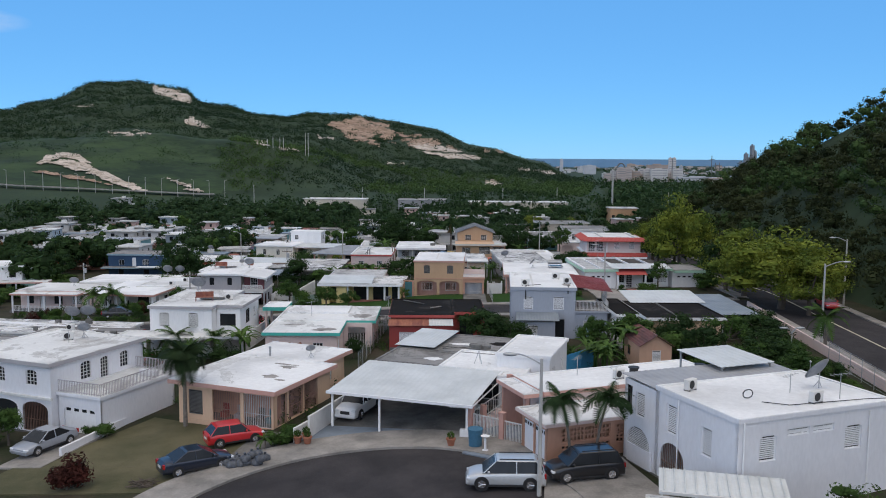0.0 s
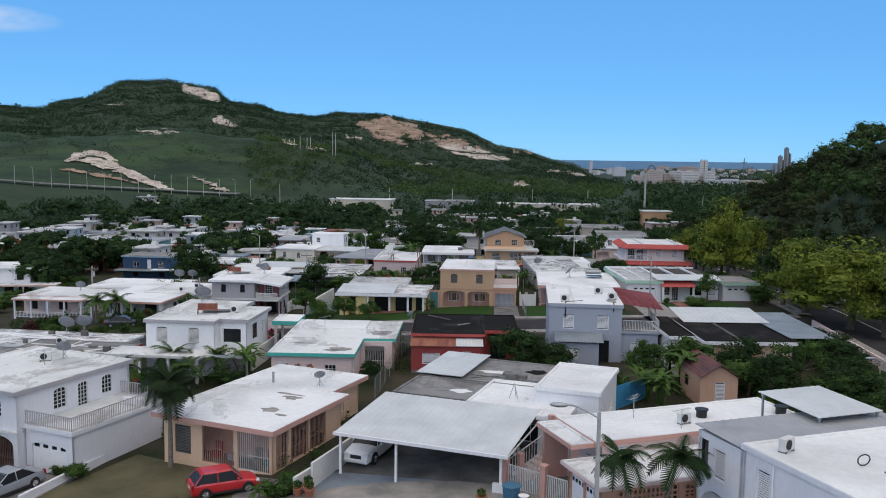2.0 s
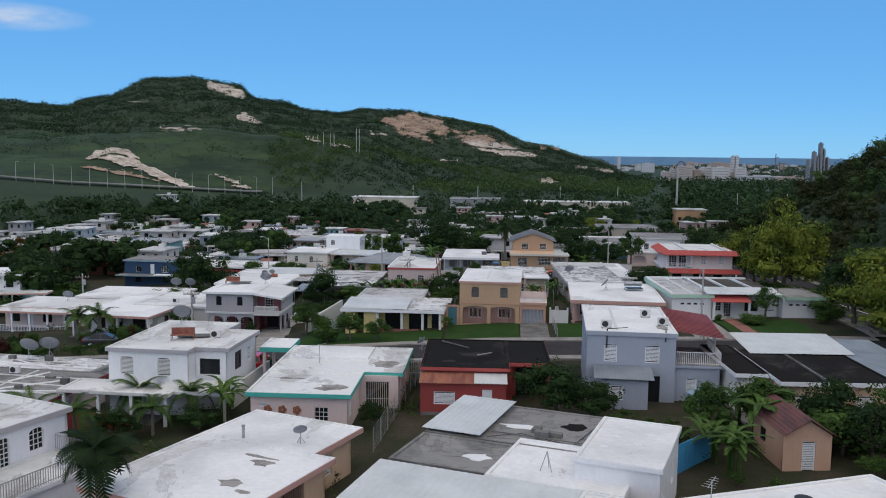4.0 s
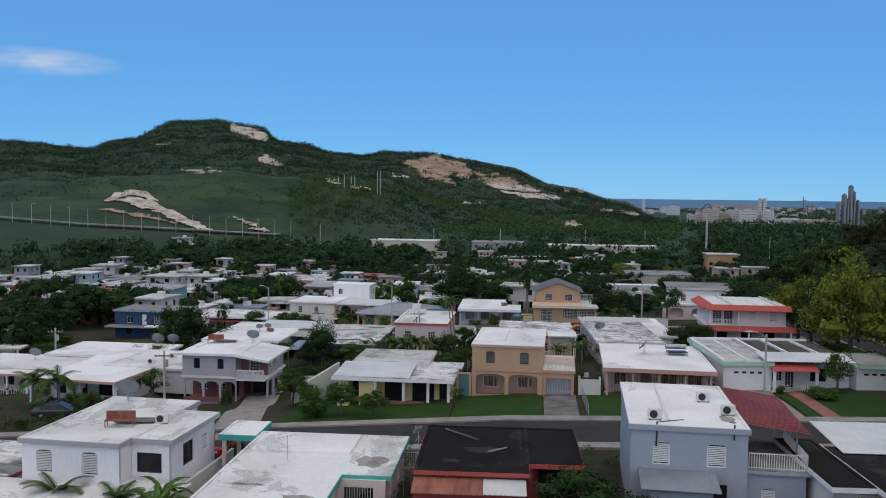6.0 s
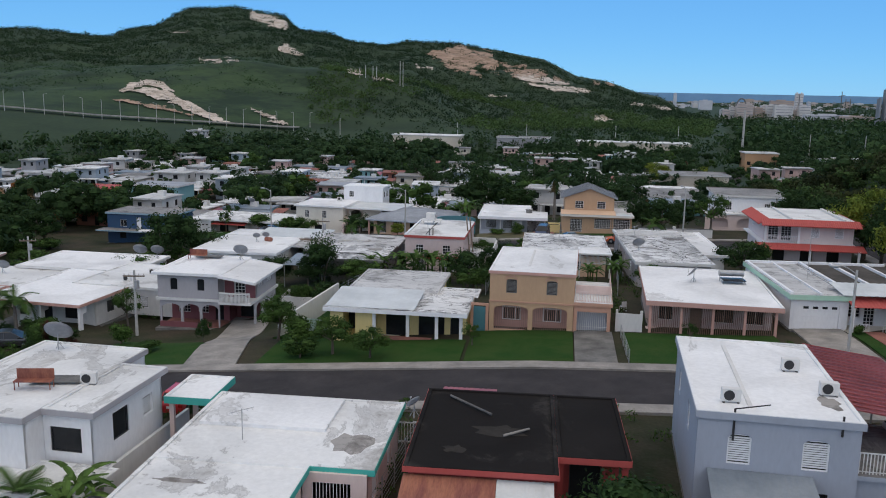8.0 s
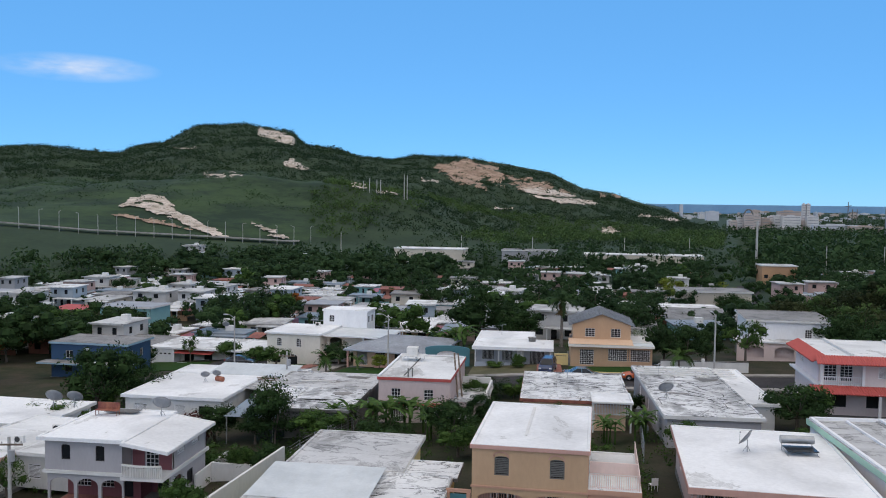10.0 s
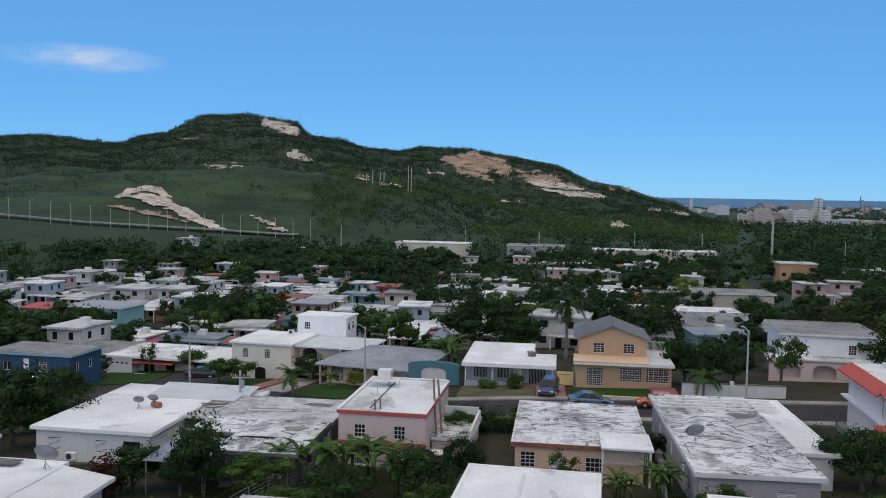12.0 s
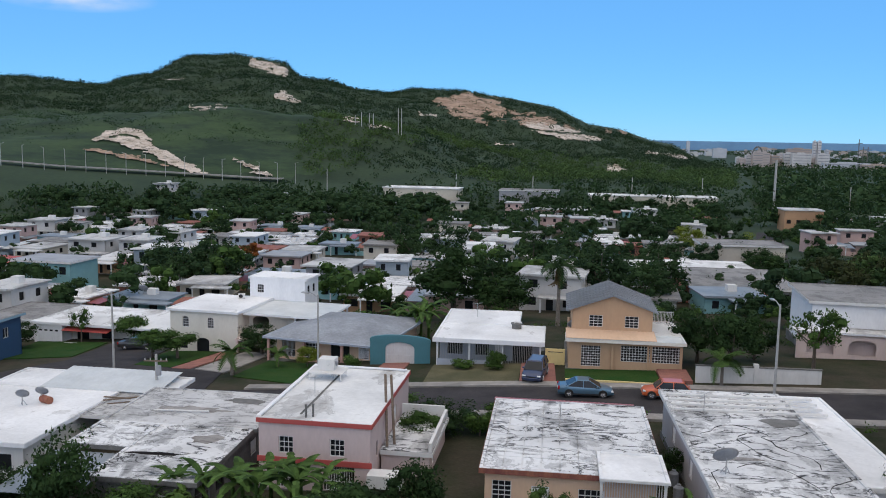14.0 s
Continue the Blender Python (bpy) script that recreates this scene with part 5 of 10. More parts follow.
h = house("house", "grey two-storey house with white roof, balcony and arched porch", -36.7, 129.9, -4.3, 0)
h.matrix_world = pose(-36.7, 129.9, -4.3) @ Matrix.Diagonal((0.88, 0.95, 1, 1))
plinth(h, 0, 10.6, -0.5, 9)
shell(h, 0.3, 7.2, 3.2, 8.8, 0, 2.72, MAROON, front=[(0.8, 2.2, 0.8, 2.1, "sash"), (3.2, 4.4, 0.8, 2.1, "sash"), (5.2, 6.2, 0.1, 2.1, "dark")])
shell(h, 7.3, 10.8, 5.0, 7.9, 0, 2.72, MAROON, front=[(0.5, 2.3, 0.1, 2.2, "dark")])
wall(h, (0.3, 0.35), (7.2, 0.35), 0, 2.72, GREY, [(0.2, 2.4, 0, 2.35, "open", 0.5), (2.7, 4.6, 0, 2.35, "open", 0.5), (4.9, 6.75, 0, 2.35, "open", 0.5)])
wall(h, (10.95, 1.3), (10.95, 8.0), 0, 2.72, GREY, [(0.4, 2.2, 0, 2.3, "open", 0.4), (3.0, 4.2, 0.9, 2.1, "dark")])
part("porch_floor", boxes((0.3, 7.2, 0.3, 3.3, -0.4, 0.12)), REDPAVE, h)
part("porch_wall", boxes((0.3, 5.0, 0.22, 0.34, -0.3, 0.55)), MAROON, h)
part("deck", boxes((0.0, 7.5, 0.1, 9.0, 2.72, 2.98), (7.5, 11.2, -0.7, 8.3, 2.72, 2.97)), OFFWHITE, h)
shell(h, 0.2, 7.2, 0.2, 8.9, 2.99, 5.35, GREY, front=[(1.5, 2.3, 0.8, 1.95, "dark", 0.1), (4.6, 5.4, 0.8, 1.95, "dark", 0.1)], left=[(3, 4, 0.8, 2, "dark")])
shell(h, 7.22, 11.0, 1.6, 8.1, 2.98, 4.86, GREY, front=[(1.3, 2.5, 0.05, 1.8, "grid")], right=[(0.8, 2.2, 0.9, 1.75, "louvre"), (3.6, 5.0, 0.9, 1.75, "louvre")])
for r in ((7.4, 8.45, 1.5, 1.595, 2.99, 4.84), (9.8, 10.9, 1.5, 1.595, 2.99, 4.84),):
    part("balcony_back", boxes(r), MAROON, h)
slab(h, -0.2, 7.6, -0.3, 9.2, 5.6, ROOFWHITE, WHITE, 0.26)
slab(h, 0.01, 4.2, -0.8, 8.4, 0.0, ROOFWHITE, WHITE, 0.24).matrix_basis = pose(7.61, 0, 5.6, 0, 7.5, 0)
bm = bmesh.new()
for i in range(24):
    tube(bm, (7.6 + i * 0.15, -0.55 - 0.25 * math.sin(math.pi * i / 23), 3.0), (7.6 + i * 0.15, -0.55 - 0.25 * math.sin(math.pi * i / 23), 3.8), 0.05, n=6)
for i in range(23):
    beam(bm, (7.6 + i * 0.15, -0.55 - 0.25 * math.sin(math.pi * i / 23)), (7.6 + (i + 1) * 0.15, -0.55 - 0.25 * math.sin(math.pi * (i + 1) / 23)), 3.8, 3.92, 0.16)
part("balustrade", bm, OFFWHITE, h)
part("steps", boxes(*[(4.2 + 0.2 * i, 5.6 + 0.2 * i, -3.2 + 0.45 * i, -2.7 + 0.45 * i, -0.9, -0.5 + 0.1 * i) for i in range(7)]), CONCRETE, h)
part("side_wall", boxes((11.3, 11.5, 5.0, 12.0, -0.8, 1.6), (11.5, 15.4, 8.0, 8.2, -0.6, 1.7)), OFFWHITE, h)

h = house("house", "pale yellow bungalow with worn white roof and front porch", -17.1, 119.2, -1.6, -1)
plinth(h, 0.4, 12, 0, 15)
shell(h, 0.6, 8.3, 9.42, 14.8, 0, 2.75, YELLOW)
shell(h, 0.6, 11.6, 2.4, 9.4, 0, 2.7, YELLOW, front=[(0.5, 2.0, 0.6, 2.2, "dark"), (4.2, 6.2, 0.1, 2.3, "dark"), (7.0, 9.2, 0.1, 2.3, "dark"), (9.7, 10.6, 0.1, 2.3, "dark")], left=[(2, 3.2, 0.9, 2.1, "louvre")])
part("porch_pier", boxes((0.5, 1.6, 0.4, 2.38, -0.2, 2.75), (2.6, 4.0, 0.5, 2.38, -0.2, 2.75)), YELLOW, h)
posts(h, [(4.2, 0.5), (7.0, 0.5), (9.4, 0.5), (11.4, 0.5)], -0.2, 2.78, WHITE, 0.26)
part("porch_floor", boxes((4.0, 11.7, 0.1, 2.4, -0.5, 0.25)), CREAM, h)
part("porch_wall", boxes((4.2, 9.0, 0.3, 0.45, 0.25, 0.75)), REDPAVE, h)
part("steps", boxes(*[(9.7, 10.9, -0.35 * (i + 1), 0.1 - 0.35 * i, -0.7, 0.12 - 0.17 * i) for i in range(4)]), REDPAVE, h)
slab(h, 0, 11.9, 0, 6.2, 3.05, ROOFMOSS, WHITE, 0.34)
slab(h, 0.4, 8.6, 6.21, 15.2, 3.1, ROOFPATCH, OFFWHITE, 0.3)
slab(h, 8.61, 12.2, 6.21, 9.6, 2.9, ROOFMOSS, CONC_DARK, 0.24)
corrugated(h, 0.1, 7.6, 0.2, 5.8, 3.1, 3.45, METALROOF, 0.8, "roof_sheet")

h = house("house", "orange two-storey house with arched barred windows and pink terrace", -3.7, 122.3, -0.85, -3)
h.matrix_world = pose(-3.7, 122.3, -0.85, 0, 0, -3) @ Matrix.Diagonal((0.985, 0.94, 1, 1))
plinth(h, 0, 10.4, 0, 12)
shell(h, 0.1, 7.2, 0.1, 11.9, 0, 2.7, ORANGE,
      front=[(0.4, 3.3, 0.25, 2.35, "pinkbars", 0.35), (3.7, 6.6, 0.25, 2.35, "pinkbars", 0.35)], left=[(3, 4, 0.9, 2.1, "louvre")])
part("inner_wall", boxes((0.35, 6.9, 1.6, 1.75, 0.1, 2.6)), SALMON, h)
for x in (1.1, 4.6):
    f = part("window", boxes((x, x + 1.6, 1.52, 1.6, 0.75, 1.95), (x + 0.4, x + 0.46, 1.49, 1.52, 0.75, 1.95), (x + 1.1, x + 1.16, 1.49, 1.52, 0.75, 1.95)), WHITE, h)
    part("pane", boxes((x + 0.1, x + 1.5, 1.5, 1.518, 0.85, 1.85)), GLASS, f)
part("string_course", boxes((0.04, 7.26, 0.02, 0.09, 2.62, 2.74)), TERRA, h)
shell(h, 0.1, 7.2, 0.1, 11.9, 2.71, 5.1, ORANGE, front=[(1.4, 2.3, 0.7, 1.9, "darklouvre", 0.15), (4.8, 5.7, 0.7, 1.9, "darklouvre", 0.15)], right=[(2, 2.9, 0.05, 2.0, "door"), (6, 7, 0.9, 2, "louvre")])
for x in (1.5, 4.9):
    bm = bmesh.new()
    for k in range(9):
        a, b = math.pi * k / 9, math.pi * (k + 1) / 9
        for r in (0.0,):
            v = [bm.verts.new((x + 0.4 - 0.5 * math.cos(t), 0.06, 4.56 + 0.34 * math.sin(t))) for t in (a, b)]
            w2 = [bm.verts.new((x + 0.4 - 0.42 * math.cos(t), 0.06, 4.56 + 0.27 * math.sin(t))) for t in (a, b)]
            bm.faces.new((v[0], v[1], w2[1], w2[0]))
    bmesh.ops.solidify(bm, geom=bm.faces[:], thickness=0.04)
    part("window_arch", bm, SALMON, h)
slab(h, 0, 7.3, 0, 12.0, 5.3, ROOFWHITE, SALMON, 0.24)
for r in ((3.1, 3.3, 3.0, 11.0, 5.22, 5.265),):
    part("roof_seam", boxes(r), OFFWHITE, h)
shell(h, 7.22, 10.3, 0.2, 8.5, 0, 2.75, TERRA, front=[(0.3, 2.8, 0.05, 2.15, "bars")])
part("garage_back", boxes((7.5, 10.0, 1.2, 1.3, 0.1, 2.4)), BLUEGREY, h)
slab(h, 7.23, 10.4, 0.1, 8.6, 2.98, ROOFWORN, TERRA, 0.3, name="terrace")
for a, b in (((7.35, 0.25), (10.3, 0.25)), ((10.3, 0.25), (10.3, 8.5))):
    bars(h, "railing", a, b, 2.98, 3.85, PALEPINK, 0.13, "pale pink railing")
part("terrace_wall", boxes((7.3, 10.3, 3.4, 3.55, 2.98, 3.7)), PALEPINK, h)
part("side_gate", boxes((-1.5, -1.25, 0.0, 0.25, -0.5, 2.2), (-0.2, 0.05, 0.0, 0.05, -0.5, 2.2), (-1.5, 0.05, 0.05, 0.2, 2.2, 2.4)), TERRA, h)
part("gate_sheet", boxes((-1.25, -0.2, 0.08, 0.12, -0.3, 2.1)), TEALDARK, h)

h = house("house", "white-roofed bungalow with a long barred front porch", 9.3, 122.3, -0.55, -3.5)
plinth(h, 0.3, 10.6, 0.3, 14)
shell(h, 0.4, 10.4, 2.6, 14.0, 0, 2.7, PINKWALL, front=[(0.8, 2, 0.8, 2.1, "glass"), (3.4, 4.4, 0.1, 2.1, "wooddoor"), (5.4, 7, 0.8, 2.1, "glass"), (8, 9.4, 0.8, 2.1, "glass")], left=[(3, 4.2, 0.9, 2.1, "louvre")])
posts(h, [(0.4, 0.4), (2.9, 0.4), (5.4, 0.4), (7.9, 0.4), (10.3, 0.4)], 0, 2.72, SALMON, 0.22)
for a, b in ((0.5, 2.8), (3.0, 5.3), (5.5, 7.8), (8.0, 10.2)):
    bars(h, "grille", (a, 0.4), (b, 0.4), 0.15, 2.6, IRONB, 0.15, "brown iron porch bars")
part("porch_floor", boxes((0.2, 10.5, 0.1, 2.6, -0.5, 0.14)), PALEPINK, h)
slab(h, 0, 10.8, 0, 14.4, 3.05, ROOFWHITE, SALMON, 0.4)
part("side_gate", boxes((-2.4, -2.2, 0.3, 0.5, -0.4, 2.0), (-0.4, -0.2, 0.3, 0.5, -0.4, 2.0), (-2.2, -0.4, 0.36, 0.44, -0.2, 1.7)), OFFWHITE, h)

h = house("house", "mint-trimmed white bungalow with garage and red-tiled porch", 21.2, 124.4, 0.0, 3)
plinth(h, 0, 14.4, -0.5, 14)
shell(h, 0.2, 4.9, 0.3, 13.8, 0, 2.7, WHITE, front=[(0.9, 4.0, 0.05, 2.15, "garage")], left=[(2, 3, 0.9, 2.1, "louvre")])
shell(h, 4.92, 13.2, 1.8, 13.8, 0, 2.7, WHITE, front=[(0.6, 1.6, 0.8, 2.1, "grid"), (1.9, 2.8, 0.1, 2.1, "grid"), (4.4, 6.0, 0.8, 2.1, "dark"), (6.8, 8.0, 0.8, 2.1, "louvre")])
slab(h, 0, 5.1, 0, 14.0, 3.05, ROOFPATCH, MINT, 0.42)
slab(h, 5.11, 13.6, 1.3, 14.0, 3.05, mat("brown_felt_roof", (0.105, 0.095, 0.085), (0.06, 0.055, 0.05), 0.92, 0.4, 5, 0.3, spec=0.1), MINT, 0.4)
for r in ((8.0, 8.25, 3.3, 13.8, 2.96, 3.2), (11.2, 11.4, 3.3, 13.8, 2.96, 3.2), (5.15, 5.4, 1.5, 13.8, 2.96, 3.22), (0.1, 0.35, 0.3, 13.8, 2.96, 3.2), (0.36, 13.4, 13.6, 13.85, 2.96, 3.2), (2.6, 2.75, 0.4, 13.5, 2.96, 3.12)):
    part("roof_kerb", boxes(r), WHITE, h)
corrugated(h, 4.2, 13.0, -0.2, 3.2, 3.15, 3.5, METALROOF, 0.6, "porch_roof_sheet")
corrugated(h, 4.7, 9.2, -1.0, 0.9, 2.35, 2.95, BRIGHTRED, 0.3, "tiled_awning")
posts(h, [(4.9, -0.7), (9.0, -0.7)], 0, 2.4, WHITE, 0.24)
bars(h, "balustrade", (4.9, -0.7), (6.3, -0.7), 0, 0.9, WHITE, 0.2)
bars(h, "balustrade", (7.4, -0.7), (9.0, -0.7), 0, 0.9, WHITE, 0.2)
part("porch_floor", boxes((4.7, 9.2, -0.9, 1.8, -0.6, 0.1)), CREAM, h)
shell(h, 13.4, 18.0, 0.6, 7.0, 0, 2.6, WHITE, front=[(0.6, 3.8, 0.05, 2.1, "garage")])
slab(h, 13.61, 18.3, 0.3, 7.2, 2.85, ROOFGREY, MINT, 0.4)

# ---- houses: fourth row ----
h = house("house", "dusty pink two-storey house with red bands and worn white roof", -16.1, 154.2, -3.0, -1)
plinth(h, 0, 7.4, 0, 12.6)
shell(h, 0.1, 7.3, 0.1, 12.5, 0, 4.35, PINKWALL, front=[(1.3, 2.25, 2.35, 3.45, "sash"), (4.6, 5.55, 2.35, 3.45, "sash"), (1.2, 2.6, 0.1, 1.7, "bars"), (4.2, 6.2, 0.1, 1.7, "bars")], right=[(1.6, 2.0, 1.9, 2.9, "dark"), (7, 8, 2.3, 3.4, "louvre")])
part("red_band", boxes((0.0, 7.4, 0.02, 0.09, 1.75, 2.1)), BRIGHTRED, h)
slab(h, 0, 7.4, 0, 12.6, 4.62, ROOFWORN, BRIGHTRED, 0.3)
for r in ((-0.02, 0.22, 0.1, 12.5, 4.6, 4.72), (0.22, 7.18, 12.3, 12.52, 4.6, 4.7),):
    part("roof_kerb", boxes(r), WHITE, h)
part("roof_crack", boxes((2.4, 2.56, 1.2, 11.0, 4.545, 4.57)), CONC_DARK, h)
shell(h, 7.42, 10.6, 2.6, 9.4, 0, 1.9, PINKWALL, right=[(1, 2, 0.8, 1.6, "louvre")])
slab(h, 7.41, 10.8, 2.4, 9.6, 2.15, ROOFMOSS, OFFWHITE, 0.3, name="terrace")
part("terrace_wall", boxes((10.55, 10.75, 2.45, 9.5, 2.15, 2.75), (7.45, 10.54, 9.35, 9.55, 2.15, 3.0)), OFFWHITE, h)
for x in (7.75, 8.15):
    part("leaning_timber", tubes(((x, 2.9 + (x - 7.75), 2.2), (x - 0.75, 5.6, 6.2), 0.09)), WOOD, h)
part("table", boxes((0.6, 3.2, 8.6, 10.4, 5.1, 5.16), (0.7, 0.76, 8.7, 8.76, 4.58, 5.1), (3.0, 3.06, 8.7, 8.76, 4.58, 5.1), (0.7, 0.76, 10.2, 10.26, 4.58, 5.1), (3.0, 3.06, 10.2, 10.26, 4.58, 5.1), (1.2, 2.4, 9.2, 10.3, 5.17, 6.0)), OFFWHITE, h)
bm = bmesh.new()
box(bm, 7.3, 9.4, -0.9, 0.3, 0.9, 1.7)
part("planter", bm, OFFWHITE, h)

h = house("house", "bungalow with blackened white roof panels and orange walls", -1.7, 150.0, -2.0, 0)
plinth(h, 0.2, 10, 0.2, 12.6)
shell(h, 0.3, 9.7, 0.3, 12.3, 0, 2.7, PEACH, front=[(0.4, 1.5, 1.0, 2.2, "grid"), (5.2, 6.6, 0.9, 2.0, "grid"), (2.6, 3.6, 0.9, 2.0, "louvre")], left=[(3, 4, 1, 2, "louvre"), (7, 8, 1, 2, "louvre")])
slab(h, 0, 10.2, 0, 12.9, 3.0, ROOFMOSS, RUST, 0.3)
slab(h, 6.6, 10.3, -0.7, 3.4, 3.12, ROOFWHITE, OFFWHITE, 0.14, name="patch_roof")
bars(h, "grille", (6.7, -0.3), (10.1, -0.3), 1.8, 2.85, IRONW, 0.14)
posts(h, [(6.7, -0.5), (10.1, -0.5)], 0, 2.95, OFFWHITE, 0.15)
bm = bmesh.new()
corrugated(h, -0.1, 9.6, 12.95, 13.8, 2.95, 2.8, REDMETAL, 0.3, "rear_awning")
n = 0
for i in range(6):
    for j in range(7):
        part("roof_panel", boxes((0.25 + i * 1.06, 1.25 + i * 1.06, 0.3 + j * 1.77, 1.98 + j * 1.77, 2.925, 2.965)), ROOFMOSS, h)

h = house("house", "wide low house with cracked blackened white roof", 10.6, 143.7, -1.6, 2)
plinth(h, 0.2, 11, 0.2, 22)
shell(h, 0.3, 8.0, 0.3, 21.6, 0, 2.75, GREY, front=[(1.2, 2.4, 0.9, 2.0, "louvre"), (5.0, 6.2, 0.9, 2.0, "louvre")], left=[(4, 5.2, 0.9, 2, "louvre"), (10, 11, 0.9, 2, "louvre"), (15, 16, 0.9, 2, "louvre")])
shell(h, 8.02, 10.8, 6.2, 21.6, 0, 2.6, OFFWHITE, right=[(3, 4.2, 0.9, 2, "louvre")])
slab(h, 0, 8.3, 0, 22.0, 3.1, ROOFMOSS, OFFWHITE, 0.3)
slab(h, 8.31, 11.2, 5.9, 22.0, 2.98, ROOFWHITE, OFFWHITE, 0.26)
peel(h, 6.6, 15.6, 3.03, 2.6, 1.6, 17, CONC_DARK, "dry_puddle")
peel(h, 2.4, 9.0, 3.03, 3.0, 0.5, 18)
rk = random.Random(77)
for k in range(7):
    px, py = rk.uniform(0.6, 7), rk.uniform(1, 14)
    seg = []
    a = rk.uniform(0, 6.28)
    for q in range(7):
        a += rk.uniform(-0.7, 0.7)
        nx, ny = min(7.8, max(0.5, px + 0.8 * math.cos(a))), min(16.5, max(0.5, py + 0.8 * math.sin(a)))
        seg.append(((px, py, 3.025), (nx, ny, 3.025), rk.uniform(0.012, 0.03)))
        px, py = nx, ny
    part("crack_seal", tubes(*seg, n=6), ROOFDARK, h, "dark tarred crack")
for k in range(4):
    for r in ((0.3, 10.2, 17.4 + k * 1.1, 17.6 + k * 1.1, 3.03, 3.16),):
        part("roof_seam", boxes(r), OFFWHITE, h)

h = house("house", "pale rose two-storey house with bright red tiled eaves and balcony", 26.4, 156.4, -1.0, -2)
plinth(h, 0, 11, -1, 12)
shell(h, 0.8, 10.6, 0.6, 11.4, 0, 2.75, ROSE, front=[(0.8, 2.2, 0.8, 2.1, "dark"), (4, 5.4, 0.8, 2.1, "dark"), (7, 8.4, 0.1, 2.1, "dark")])
shell(h, 0.8, 10.6, 2.2, 11.4, 2.9, 5.4, ROSE, front=[(0.5, 1.7, 0.1, 2.2, "sash"), (2.0, 3.2, 0.1, 2.2, "sash")], left=[(2, 3.2, 0.9, 2.1, "louvre")])
wall(h, (4.6, 0.6), (10.6, 0.6), 2.9, 5.4, ROSE, [(1.2, 2.2, 0.8, 2.1, "louvre"), (3.9, 4.9, 0.8, 2.1, "louvre")])
part("deck", boxes((0.2, 11.0, -0.2, 11.6, 2.75, 2.9)), WHITE, h)
bars(h, "balustrade", (0.5, 0.2), (4.5, 0.2), 2.9, 3.8, WHITE, 0.2)
posts(h, [(0.6, 0.3), (4.4, 0.3)], 2.9, 5.4, WHITE, 0.22)
posts(h, [(0.3, -1.4), (5.4, -1.4), (10.8, -1.4)], -0.4, 2.55, WHITE, 0.22)
slab(h, 1.0, 10.8, 0.8, 11.6, 5.72, ROOFWORN, WHITE, 0.3)
for r in ((3.5, 3.75, 1.2, 11.4, 5.66, 5.9), (9.5, 9.8, 1.2, 11.4, 5.66, 5.9),):
    part("roof_kerb", boxes(r), OFFWHITE, h)


def eave(parent, x0, x1, y, z, out, drop, material, turn=0):
    """A short sloping tiled eave along a wall, with rounded tile rows."""
    vs, fs = [], []
    n = int((x1 - x0) / 0.24) * 2
    for s in (0.0, -0.1):
        for yy, zz in ((y, z), (y - out, z - drop)):
            for i in range(n + 1):
                vs.append((x0 + (x1 - x0) * i / n, yy, zz + s + (0.07 if i % 2 else 0)))
    k = n + 1
    for i in range(n):
        fs += [(i, k + i, k + i + 1, i + 1), (2 * k + i, 2 * k + i + 1, 3 * k + i + 1, 3 * k + i), (k + i, 3 * k + i, 3 * k + i + 1, k + i + 1)]
    ob = part("tiled_eave", (vs, fs), material, parent, "bright red tiled eave")
    if turn:
        ob.matrix_basis = pose(0, 0, 0, 0, 0, turn)
    return ob


eave(h, 0.0, 11.2, 0.75, 5.75, 1.2, 0.62, BRIGHTRED)
eave(h, -0.6, 11.6, -0.1, 3.0, 1.5, 0.5, BRIGHTRED)
e2 = eave(h, 0.0, 10.8, 0.0, 5.75, 1.2, 0.62, BRIGHTRED)
e2.matrix_basis = pose(0.95, 11.4, 0, 0, 0, -90)
e3 = eave(h, 0.0, 10.8, 0.0, 5.75, 1.0, 0.5, BRIGHTRED)
e3.matrix_basis = pose(10.75, 0.8, 0, 0, 0, 90)

# low roofs left of the pink house
h = house("house", "low bungalow with wide clean white roof", -44.0, 155.4, -4.7, -1)
plinth(h, 0.2, 14, 0.2, 17)
shell(h, 0.3, 11.0, 0.4, 16.5, 0, 2.8, OFFWHITE, front=[(1, 2.4, 0.9, 2.1, "louvre"), (5.5, 6.7, 0.9, 2.1, "louvre"), (8.2, 9.8, 0.9, 2.1, "dark")], right=[(2, 3.2, 0.9, 2, "louvre")])
slab(h, 0, 11.4, 0, 12.2, 3.1, ROOFWHITE, WHITE, 0.3)
slab(h, 0.004, 15.6, 12.21, 17.0, 3.1, ROOFWHITE, WHITE, 0.3)
corrugated(h, 4.5, 14.6, 12.0, 16.8, 3.12, 3.55, METALROOF, 0.5, "raised_roof_sheet")
part("loose_planks", tubes(((11.6, 9.4, 3.2), (14.4, 10.8, 3.24), 0.07), ((11.2, 10.2, 3.2), (13.6, 9.9, 3.3), 0.07), ((12.4, 8.6, 3.2), (14.9, 9.8, 3.26), 0.06), n=5), WOOD, h)
slab(h, 11.42, 15.4, 6.6, 12.19, 3.0, ROOFPATCH, OFFWHITE, 0.28, name="side_roof")
part("barrel", tubes(((7.0, 8.6, 3.3), (7.9, 8.2, 3.3), 0.3), n=14), RUST, h)
h = house("house", "low house with patched grey and white flat roof", -24.4, 148.8, -3.6, 0)
plinth(h, 0.2, 7, 0.2, 17)
shell(h, 0.3, 6.4, 0.4, 16.5, 0, 2.75, CONC_DARK, front=[(1, 2.4, 0.9, 2.0, "dark"), (3.8, 5.0, 0.9, 2.0, "louvre")], right=[(3, 4.4, 0.9, 2.0, "dark"), (9, 10.2, 0.9, 2.0, "louvre")])
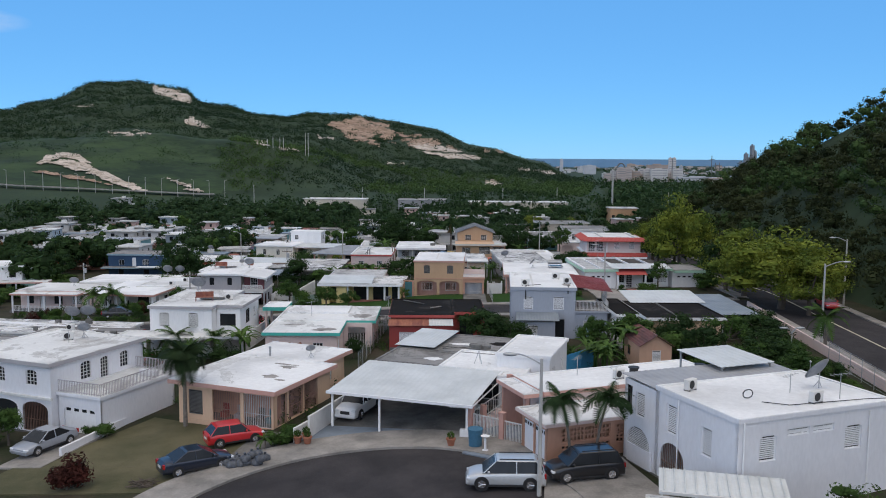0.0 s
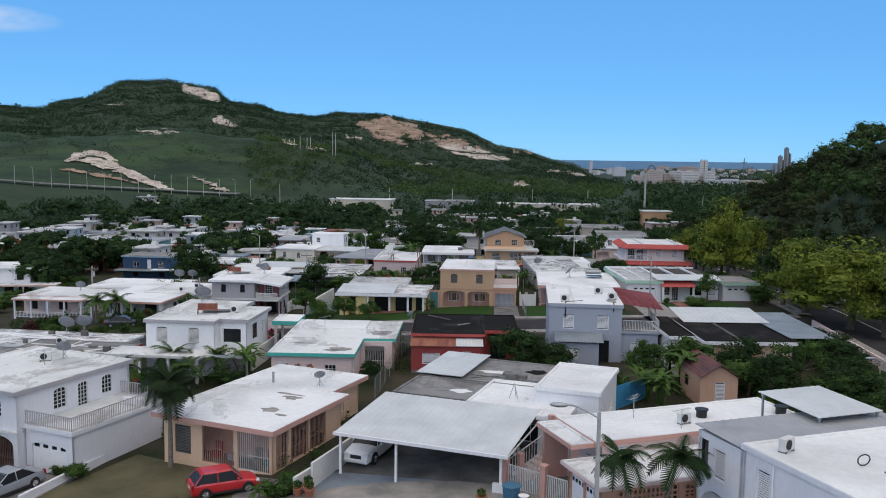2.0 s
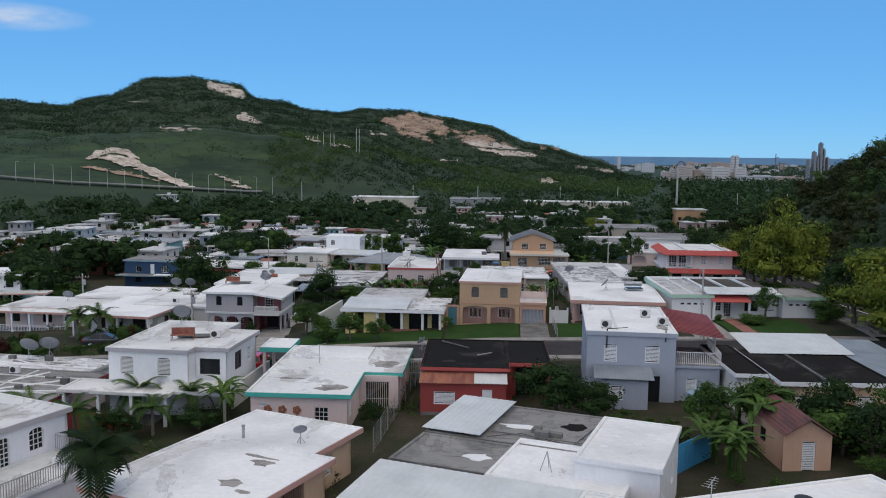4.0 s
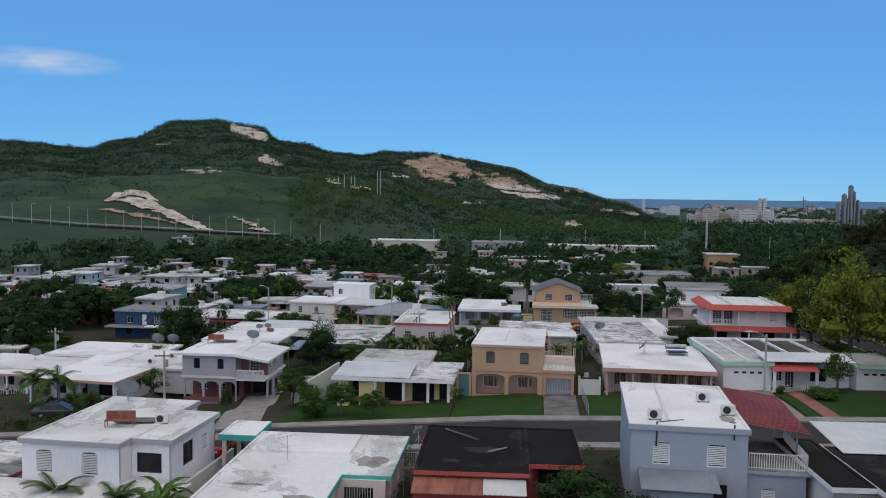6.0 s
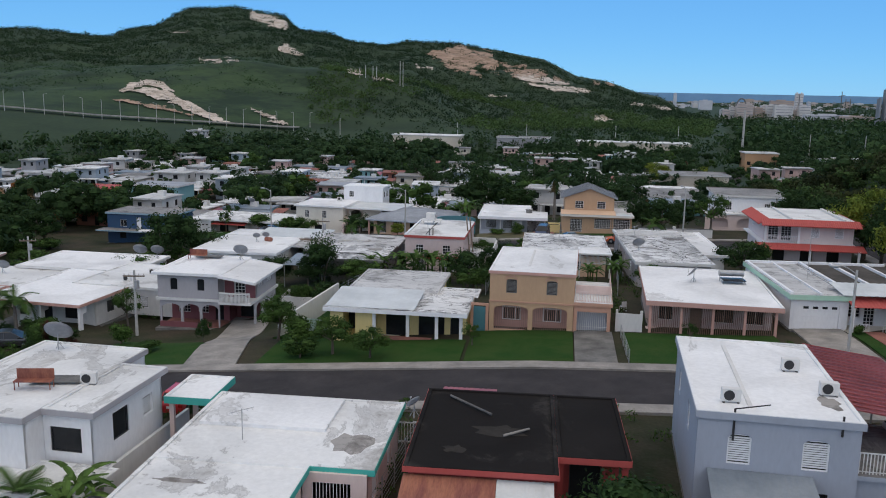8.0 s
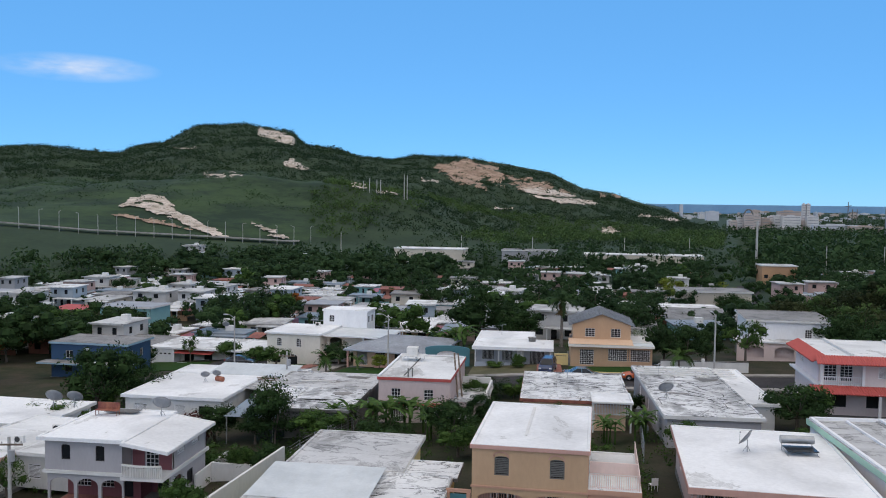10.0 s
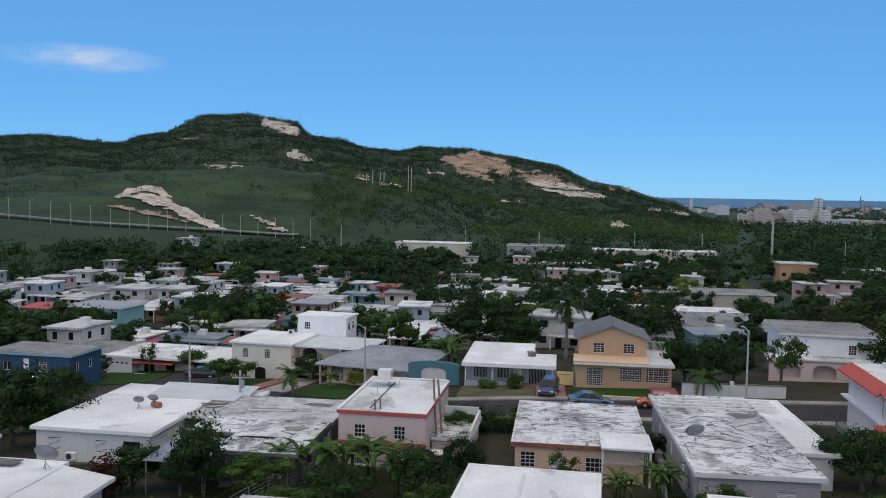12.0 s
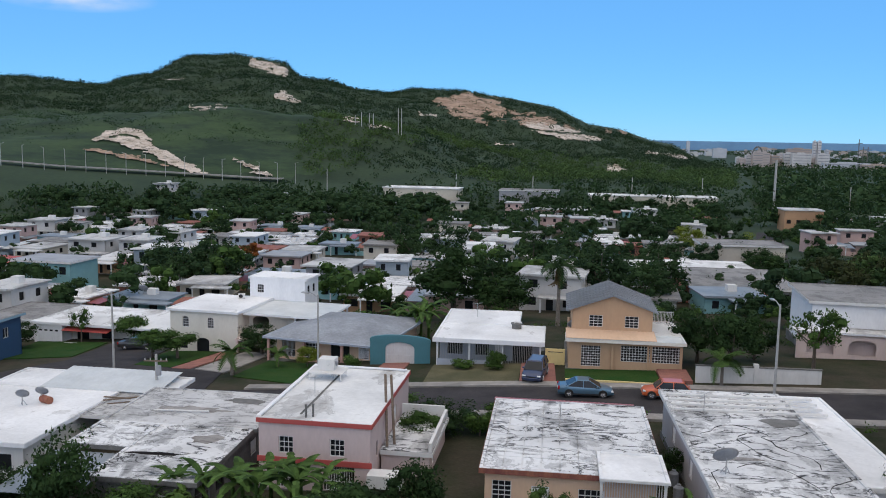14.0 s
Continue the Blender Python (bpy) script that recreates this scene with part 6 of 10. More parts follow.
slab(h, 0, 6.7, 0, 9.2, 3.0, ROOFMOSS, CONC_DARK, 0.28)
slab(h, -4.2, 6.9, 9.21, 17.0, 3.02, ROOFPATCH, CONC_DARK, 0.28)
slab(h, -4.2, -0.01, 4.7, 9.2, 3.0, ROOFMOSS, CONC_DARK, 0.28, name="side_roof")
peel(h, 2.0, 4.0, 2.93, 4.0, 0.5, 13, ROOFDARK, "tar_patch")
peel(h, 4.4, 7.0, 2.93, 2.2, 1.6, 14)
peel(h, 1.0, 12.6, 2.95, 5.0, 1.2, 15)
peel(h, 4.0, 15.0, 2.95, 3.4, 1.4, 16, CONC_DARK, "dry_puddle")
corrugated(h, -5.0, -0.05, -1.5, 4.6, 2.3, 2.5, BLUEMETAL, 0.35, "lean_to_roof")
posts(h, [(-4.8, -1.3), (-4.8, 4.4), (-0.3, -1.3)], -0.4, 2.28, STEEL, 0.09)
part("leaning_plank", tubes(((-1.6, 11.6, 3.08), (2.4, 11.9, 3.1), 0.06)), OFFWHITE, h)
h = house("house", "low house with broad white roof and clutter", -62, 146, -5.5, -2)
plinth(h, 0.2, 15, 0.2, 10)
shell(h, 0.3, 14.6, 0.4, 9.4, 0, 2.75, WHITE, right=[(2, 3.4, 0.9, 2.0, "louvre"), (5.6, 6.8, 0.9, 2.0, "dark")], front=[(3, 4.2, 0.9, 2, "louvre"), (9, 10.2, 0.9, 2, "louvre")])
slab(h, 0, 15, 0, 9.8, 3.0, ROOFWHITE, OFFWHITE, 0.28)

# ---- houses: fifth row ----
h = house("house", "white-roofed bungalow with barred blue-grey porch", -9.6, 186.4, -3.45, 0)
plinth(h, 0.2, 11, 0.2, 14)
shell(h, 0.4, 10.6, 2.2, 7.0, 0, 2.6, BLUEGREY, front=[(0.8, 2.4, 0.8, 2.1, "dark"), (3.6, 5.0, 0.8, 2.1, "dark"), (5.6, 6.5, 0.1, 2.1, "door"), (7.4, 9.4, 0.1, 2.2, "dark")])
shell(h, 0.4, 7.6, 7.02, 14.2, 0, 2.6, BLUEGREY)
posts(h, [(0.4, 0.4), (3.6, 0.4), (6.9, 0.4), (10.6, 0.4)], -0.1, 2.5, IRONW, 0.16)
for a, b in ((0.5, 3.5), (3.7, 6.8), (7.0, 10.5)):
    bars(h, "grille", (a, 0.4), (b, 0.4), 0.1, 2.5, STEEL, 0.17, "pale iron porch bars")
part("porch_wall", boxes((0.4, 6.8, 0.3, 0.36, -0.2, 0.75)), BLUEGREY, h)
slab(h, 0, 11.0, 0, 7.3, 2.95, ROOFWHITE, WHITE, 0.42)
slab(h, 0.004, 8.2, 7.31, 14.6, 2.95, ROOFWHITE, WHITE, 0.42)
part("side_gate", boxes((11.1, 11.35, 0.3, 0.6, -0.4, 2.0), (12.8, 13.0, 0.3, 0.6, -0.4, 2.0), (11.1, 13.0, 0.32, 0.58, 2.0, 2.25), (11.3, 12.8, 0.4, 0.46, -0.3, 1.9)), YELLOW, h)

h = house("house", "orange two-storey house with grey gabled roof and patterned screens", 3.4, 184.2, -2.5, 0)
plinth(h, 0, 11.1, 0, 12)
shell(h, 0.3, 10.9, 0.6, 11.5, 0, 2.7, ORANGE, front=[(1.2, 3.0, 0.3, 2.3, "pattern"), (4.9, 7.6, 0.9, 2.45, "pattern"), (7.8, 10.5, 0.9, 2.45, "pattern")])
for r in ((4.3, 4.5, 0.3, 0.5, 0, 2.7), (7.62, 7.78, 0.3, 0.5, 0, 2.7), (10.6, 10.8, 0.3, 0.5, 0, 2.7)):
    part("porch_post", boxes(r), ORANGE, h)
slab(h, 0, 11.1, -0.1, 2.6, 3.1, METALROOF, CREAM, 0.3, name="porch_roof")
corrugated(h, 0.0, 8.4, -0.15, 2.6, 3.16, 3.5, PEACH, 0.35, "porch_tiles")
shell(h, 0.6, 8.2, 2.4, 11.2, 2.9, 5.4, ORANGE, front=[(1.6, 2.9, 0.85, 2.0, "grid"), (5.0, 6.3, 0.85, 2.0, "grid")], right=[(2, 3, 0.9, 2, "louvre")])
slab(h, 8.21, 11.1, 2.61, 9.0, 3.1, ROOFWORN, CREAM, 0.3, name="terrace")
bars(h, "railing", (8.4, 8.9), (11.0, 8.9), 3.1, 4.2, IRONW)
for y in (2.4, 11.0):
    bm = bmesh.new()
    a, b, c = [bm.verts.new((x, y, z)) for x, z in ((0.6, 5.4), (8.2, 5.4), (4.4, 6.75))]
    e, f, k = [bm.verts.new((x, y + 0.16, z)) for x, z in ((0.6, 5.4), (8.2, 5.4), (4.4, 6.75))]
    bm.faces.new((a, b, c)), bm.faces.new((f, e, k)), bm.faces.new((a, c, k, e)), bm.faces.new((c, b, f, k))
    part("gable", bm, ORANGE, h)
bm = bmesh.new()
v = [bm.verts.new(p) for p in ((0.0, 2.0, 5.25), (4.4, 2.0, 6.85), (8.8, 2.0, 5.25), (8.8, 11.6, 5.25), (4.4, 11.6, 6.85), (0.0, 11.6, 5.25))]
bm.faces.new((v[0], v[1], v[4], v[5])), bm.faces.new((v[1], v[2], v[3], v[4]))
bmesh.ops.solidify(bm, geom=bm.faces[:], thickness=-0.16)
part("roof", bm, SLATE, h, "pale grey gabled roof")
part("roof_rib", tubes(*[((0.0, 2.6 + k * 1.1, 5.42), (4.4, 2.6 + k * 1.1, 7.03), 0.03) for k in range(8)], *[((8.8, 2.6 + k * 1.1, 5.42), (4.4, 2.6 + k * 1.1, 7.03), 0.03) for k in range(8)]), SLATE, h)
part("garden_wall", boxes((0.0, 8.4, -4.2, -4.0, -0.4, 0.3)), YELLOW, h)

h = house("house", "bungalow with low hipped grey roof and peach walls", -28.6, 190.6, -5.0, -10)
plinth(h, 0.3, 14, 0.3, 15, 2.0)
shell(h, 0.8, 12.6, 1.6, 14.0, 0, 2.7, PEACH, front=[(0.6, 2.2, 0.3, 2.3, "bars"), (3.4, 5.0, 0.1, 2.3, "grid"), (6.4, 8.6, 0.8, 2.2, "dark"), (9.6, 10.8, 0.8, 2.2, "louvre")])
bm = bmesh.new()
lo = [bm.verts.new(p) for p in ((0, 0, 2.7), (13.4, 0, 2.7), (13.4, 15, 2.7), (0, 15, 2.7))]
hi = [bm.verts.new(p) for p in ((4.6, 6.4, 3.75), (8.8, 6.4, 3.75), (8.8, 9.2, 3.75), (4.6, 9.2, 3.75))]
bm.faces.new(hi)
for i in range(4):
    j = (i + 1) % 4
    bm.faces.new((lo[i], lo[j], hi[j], hi[i]))
part("roof", bm, mat("grey_felt_roof", (0.30, 0.32, 0.35), (0.20, 0.21, 0.23), 0.8, 0.3, 4, 0.2), h, "low hipped grey roof")
part("fascia", boxes((-0.05, 13.45, -0.05, 0.1, 2.5, 2.72), (-0.05, 13.45, 14.9, 15.05, 2.5, 2.72), (-0.05, 0.1, 0.1, 14.9, 2.5, 2.72), (13.3, 13.45, 0.1, 14.9, 2.5, 2.72)), BLUEGREY, h)
posts(h, [(0.4, 0.5), (4.6, 0.5), (9.0, 0.5), (13, 0.5)], -0.3, 2.5, SALMON, 0.25)
part("porch_wall", boxes((4.6, 13.0, 0.4, 0.55, -0.3, 0.6)), SALMON, h)
g = thing("gateway", "dull teal garden wall with a white arched gate", "gate", pose(-16.3, 188.0, -3.9, 0, 0, 0))
wall(g, (0, 0), (6.2, 0), -0.5, 2.6, TEALDARK, [(1.6, 4.6, 0.55, 2.8, "bars", 0.6)], t=0.3)
arcs = [(3.1 - 3.13 * math.cos(math.pi * k / 12), 2.58 + 0.45 * math.sin(math.pi * k / 12)) for k in range(13)]
part("curved_top", loft_panel(arcs, 2.3, -0.03, 0.33), TEALDARK, g)
part("gate_sheet", boxes((1.62, 4.58, 0.12, 0.16, 0.05, 2.2)), OFFWHITE, g)

h = house("house", "cream two-storey house with arched windows and wide roof", -43.2, 198.4, -7.0, -5)
plinth(h, 0, 14, 0, 13, 2.0)
shell(h, 0.3, 9.0, 0.3, 9.6, 0, 5.3, CREAM, front=[(1.6, 2.4, 3.4, 4.7, "sash", 0.3), (4.8, 5.6, 3.4, 4.7, "sash", 0.3), (0.8, 2.2, 0.8, 2.1, "dark"), (3.4, 5.0, 0.1, 2.2, "dark", 0.4)])
shell(h, 9.02, 15.0, 3.2, 9.6, 0, 5.0, CREAM, front=[(0.5, 2.6, 3.1, 4.7, "open", 0.6), (0.5, 3.2, 0.05, 2.2, "garage"), (4.0, 5.4, 0.1, 2.3, "dark")])
slab(h, 0, 9.2, 0, 9.9, 5.6, ROOFWHITE, WHITE, 0.25)
slab(h, 9.21, 19.5, 1.2, 9.9, 5.3, METALROOF, WHITE, 0.2)
posts(h, [(15.6, 1.6), (19.2, 1.6), (19.2, 9.6)], -0.3, 5.1, WHITE, 0.18)
shell(h, 6.0, 13.5, 9.92, 14.5, 0, 7.9, WHITE, front=[(1.0, 1.9, 6.1, 7.2, "sash", 0.2)], right=[(0.8, 1.6, 6.1, 7.2, "dark", 0.2), (2.6, 3.4, 6.1, 7.2, "dark", 0.2)])
slab(h, 5.8, 13.7, 9.9, 14.7, 8.15, ROOFWHITE, WHITE, 0.25)
part("porch_gable", boxes((9.0, 12.6, -0.6, 3.2, 2.4, 2.6), (9.1, 9.4, -0.5, -0.2, -0.3, 2.4), (12.2, 12.5, -0.5, -0.2, -0.3, 2.4)), PALEPINK, h)

h = house("house", "long low house with white garage and red awning", -69.0, 208, -9.2, -4)
plinth(h, 0, 27, 0, 12, 2.4)
shell(h, 2.4, 6.6, 0.2, 8.0, 0, 2.8, WHITE, front=[(0.5, 3.7, 0.05, 2.2, "garage")])
shell(h, 6.62, 19.5, 2.2, 11.0, 0, 2.8, CREAM, front=[(0.8, 2.6, 0.1, 2.2, "dark"), (4.5, 6.0, 0.8, 2.1, "dark"), (9.0, 11.6, 0.1, 2.4, "garage")])
shell(h, 19.52, 26.5, 2.2, 11.0, 0, 2.8, TERRA, front=[(0.3, 1.3, 0.05, 2.6, "open"), (2.4, 4.2, 0.9, 2.1, "dark")])
slab(h, 2.0, 27, 0, 11.4, 3.1, ROOFWORN, WHITE, 0.3)
corrugated(h, 6.8, 13.6, -0.4, 2.1, 2.2, 2.6, BRIGHTRED, 0.35, "awning")
slab(h, -7.0, 1.98, 1.5, 12, 3.0, ROOFGREY, OFFWHITE, 0.3)
shell(h, -6.8, 1.9, 1.8, 11.8, 0, 2.7, OFFWHITE, front=[(1, 2.2, 0.9, 2, "louvre"), (5, 6.4, 0.9, 2, "louvre")])
bars(h, "balustrade", (8.0, -1.4), (13.0, -1.4), -0.2, 0.9, WHITE, 0.2)

h = house("house", "navy blue two-storey house with pale windows and door", -75, 191.6, -8.4, -2)
plinth(h, 0, 13, 0, 8, 2.2)
shell(h, 0.2, 12.6, 0.3, 7.6, 0, 5.2, NAVY, front=[(2.4, 3.6, 3.0, 4.2, "glass"), (5.4, 6.3, 2.7, 4.7, "door"), (7.8, 9.2, 3.0, 4.3, "grid"), (2.2, 3.4, 0.9, 2.0, "dark"), (8.0, 9.2, 0.9, 2.0, "dark")], right=[(1, 2, 3.0, 4.2, "glass"), (4, 5, 3.0, 4.2, "glass")])
slab(h, 0, 13, 0, 8, 5.5, ROOFGREY, SKYBLUE, 0.3)
slab(h, -0.6, 13.4, -2.2, 0.25, 2.7, ROOFGREY, SKYBLUE, 0.22, name="porch_roof")
slab(h, 8.0, 15.2, -3.6, -2.21, 3.1, ROOFWHITE, WHITE, 0.2, name="canopy")

h = house("house", "white two-storey house with pink arched ground floor and dark roof", 28.6, 195.8, -2.5, -4)
plinth(h, 0, 12, -2, 12)
shell(h, 0.2, 11.2, 0.2, 11.0, 0, 5.3, WHITE, front=[(1.6, 2.5, 3.1, 4.4, "sash", 0.2), (7.6, 8.5, 3.1, 4.3, "sash")])
slab(h, -0.2, 11.6, -0.2, 11.4, 5.6, ROOFGREY, OFFWHITE, 0.3)
wall(h, (-1.6, -2.2), (11.6, -2.2), -0.4, 2.6, PALEPINK, [(1.0, 3.6, 0.9, 2.5, "open", 0.6), (5.0, 7.6, 0.9, 2.5, "open", 0.6), (9.0, 11.6, 0.4, 2.5, "bars", 0.6)])
slab(h, -1.8, 11.8, -2.4, 0.15, 2.85, ROOFWORN, WHITE, 0.22, name="porch_roof")
part("porch_back", boxes((-1.4, 11.4, -1.2, -1.1, -0.3, 2.55)), PALEPINK, h)

w = thing("garden_wall", "long weathered white garden wall", "wall", pose(14.9, 180.8, -2.2, 0, 0, 2))
part("wall_body", boxes((0, 10.8, 0, 0.2, -0.4, 1.6)), OFFWHITE, w)
part("coping", boxes((-0.05, 10.85, -0.05, 0.25, 1.6, 1.7)), CONC_DARK, w)
part("pier", boxes((5.0, 5.4, -0.1, 0.3, -0.4, 1.95)), OFFWHITE, w)
w = thing("garden_wall", "low white rendered wall beside a driveway", "wall", pose(-26.2, 58.2, -1.9, 0, 0, 75))
part("wall_body", boxes((0, 11.6, -0.1, 0.1, -0.4, 0.75)), LAV, w)
w = thing("garden_wall", "white boundary wall beside a sloping drive", "wall", pose(-9.9, 58.0, -0.7, 0, 0, 68))
part("wall_body", boxes((0, 7.6, -0.09, 0.09, -0.3, 1.15)), OFFWHITE, w)
w = thing("garden_wall", "weathered concrete wall along a side yard", "wall", pose(-21.6, 121.5, -2.3, 0, 0, 84))
part("wall_body", boxes((0, 15, -0.1, 0.1, -0.4, 1.7)), OFFWHITE, w)
w = thing("garden_wall", "long concrete wall beside the main road", "wall", pose(33.4, 38, 0.9, 0, 0, 86.1))
part("wall_body", boxes((0, 66, -0.1, 0.1, -0.6, 1.0)), PALEPINK, w)


# ---- plants ----
def leafmat(name, a, b, rand=0.22, scale=0.35):
    m = mat(name, a, b, 0.75, scale, 6, 0.0, rand=rand, island=True, spec=0.1)
    nt = m.node_tree
    p = nt.nodes["Principled BSDF"]
    out = nt.nodes["Material Output"]
    tr = nt.nodes.new("ShaderNodeBsdfTranslucent")
    mx = nt.nodes.new("ShaderNodeMixShader")
    mx.inputs["Fac"].default_value = 0.22
    nt.links.new(p.inputs["Base Color"].links[0].from_socket, tr.inputs["Color"])
    nt.links.new(p.outputs["BSDF"], mx.inputs[1])
    nt.links.new(tr.outputs["BSDF"], mx.inputs[2])
    nt.links.new(mx.outputs["Shader"], out.inputs["Surface"])
    return m


LEAF = leafmat("dark_foliage", (0.036, 0.070, 0.021), (0.017, 0.036, 0.013), 0.35)
LEAFMID = leafmat("green_foliage", (0.072, 0.128, 0.030), (0.032, 0.066, 0.018), 0.35)
LEAFYEL = leafmat("yellow_green_foliage", (0.200, 0.230, 0.034), (0.070, 0.110, 0.022), 0.35)
LEAFBAN = leafmat("banana_foliage", (0.085, 0.145, 0.036), (0.040, 0.080, 0.021), 0.35)
LEAFRED = leafmat("dark_red_foliage", (0.070, 0.020, 0.016), (0.040, 0.018, 0.014))
LEAFORANGE = leafmat("orange_blossom_foliage", (0.30, 0.090, 0.022), (0.06, 0.055, 0.02))
LEAFFAR = leafmat("distant_foliage", (0.038, 0.072, 0.025), (0.019, 0.040, 0.017), 0.3, 0.09)
LEAFMTN = leafmat("mountain_foliage", (0.034, 0.058, 0.026), (0.020, 0.040, 0.020), 0.16, 0.018)
LEAFHILL = leafmat("hill_foliage", (0.078, 0.128, 0.038), (0.034, 0.064, 0.023), 0.3, 0.035)
HILLLEAF = leafmat("slope_foliage", (0.040, 0.076, 0.031), (0.023, 0.047, 0.021), 0.15, 0.02)
HILLWOOD = leafmat("hillside_foliage", (0.048, 0.058, 0.022), (0.020, 0.030, 0.013), 0.4, 0.05)
LEAFPALM = leafmat("dark_palm_foliage", (0.024, 0.044, 0.016), (0.014, 0.026, 0.011), 0.15)
STRAW = leafmat("dry_frond", (0.20, 0.14, 0.065), (0.13, 0.09, 0.045))
BARK = mat("bark", (0.13, 0.105, 0.085), (0.075, 0.062, 0.052), 0.9, 2, 14, 0.5, stretch=(1, 1, 0.4))
PALMBARK = mat("palm_bark", (0.24, 0.21, 0.18), (0.14, 0.12, 0.105), 0.9, 3, 14, 0.5, stretch=(1, 1, 5))


def quads_mesh(name, Q, material):
    """One mesh from an array of quads, n x 4 x 3."""
    n = len(Q)
    me = bpy.data.meshes.new(name)
    me.vertices.add(n * 4)
    me.vertices.foreach_set("co", Q.reshape(-1).astype(np.float32))
    me.loops.add(n * 4)
    me.loops.foreach_set("vertex_index", np.arange(n * 4, dtype=np.int32))
    me.polygons.add(n)
    me.polygons.foreach_set("loop_start", np.arange(0, n * 4, 4, dtype=np.int32))
    me.update(calc_edges=True)
    me.materials.append(material)
    return me


def leaves(rng, centre, radius, count, size):
    """Leaf quads scattered mostly near the surface of ellipsoid lobes, lying roughly along it."""
    d = rng.normal(size=(count, 3))
    d /= np.linalg.norm(d, axis=1, keepdims=True)
    r = 1 - 0.42 * rng.random(count) ** 1.7 + 0.07 * rng.normal(size=count)
    c = np.asarray(centre) + d * r[:, None] * np.asarray(radius)
    nrm = d + 0.42 * rng.normal(size=(count, 3))
    nrm /= np.linalg.norm(nrm, axis=1, keepdims=True)
    u = np.cross(nrm, rng.normal(size=(count, 3)))
    u /= np.linalg.norm(u, axis=1, keepdims=True)
    v = np.cross(nrm, u)
    s = size * (0.6 + 0.8 * rng.random(count))[:, None]
    u, v = u * s, v * s * 0.55
    return np.stack([c - u, c - v * 0.9 + u * 0.05, c + u, c + v * 0.9 + u * 0.05], axis=1)


def core(rng, centre, radius, k=0.54):
    """The dense inner mass of a lobe: a rough rounded block of twigs and leaves."""
    g = np.array((-1.0, 0.0, 1.0))
    out = []
    for ax in range(3):
        for sgn in (-1.0, 1.0):
            for i in range(2):
                for j in range(2):
                    q = np.empty((4, 3))
                    for n, (a, b) in enumerate(((i, j), (i + 1, j), (i + 1, j + 1), (i, j + 1))):
                        q[n, ax], q[n, (ax + 1) % 3], q[n, (ax + 2) % 3] = sgn, g[a], g[b]
                    out.append(q)
    Q = np.array(out)
    Q /= np.linalg.norm(Q, axis=2, keepdims=True)
    Q *= k * (1 + 0.16 * rng.normal(size=(24, 1, 1)))
    return np.asarray(centre) + Q * np.asarray(radius)


def lobes(rng, k, spread, flat, base, lo=0.30, hi=0.5):
    out = []
    for i in range(k):
        a = rng.random() * 2 * math.pi
        r = spread * math.sqrt(rng.random())
        z = base + rng.random() * (1 - base) * (1 - 0.5 * r / spread)
        s = lo + (hi - lo) * rng.random()
        out.append(((r * math.cos(a), r * math.sin(a), z), (s, s, s * flat)))
    return out


def tree_model(name, label, seed, k, count, size, material, spread=0.37, flat=0.75, base=0.45, lo=0.10, hi=0.21, trunk=0.035):
    """A tree one metre high and about one metre wide, to be copied at its real size."""
    rng = np.random.default_rng(seed)
    t = thing(name, label, name, pose(0, 0, -900))
    L = lobes(rng, k, spread, flat, base, lo, hi)
    bm = bmesh.new()
    top = Vector((0.02 * rng.normal(), 0.02 * rng.normal(), base * 0.8))
    tube(bm, (0, 0, -0.04), top, trunk, trunk * 0.65, 8)
    for c, r in L[: min(9, k)]:
        m = top.lerp(Vector(c), 0.55) + Vector((0, 0, -0.03))
        tube(bm, top, m, trunk * 0.5, trunk * 0.28, 6)
        tube(bm, m, c, trunk * 0.28, trunk * 0.1, 5)
    part("trunk", bm, BARK, t)
    per = count // k
    Q = np.concatenate([leaves(rng, c, r, per, size) for c, r in L] + [core(rng, c, r) for c, r in L[::2]])
    me = quads_mesh("crown", Q, material)
    ob = new("crown", me)
    ob.parent = t
    return t


def put(model, x, y, h, w=None, turn=None, label=""):
    w = w or h
    turn = random.random() * 360 if turn is None else turn
    ob = copy_thing(model, pose(x, y, terrain(x, y), 0, 0, turn) @ Matrix.Diagonal((w, w, h, 1)))
    if label:
        ob["label"] = label
    return ob


T_DARK = [tree_model("tree", "dark green broad-leaved tree", 10 + i, 38, 3500, 0.022, LEAF, base=0.34) for i in range(3)]
T_MID = [tree_model("tree", "leafy green garden tree", 20 + i, 32, 3200, 0.022, LEAFMID, spread=0.37) for i in range(3)]
T_YEL = [tree_model("tree", "spreading tree with yellow-green leaf sprays", 30 + i, 30, 5200, 0.020, LEAFYEL, spread=0.40, flat=0.55, base=0.32, lo=0.13, hi=0.22) for i in range(2)]
T_BUSH = [tree_model("shrub", "rounded green garden shrub", 40 + i, 14, 1300, 0.046, LEAFMID, spread=0.3, base=0.3, lo=0.24, hi=0.34) for i in range(2)]
T_FAR = [tree_model("tree", "dark tree among distant houses", 50 + i, 26, 1600, 0.028, LEAFFAR, spread=0.37, base=0.30, lo=0.10, hi=0.20) for i in range(4)]
T_SPARSE = [tree_model("tree", "sparse tree with open crown", 60 + i, 16, 1100, 0.026, LEAFMID, spread=0.38, lo=0.10, hi=0.18) for i in range(2)]
T_RED = tree_model("shrub", "dark red leafed shrub", 70, 12, 1500, 0.05, LEAFRED, spread=0.3, base=0.3, lo=0.24, hi=0.34)
T_ORANGE = tree_model("tree", "tree with orange blossom", 71, 14, 900, 0.05, LEAFORANGE, flat=0.5)
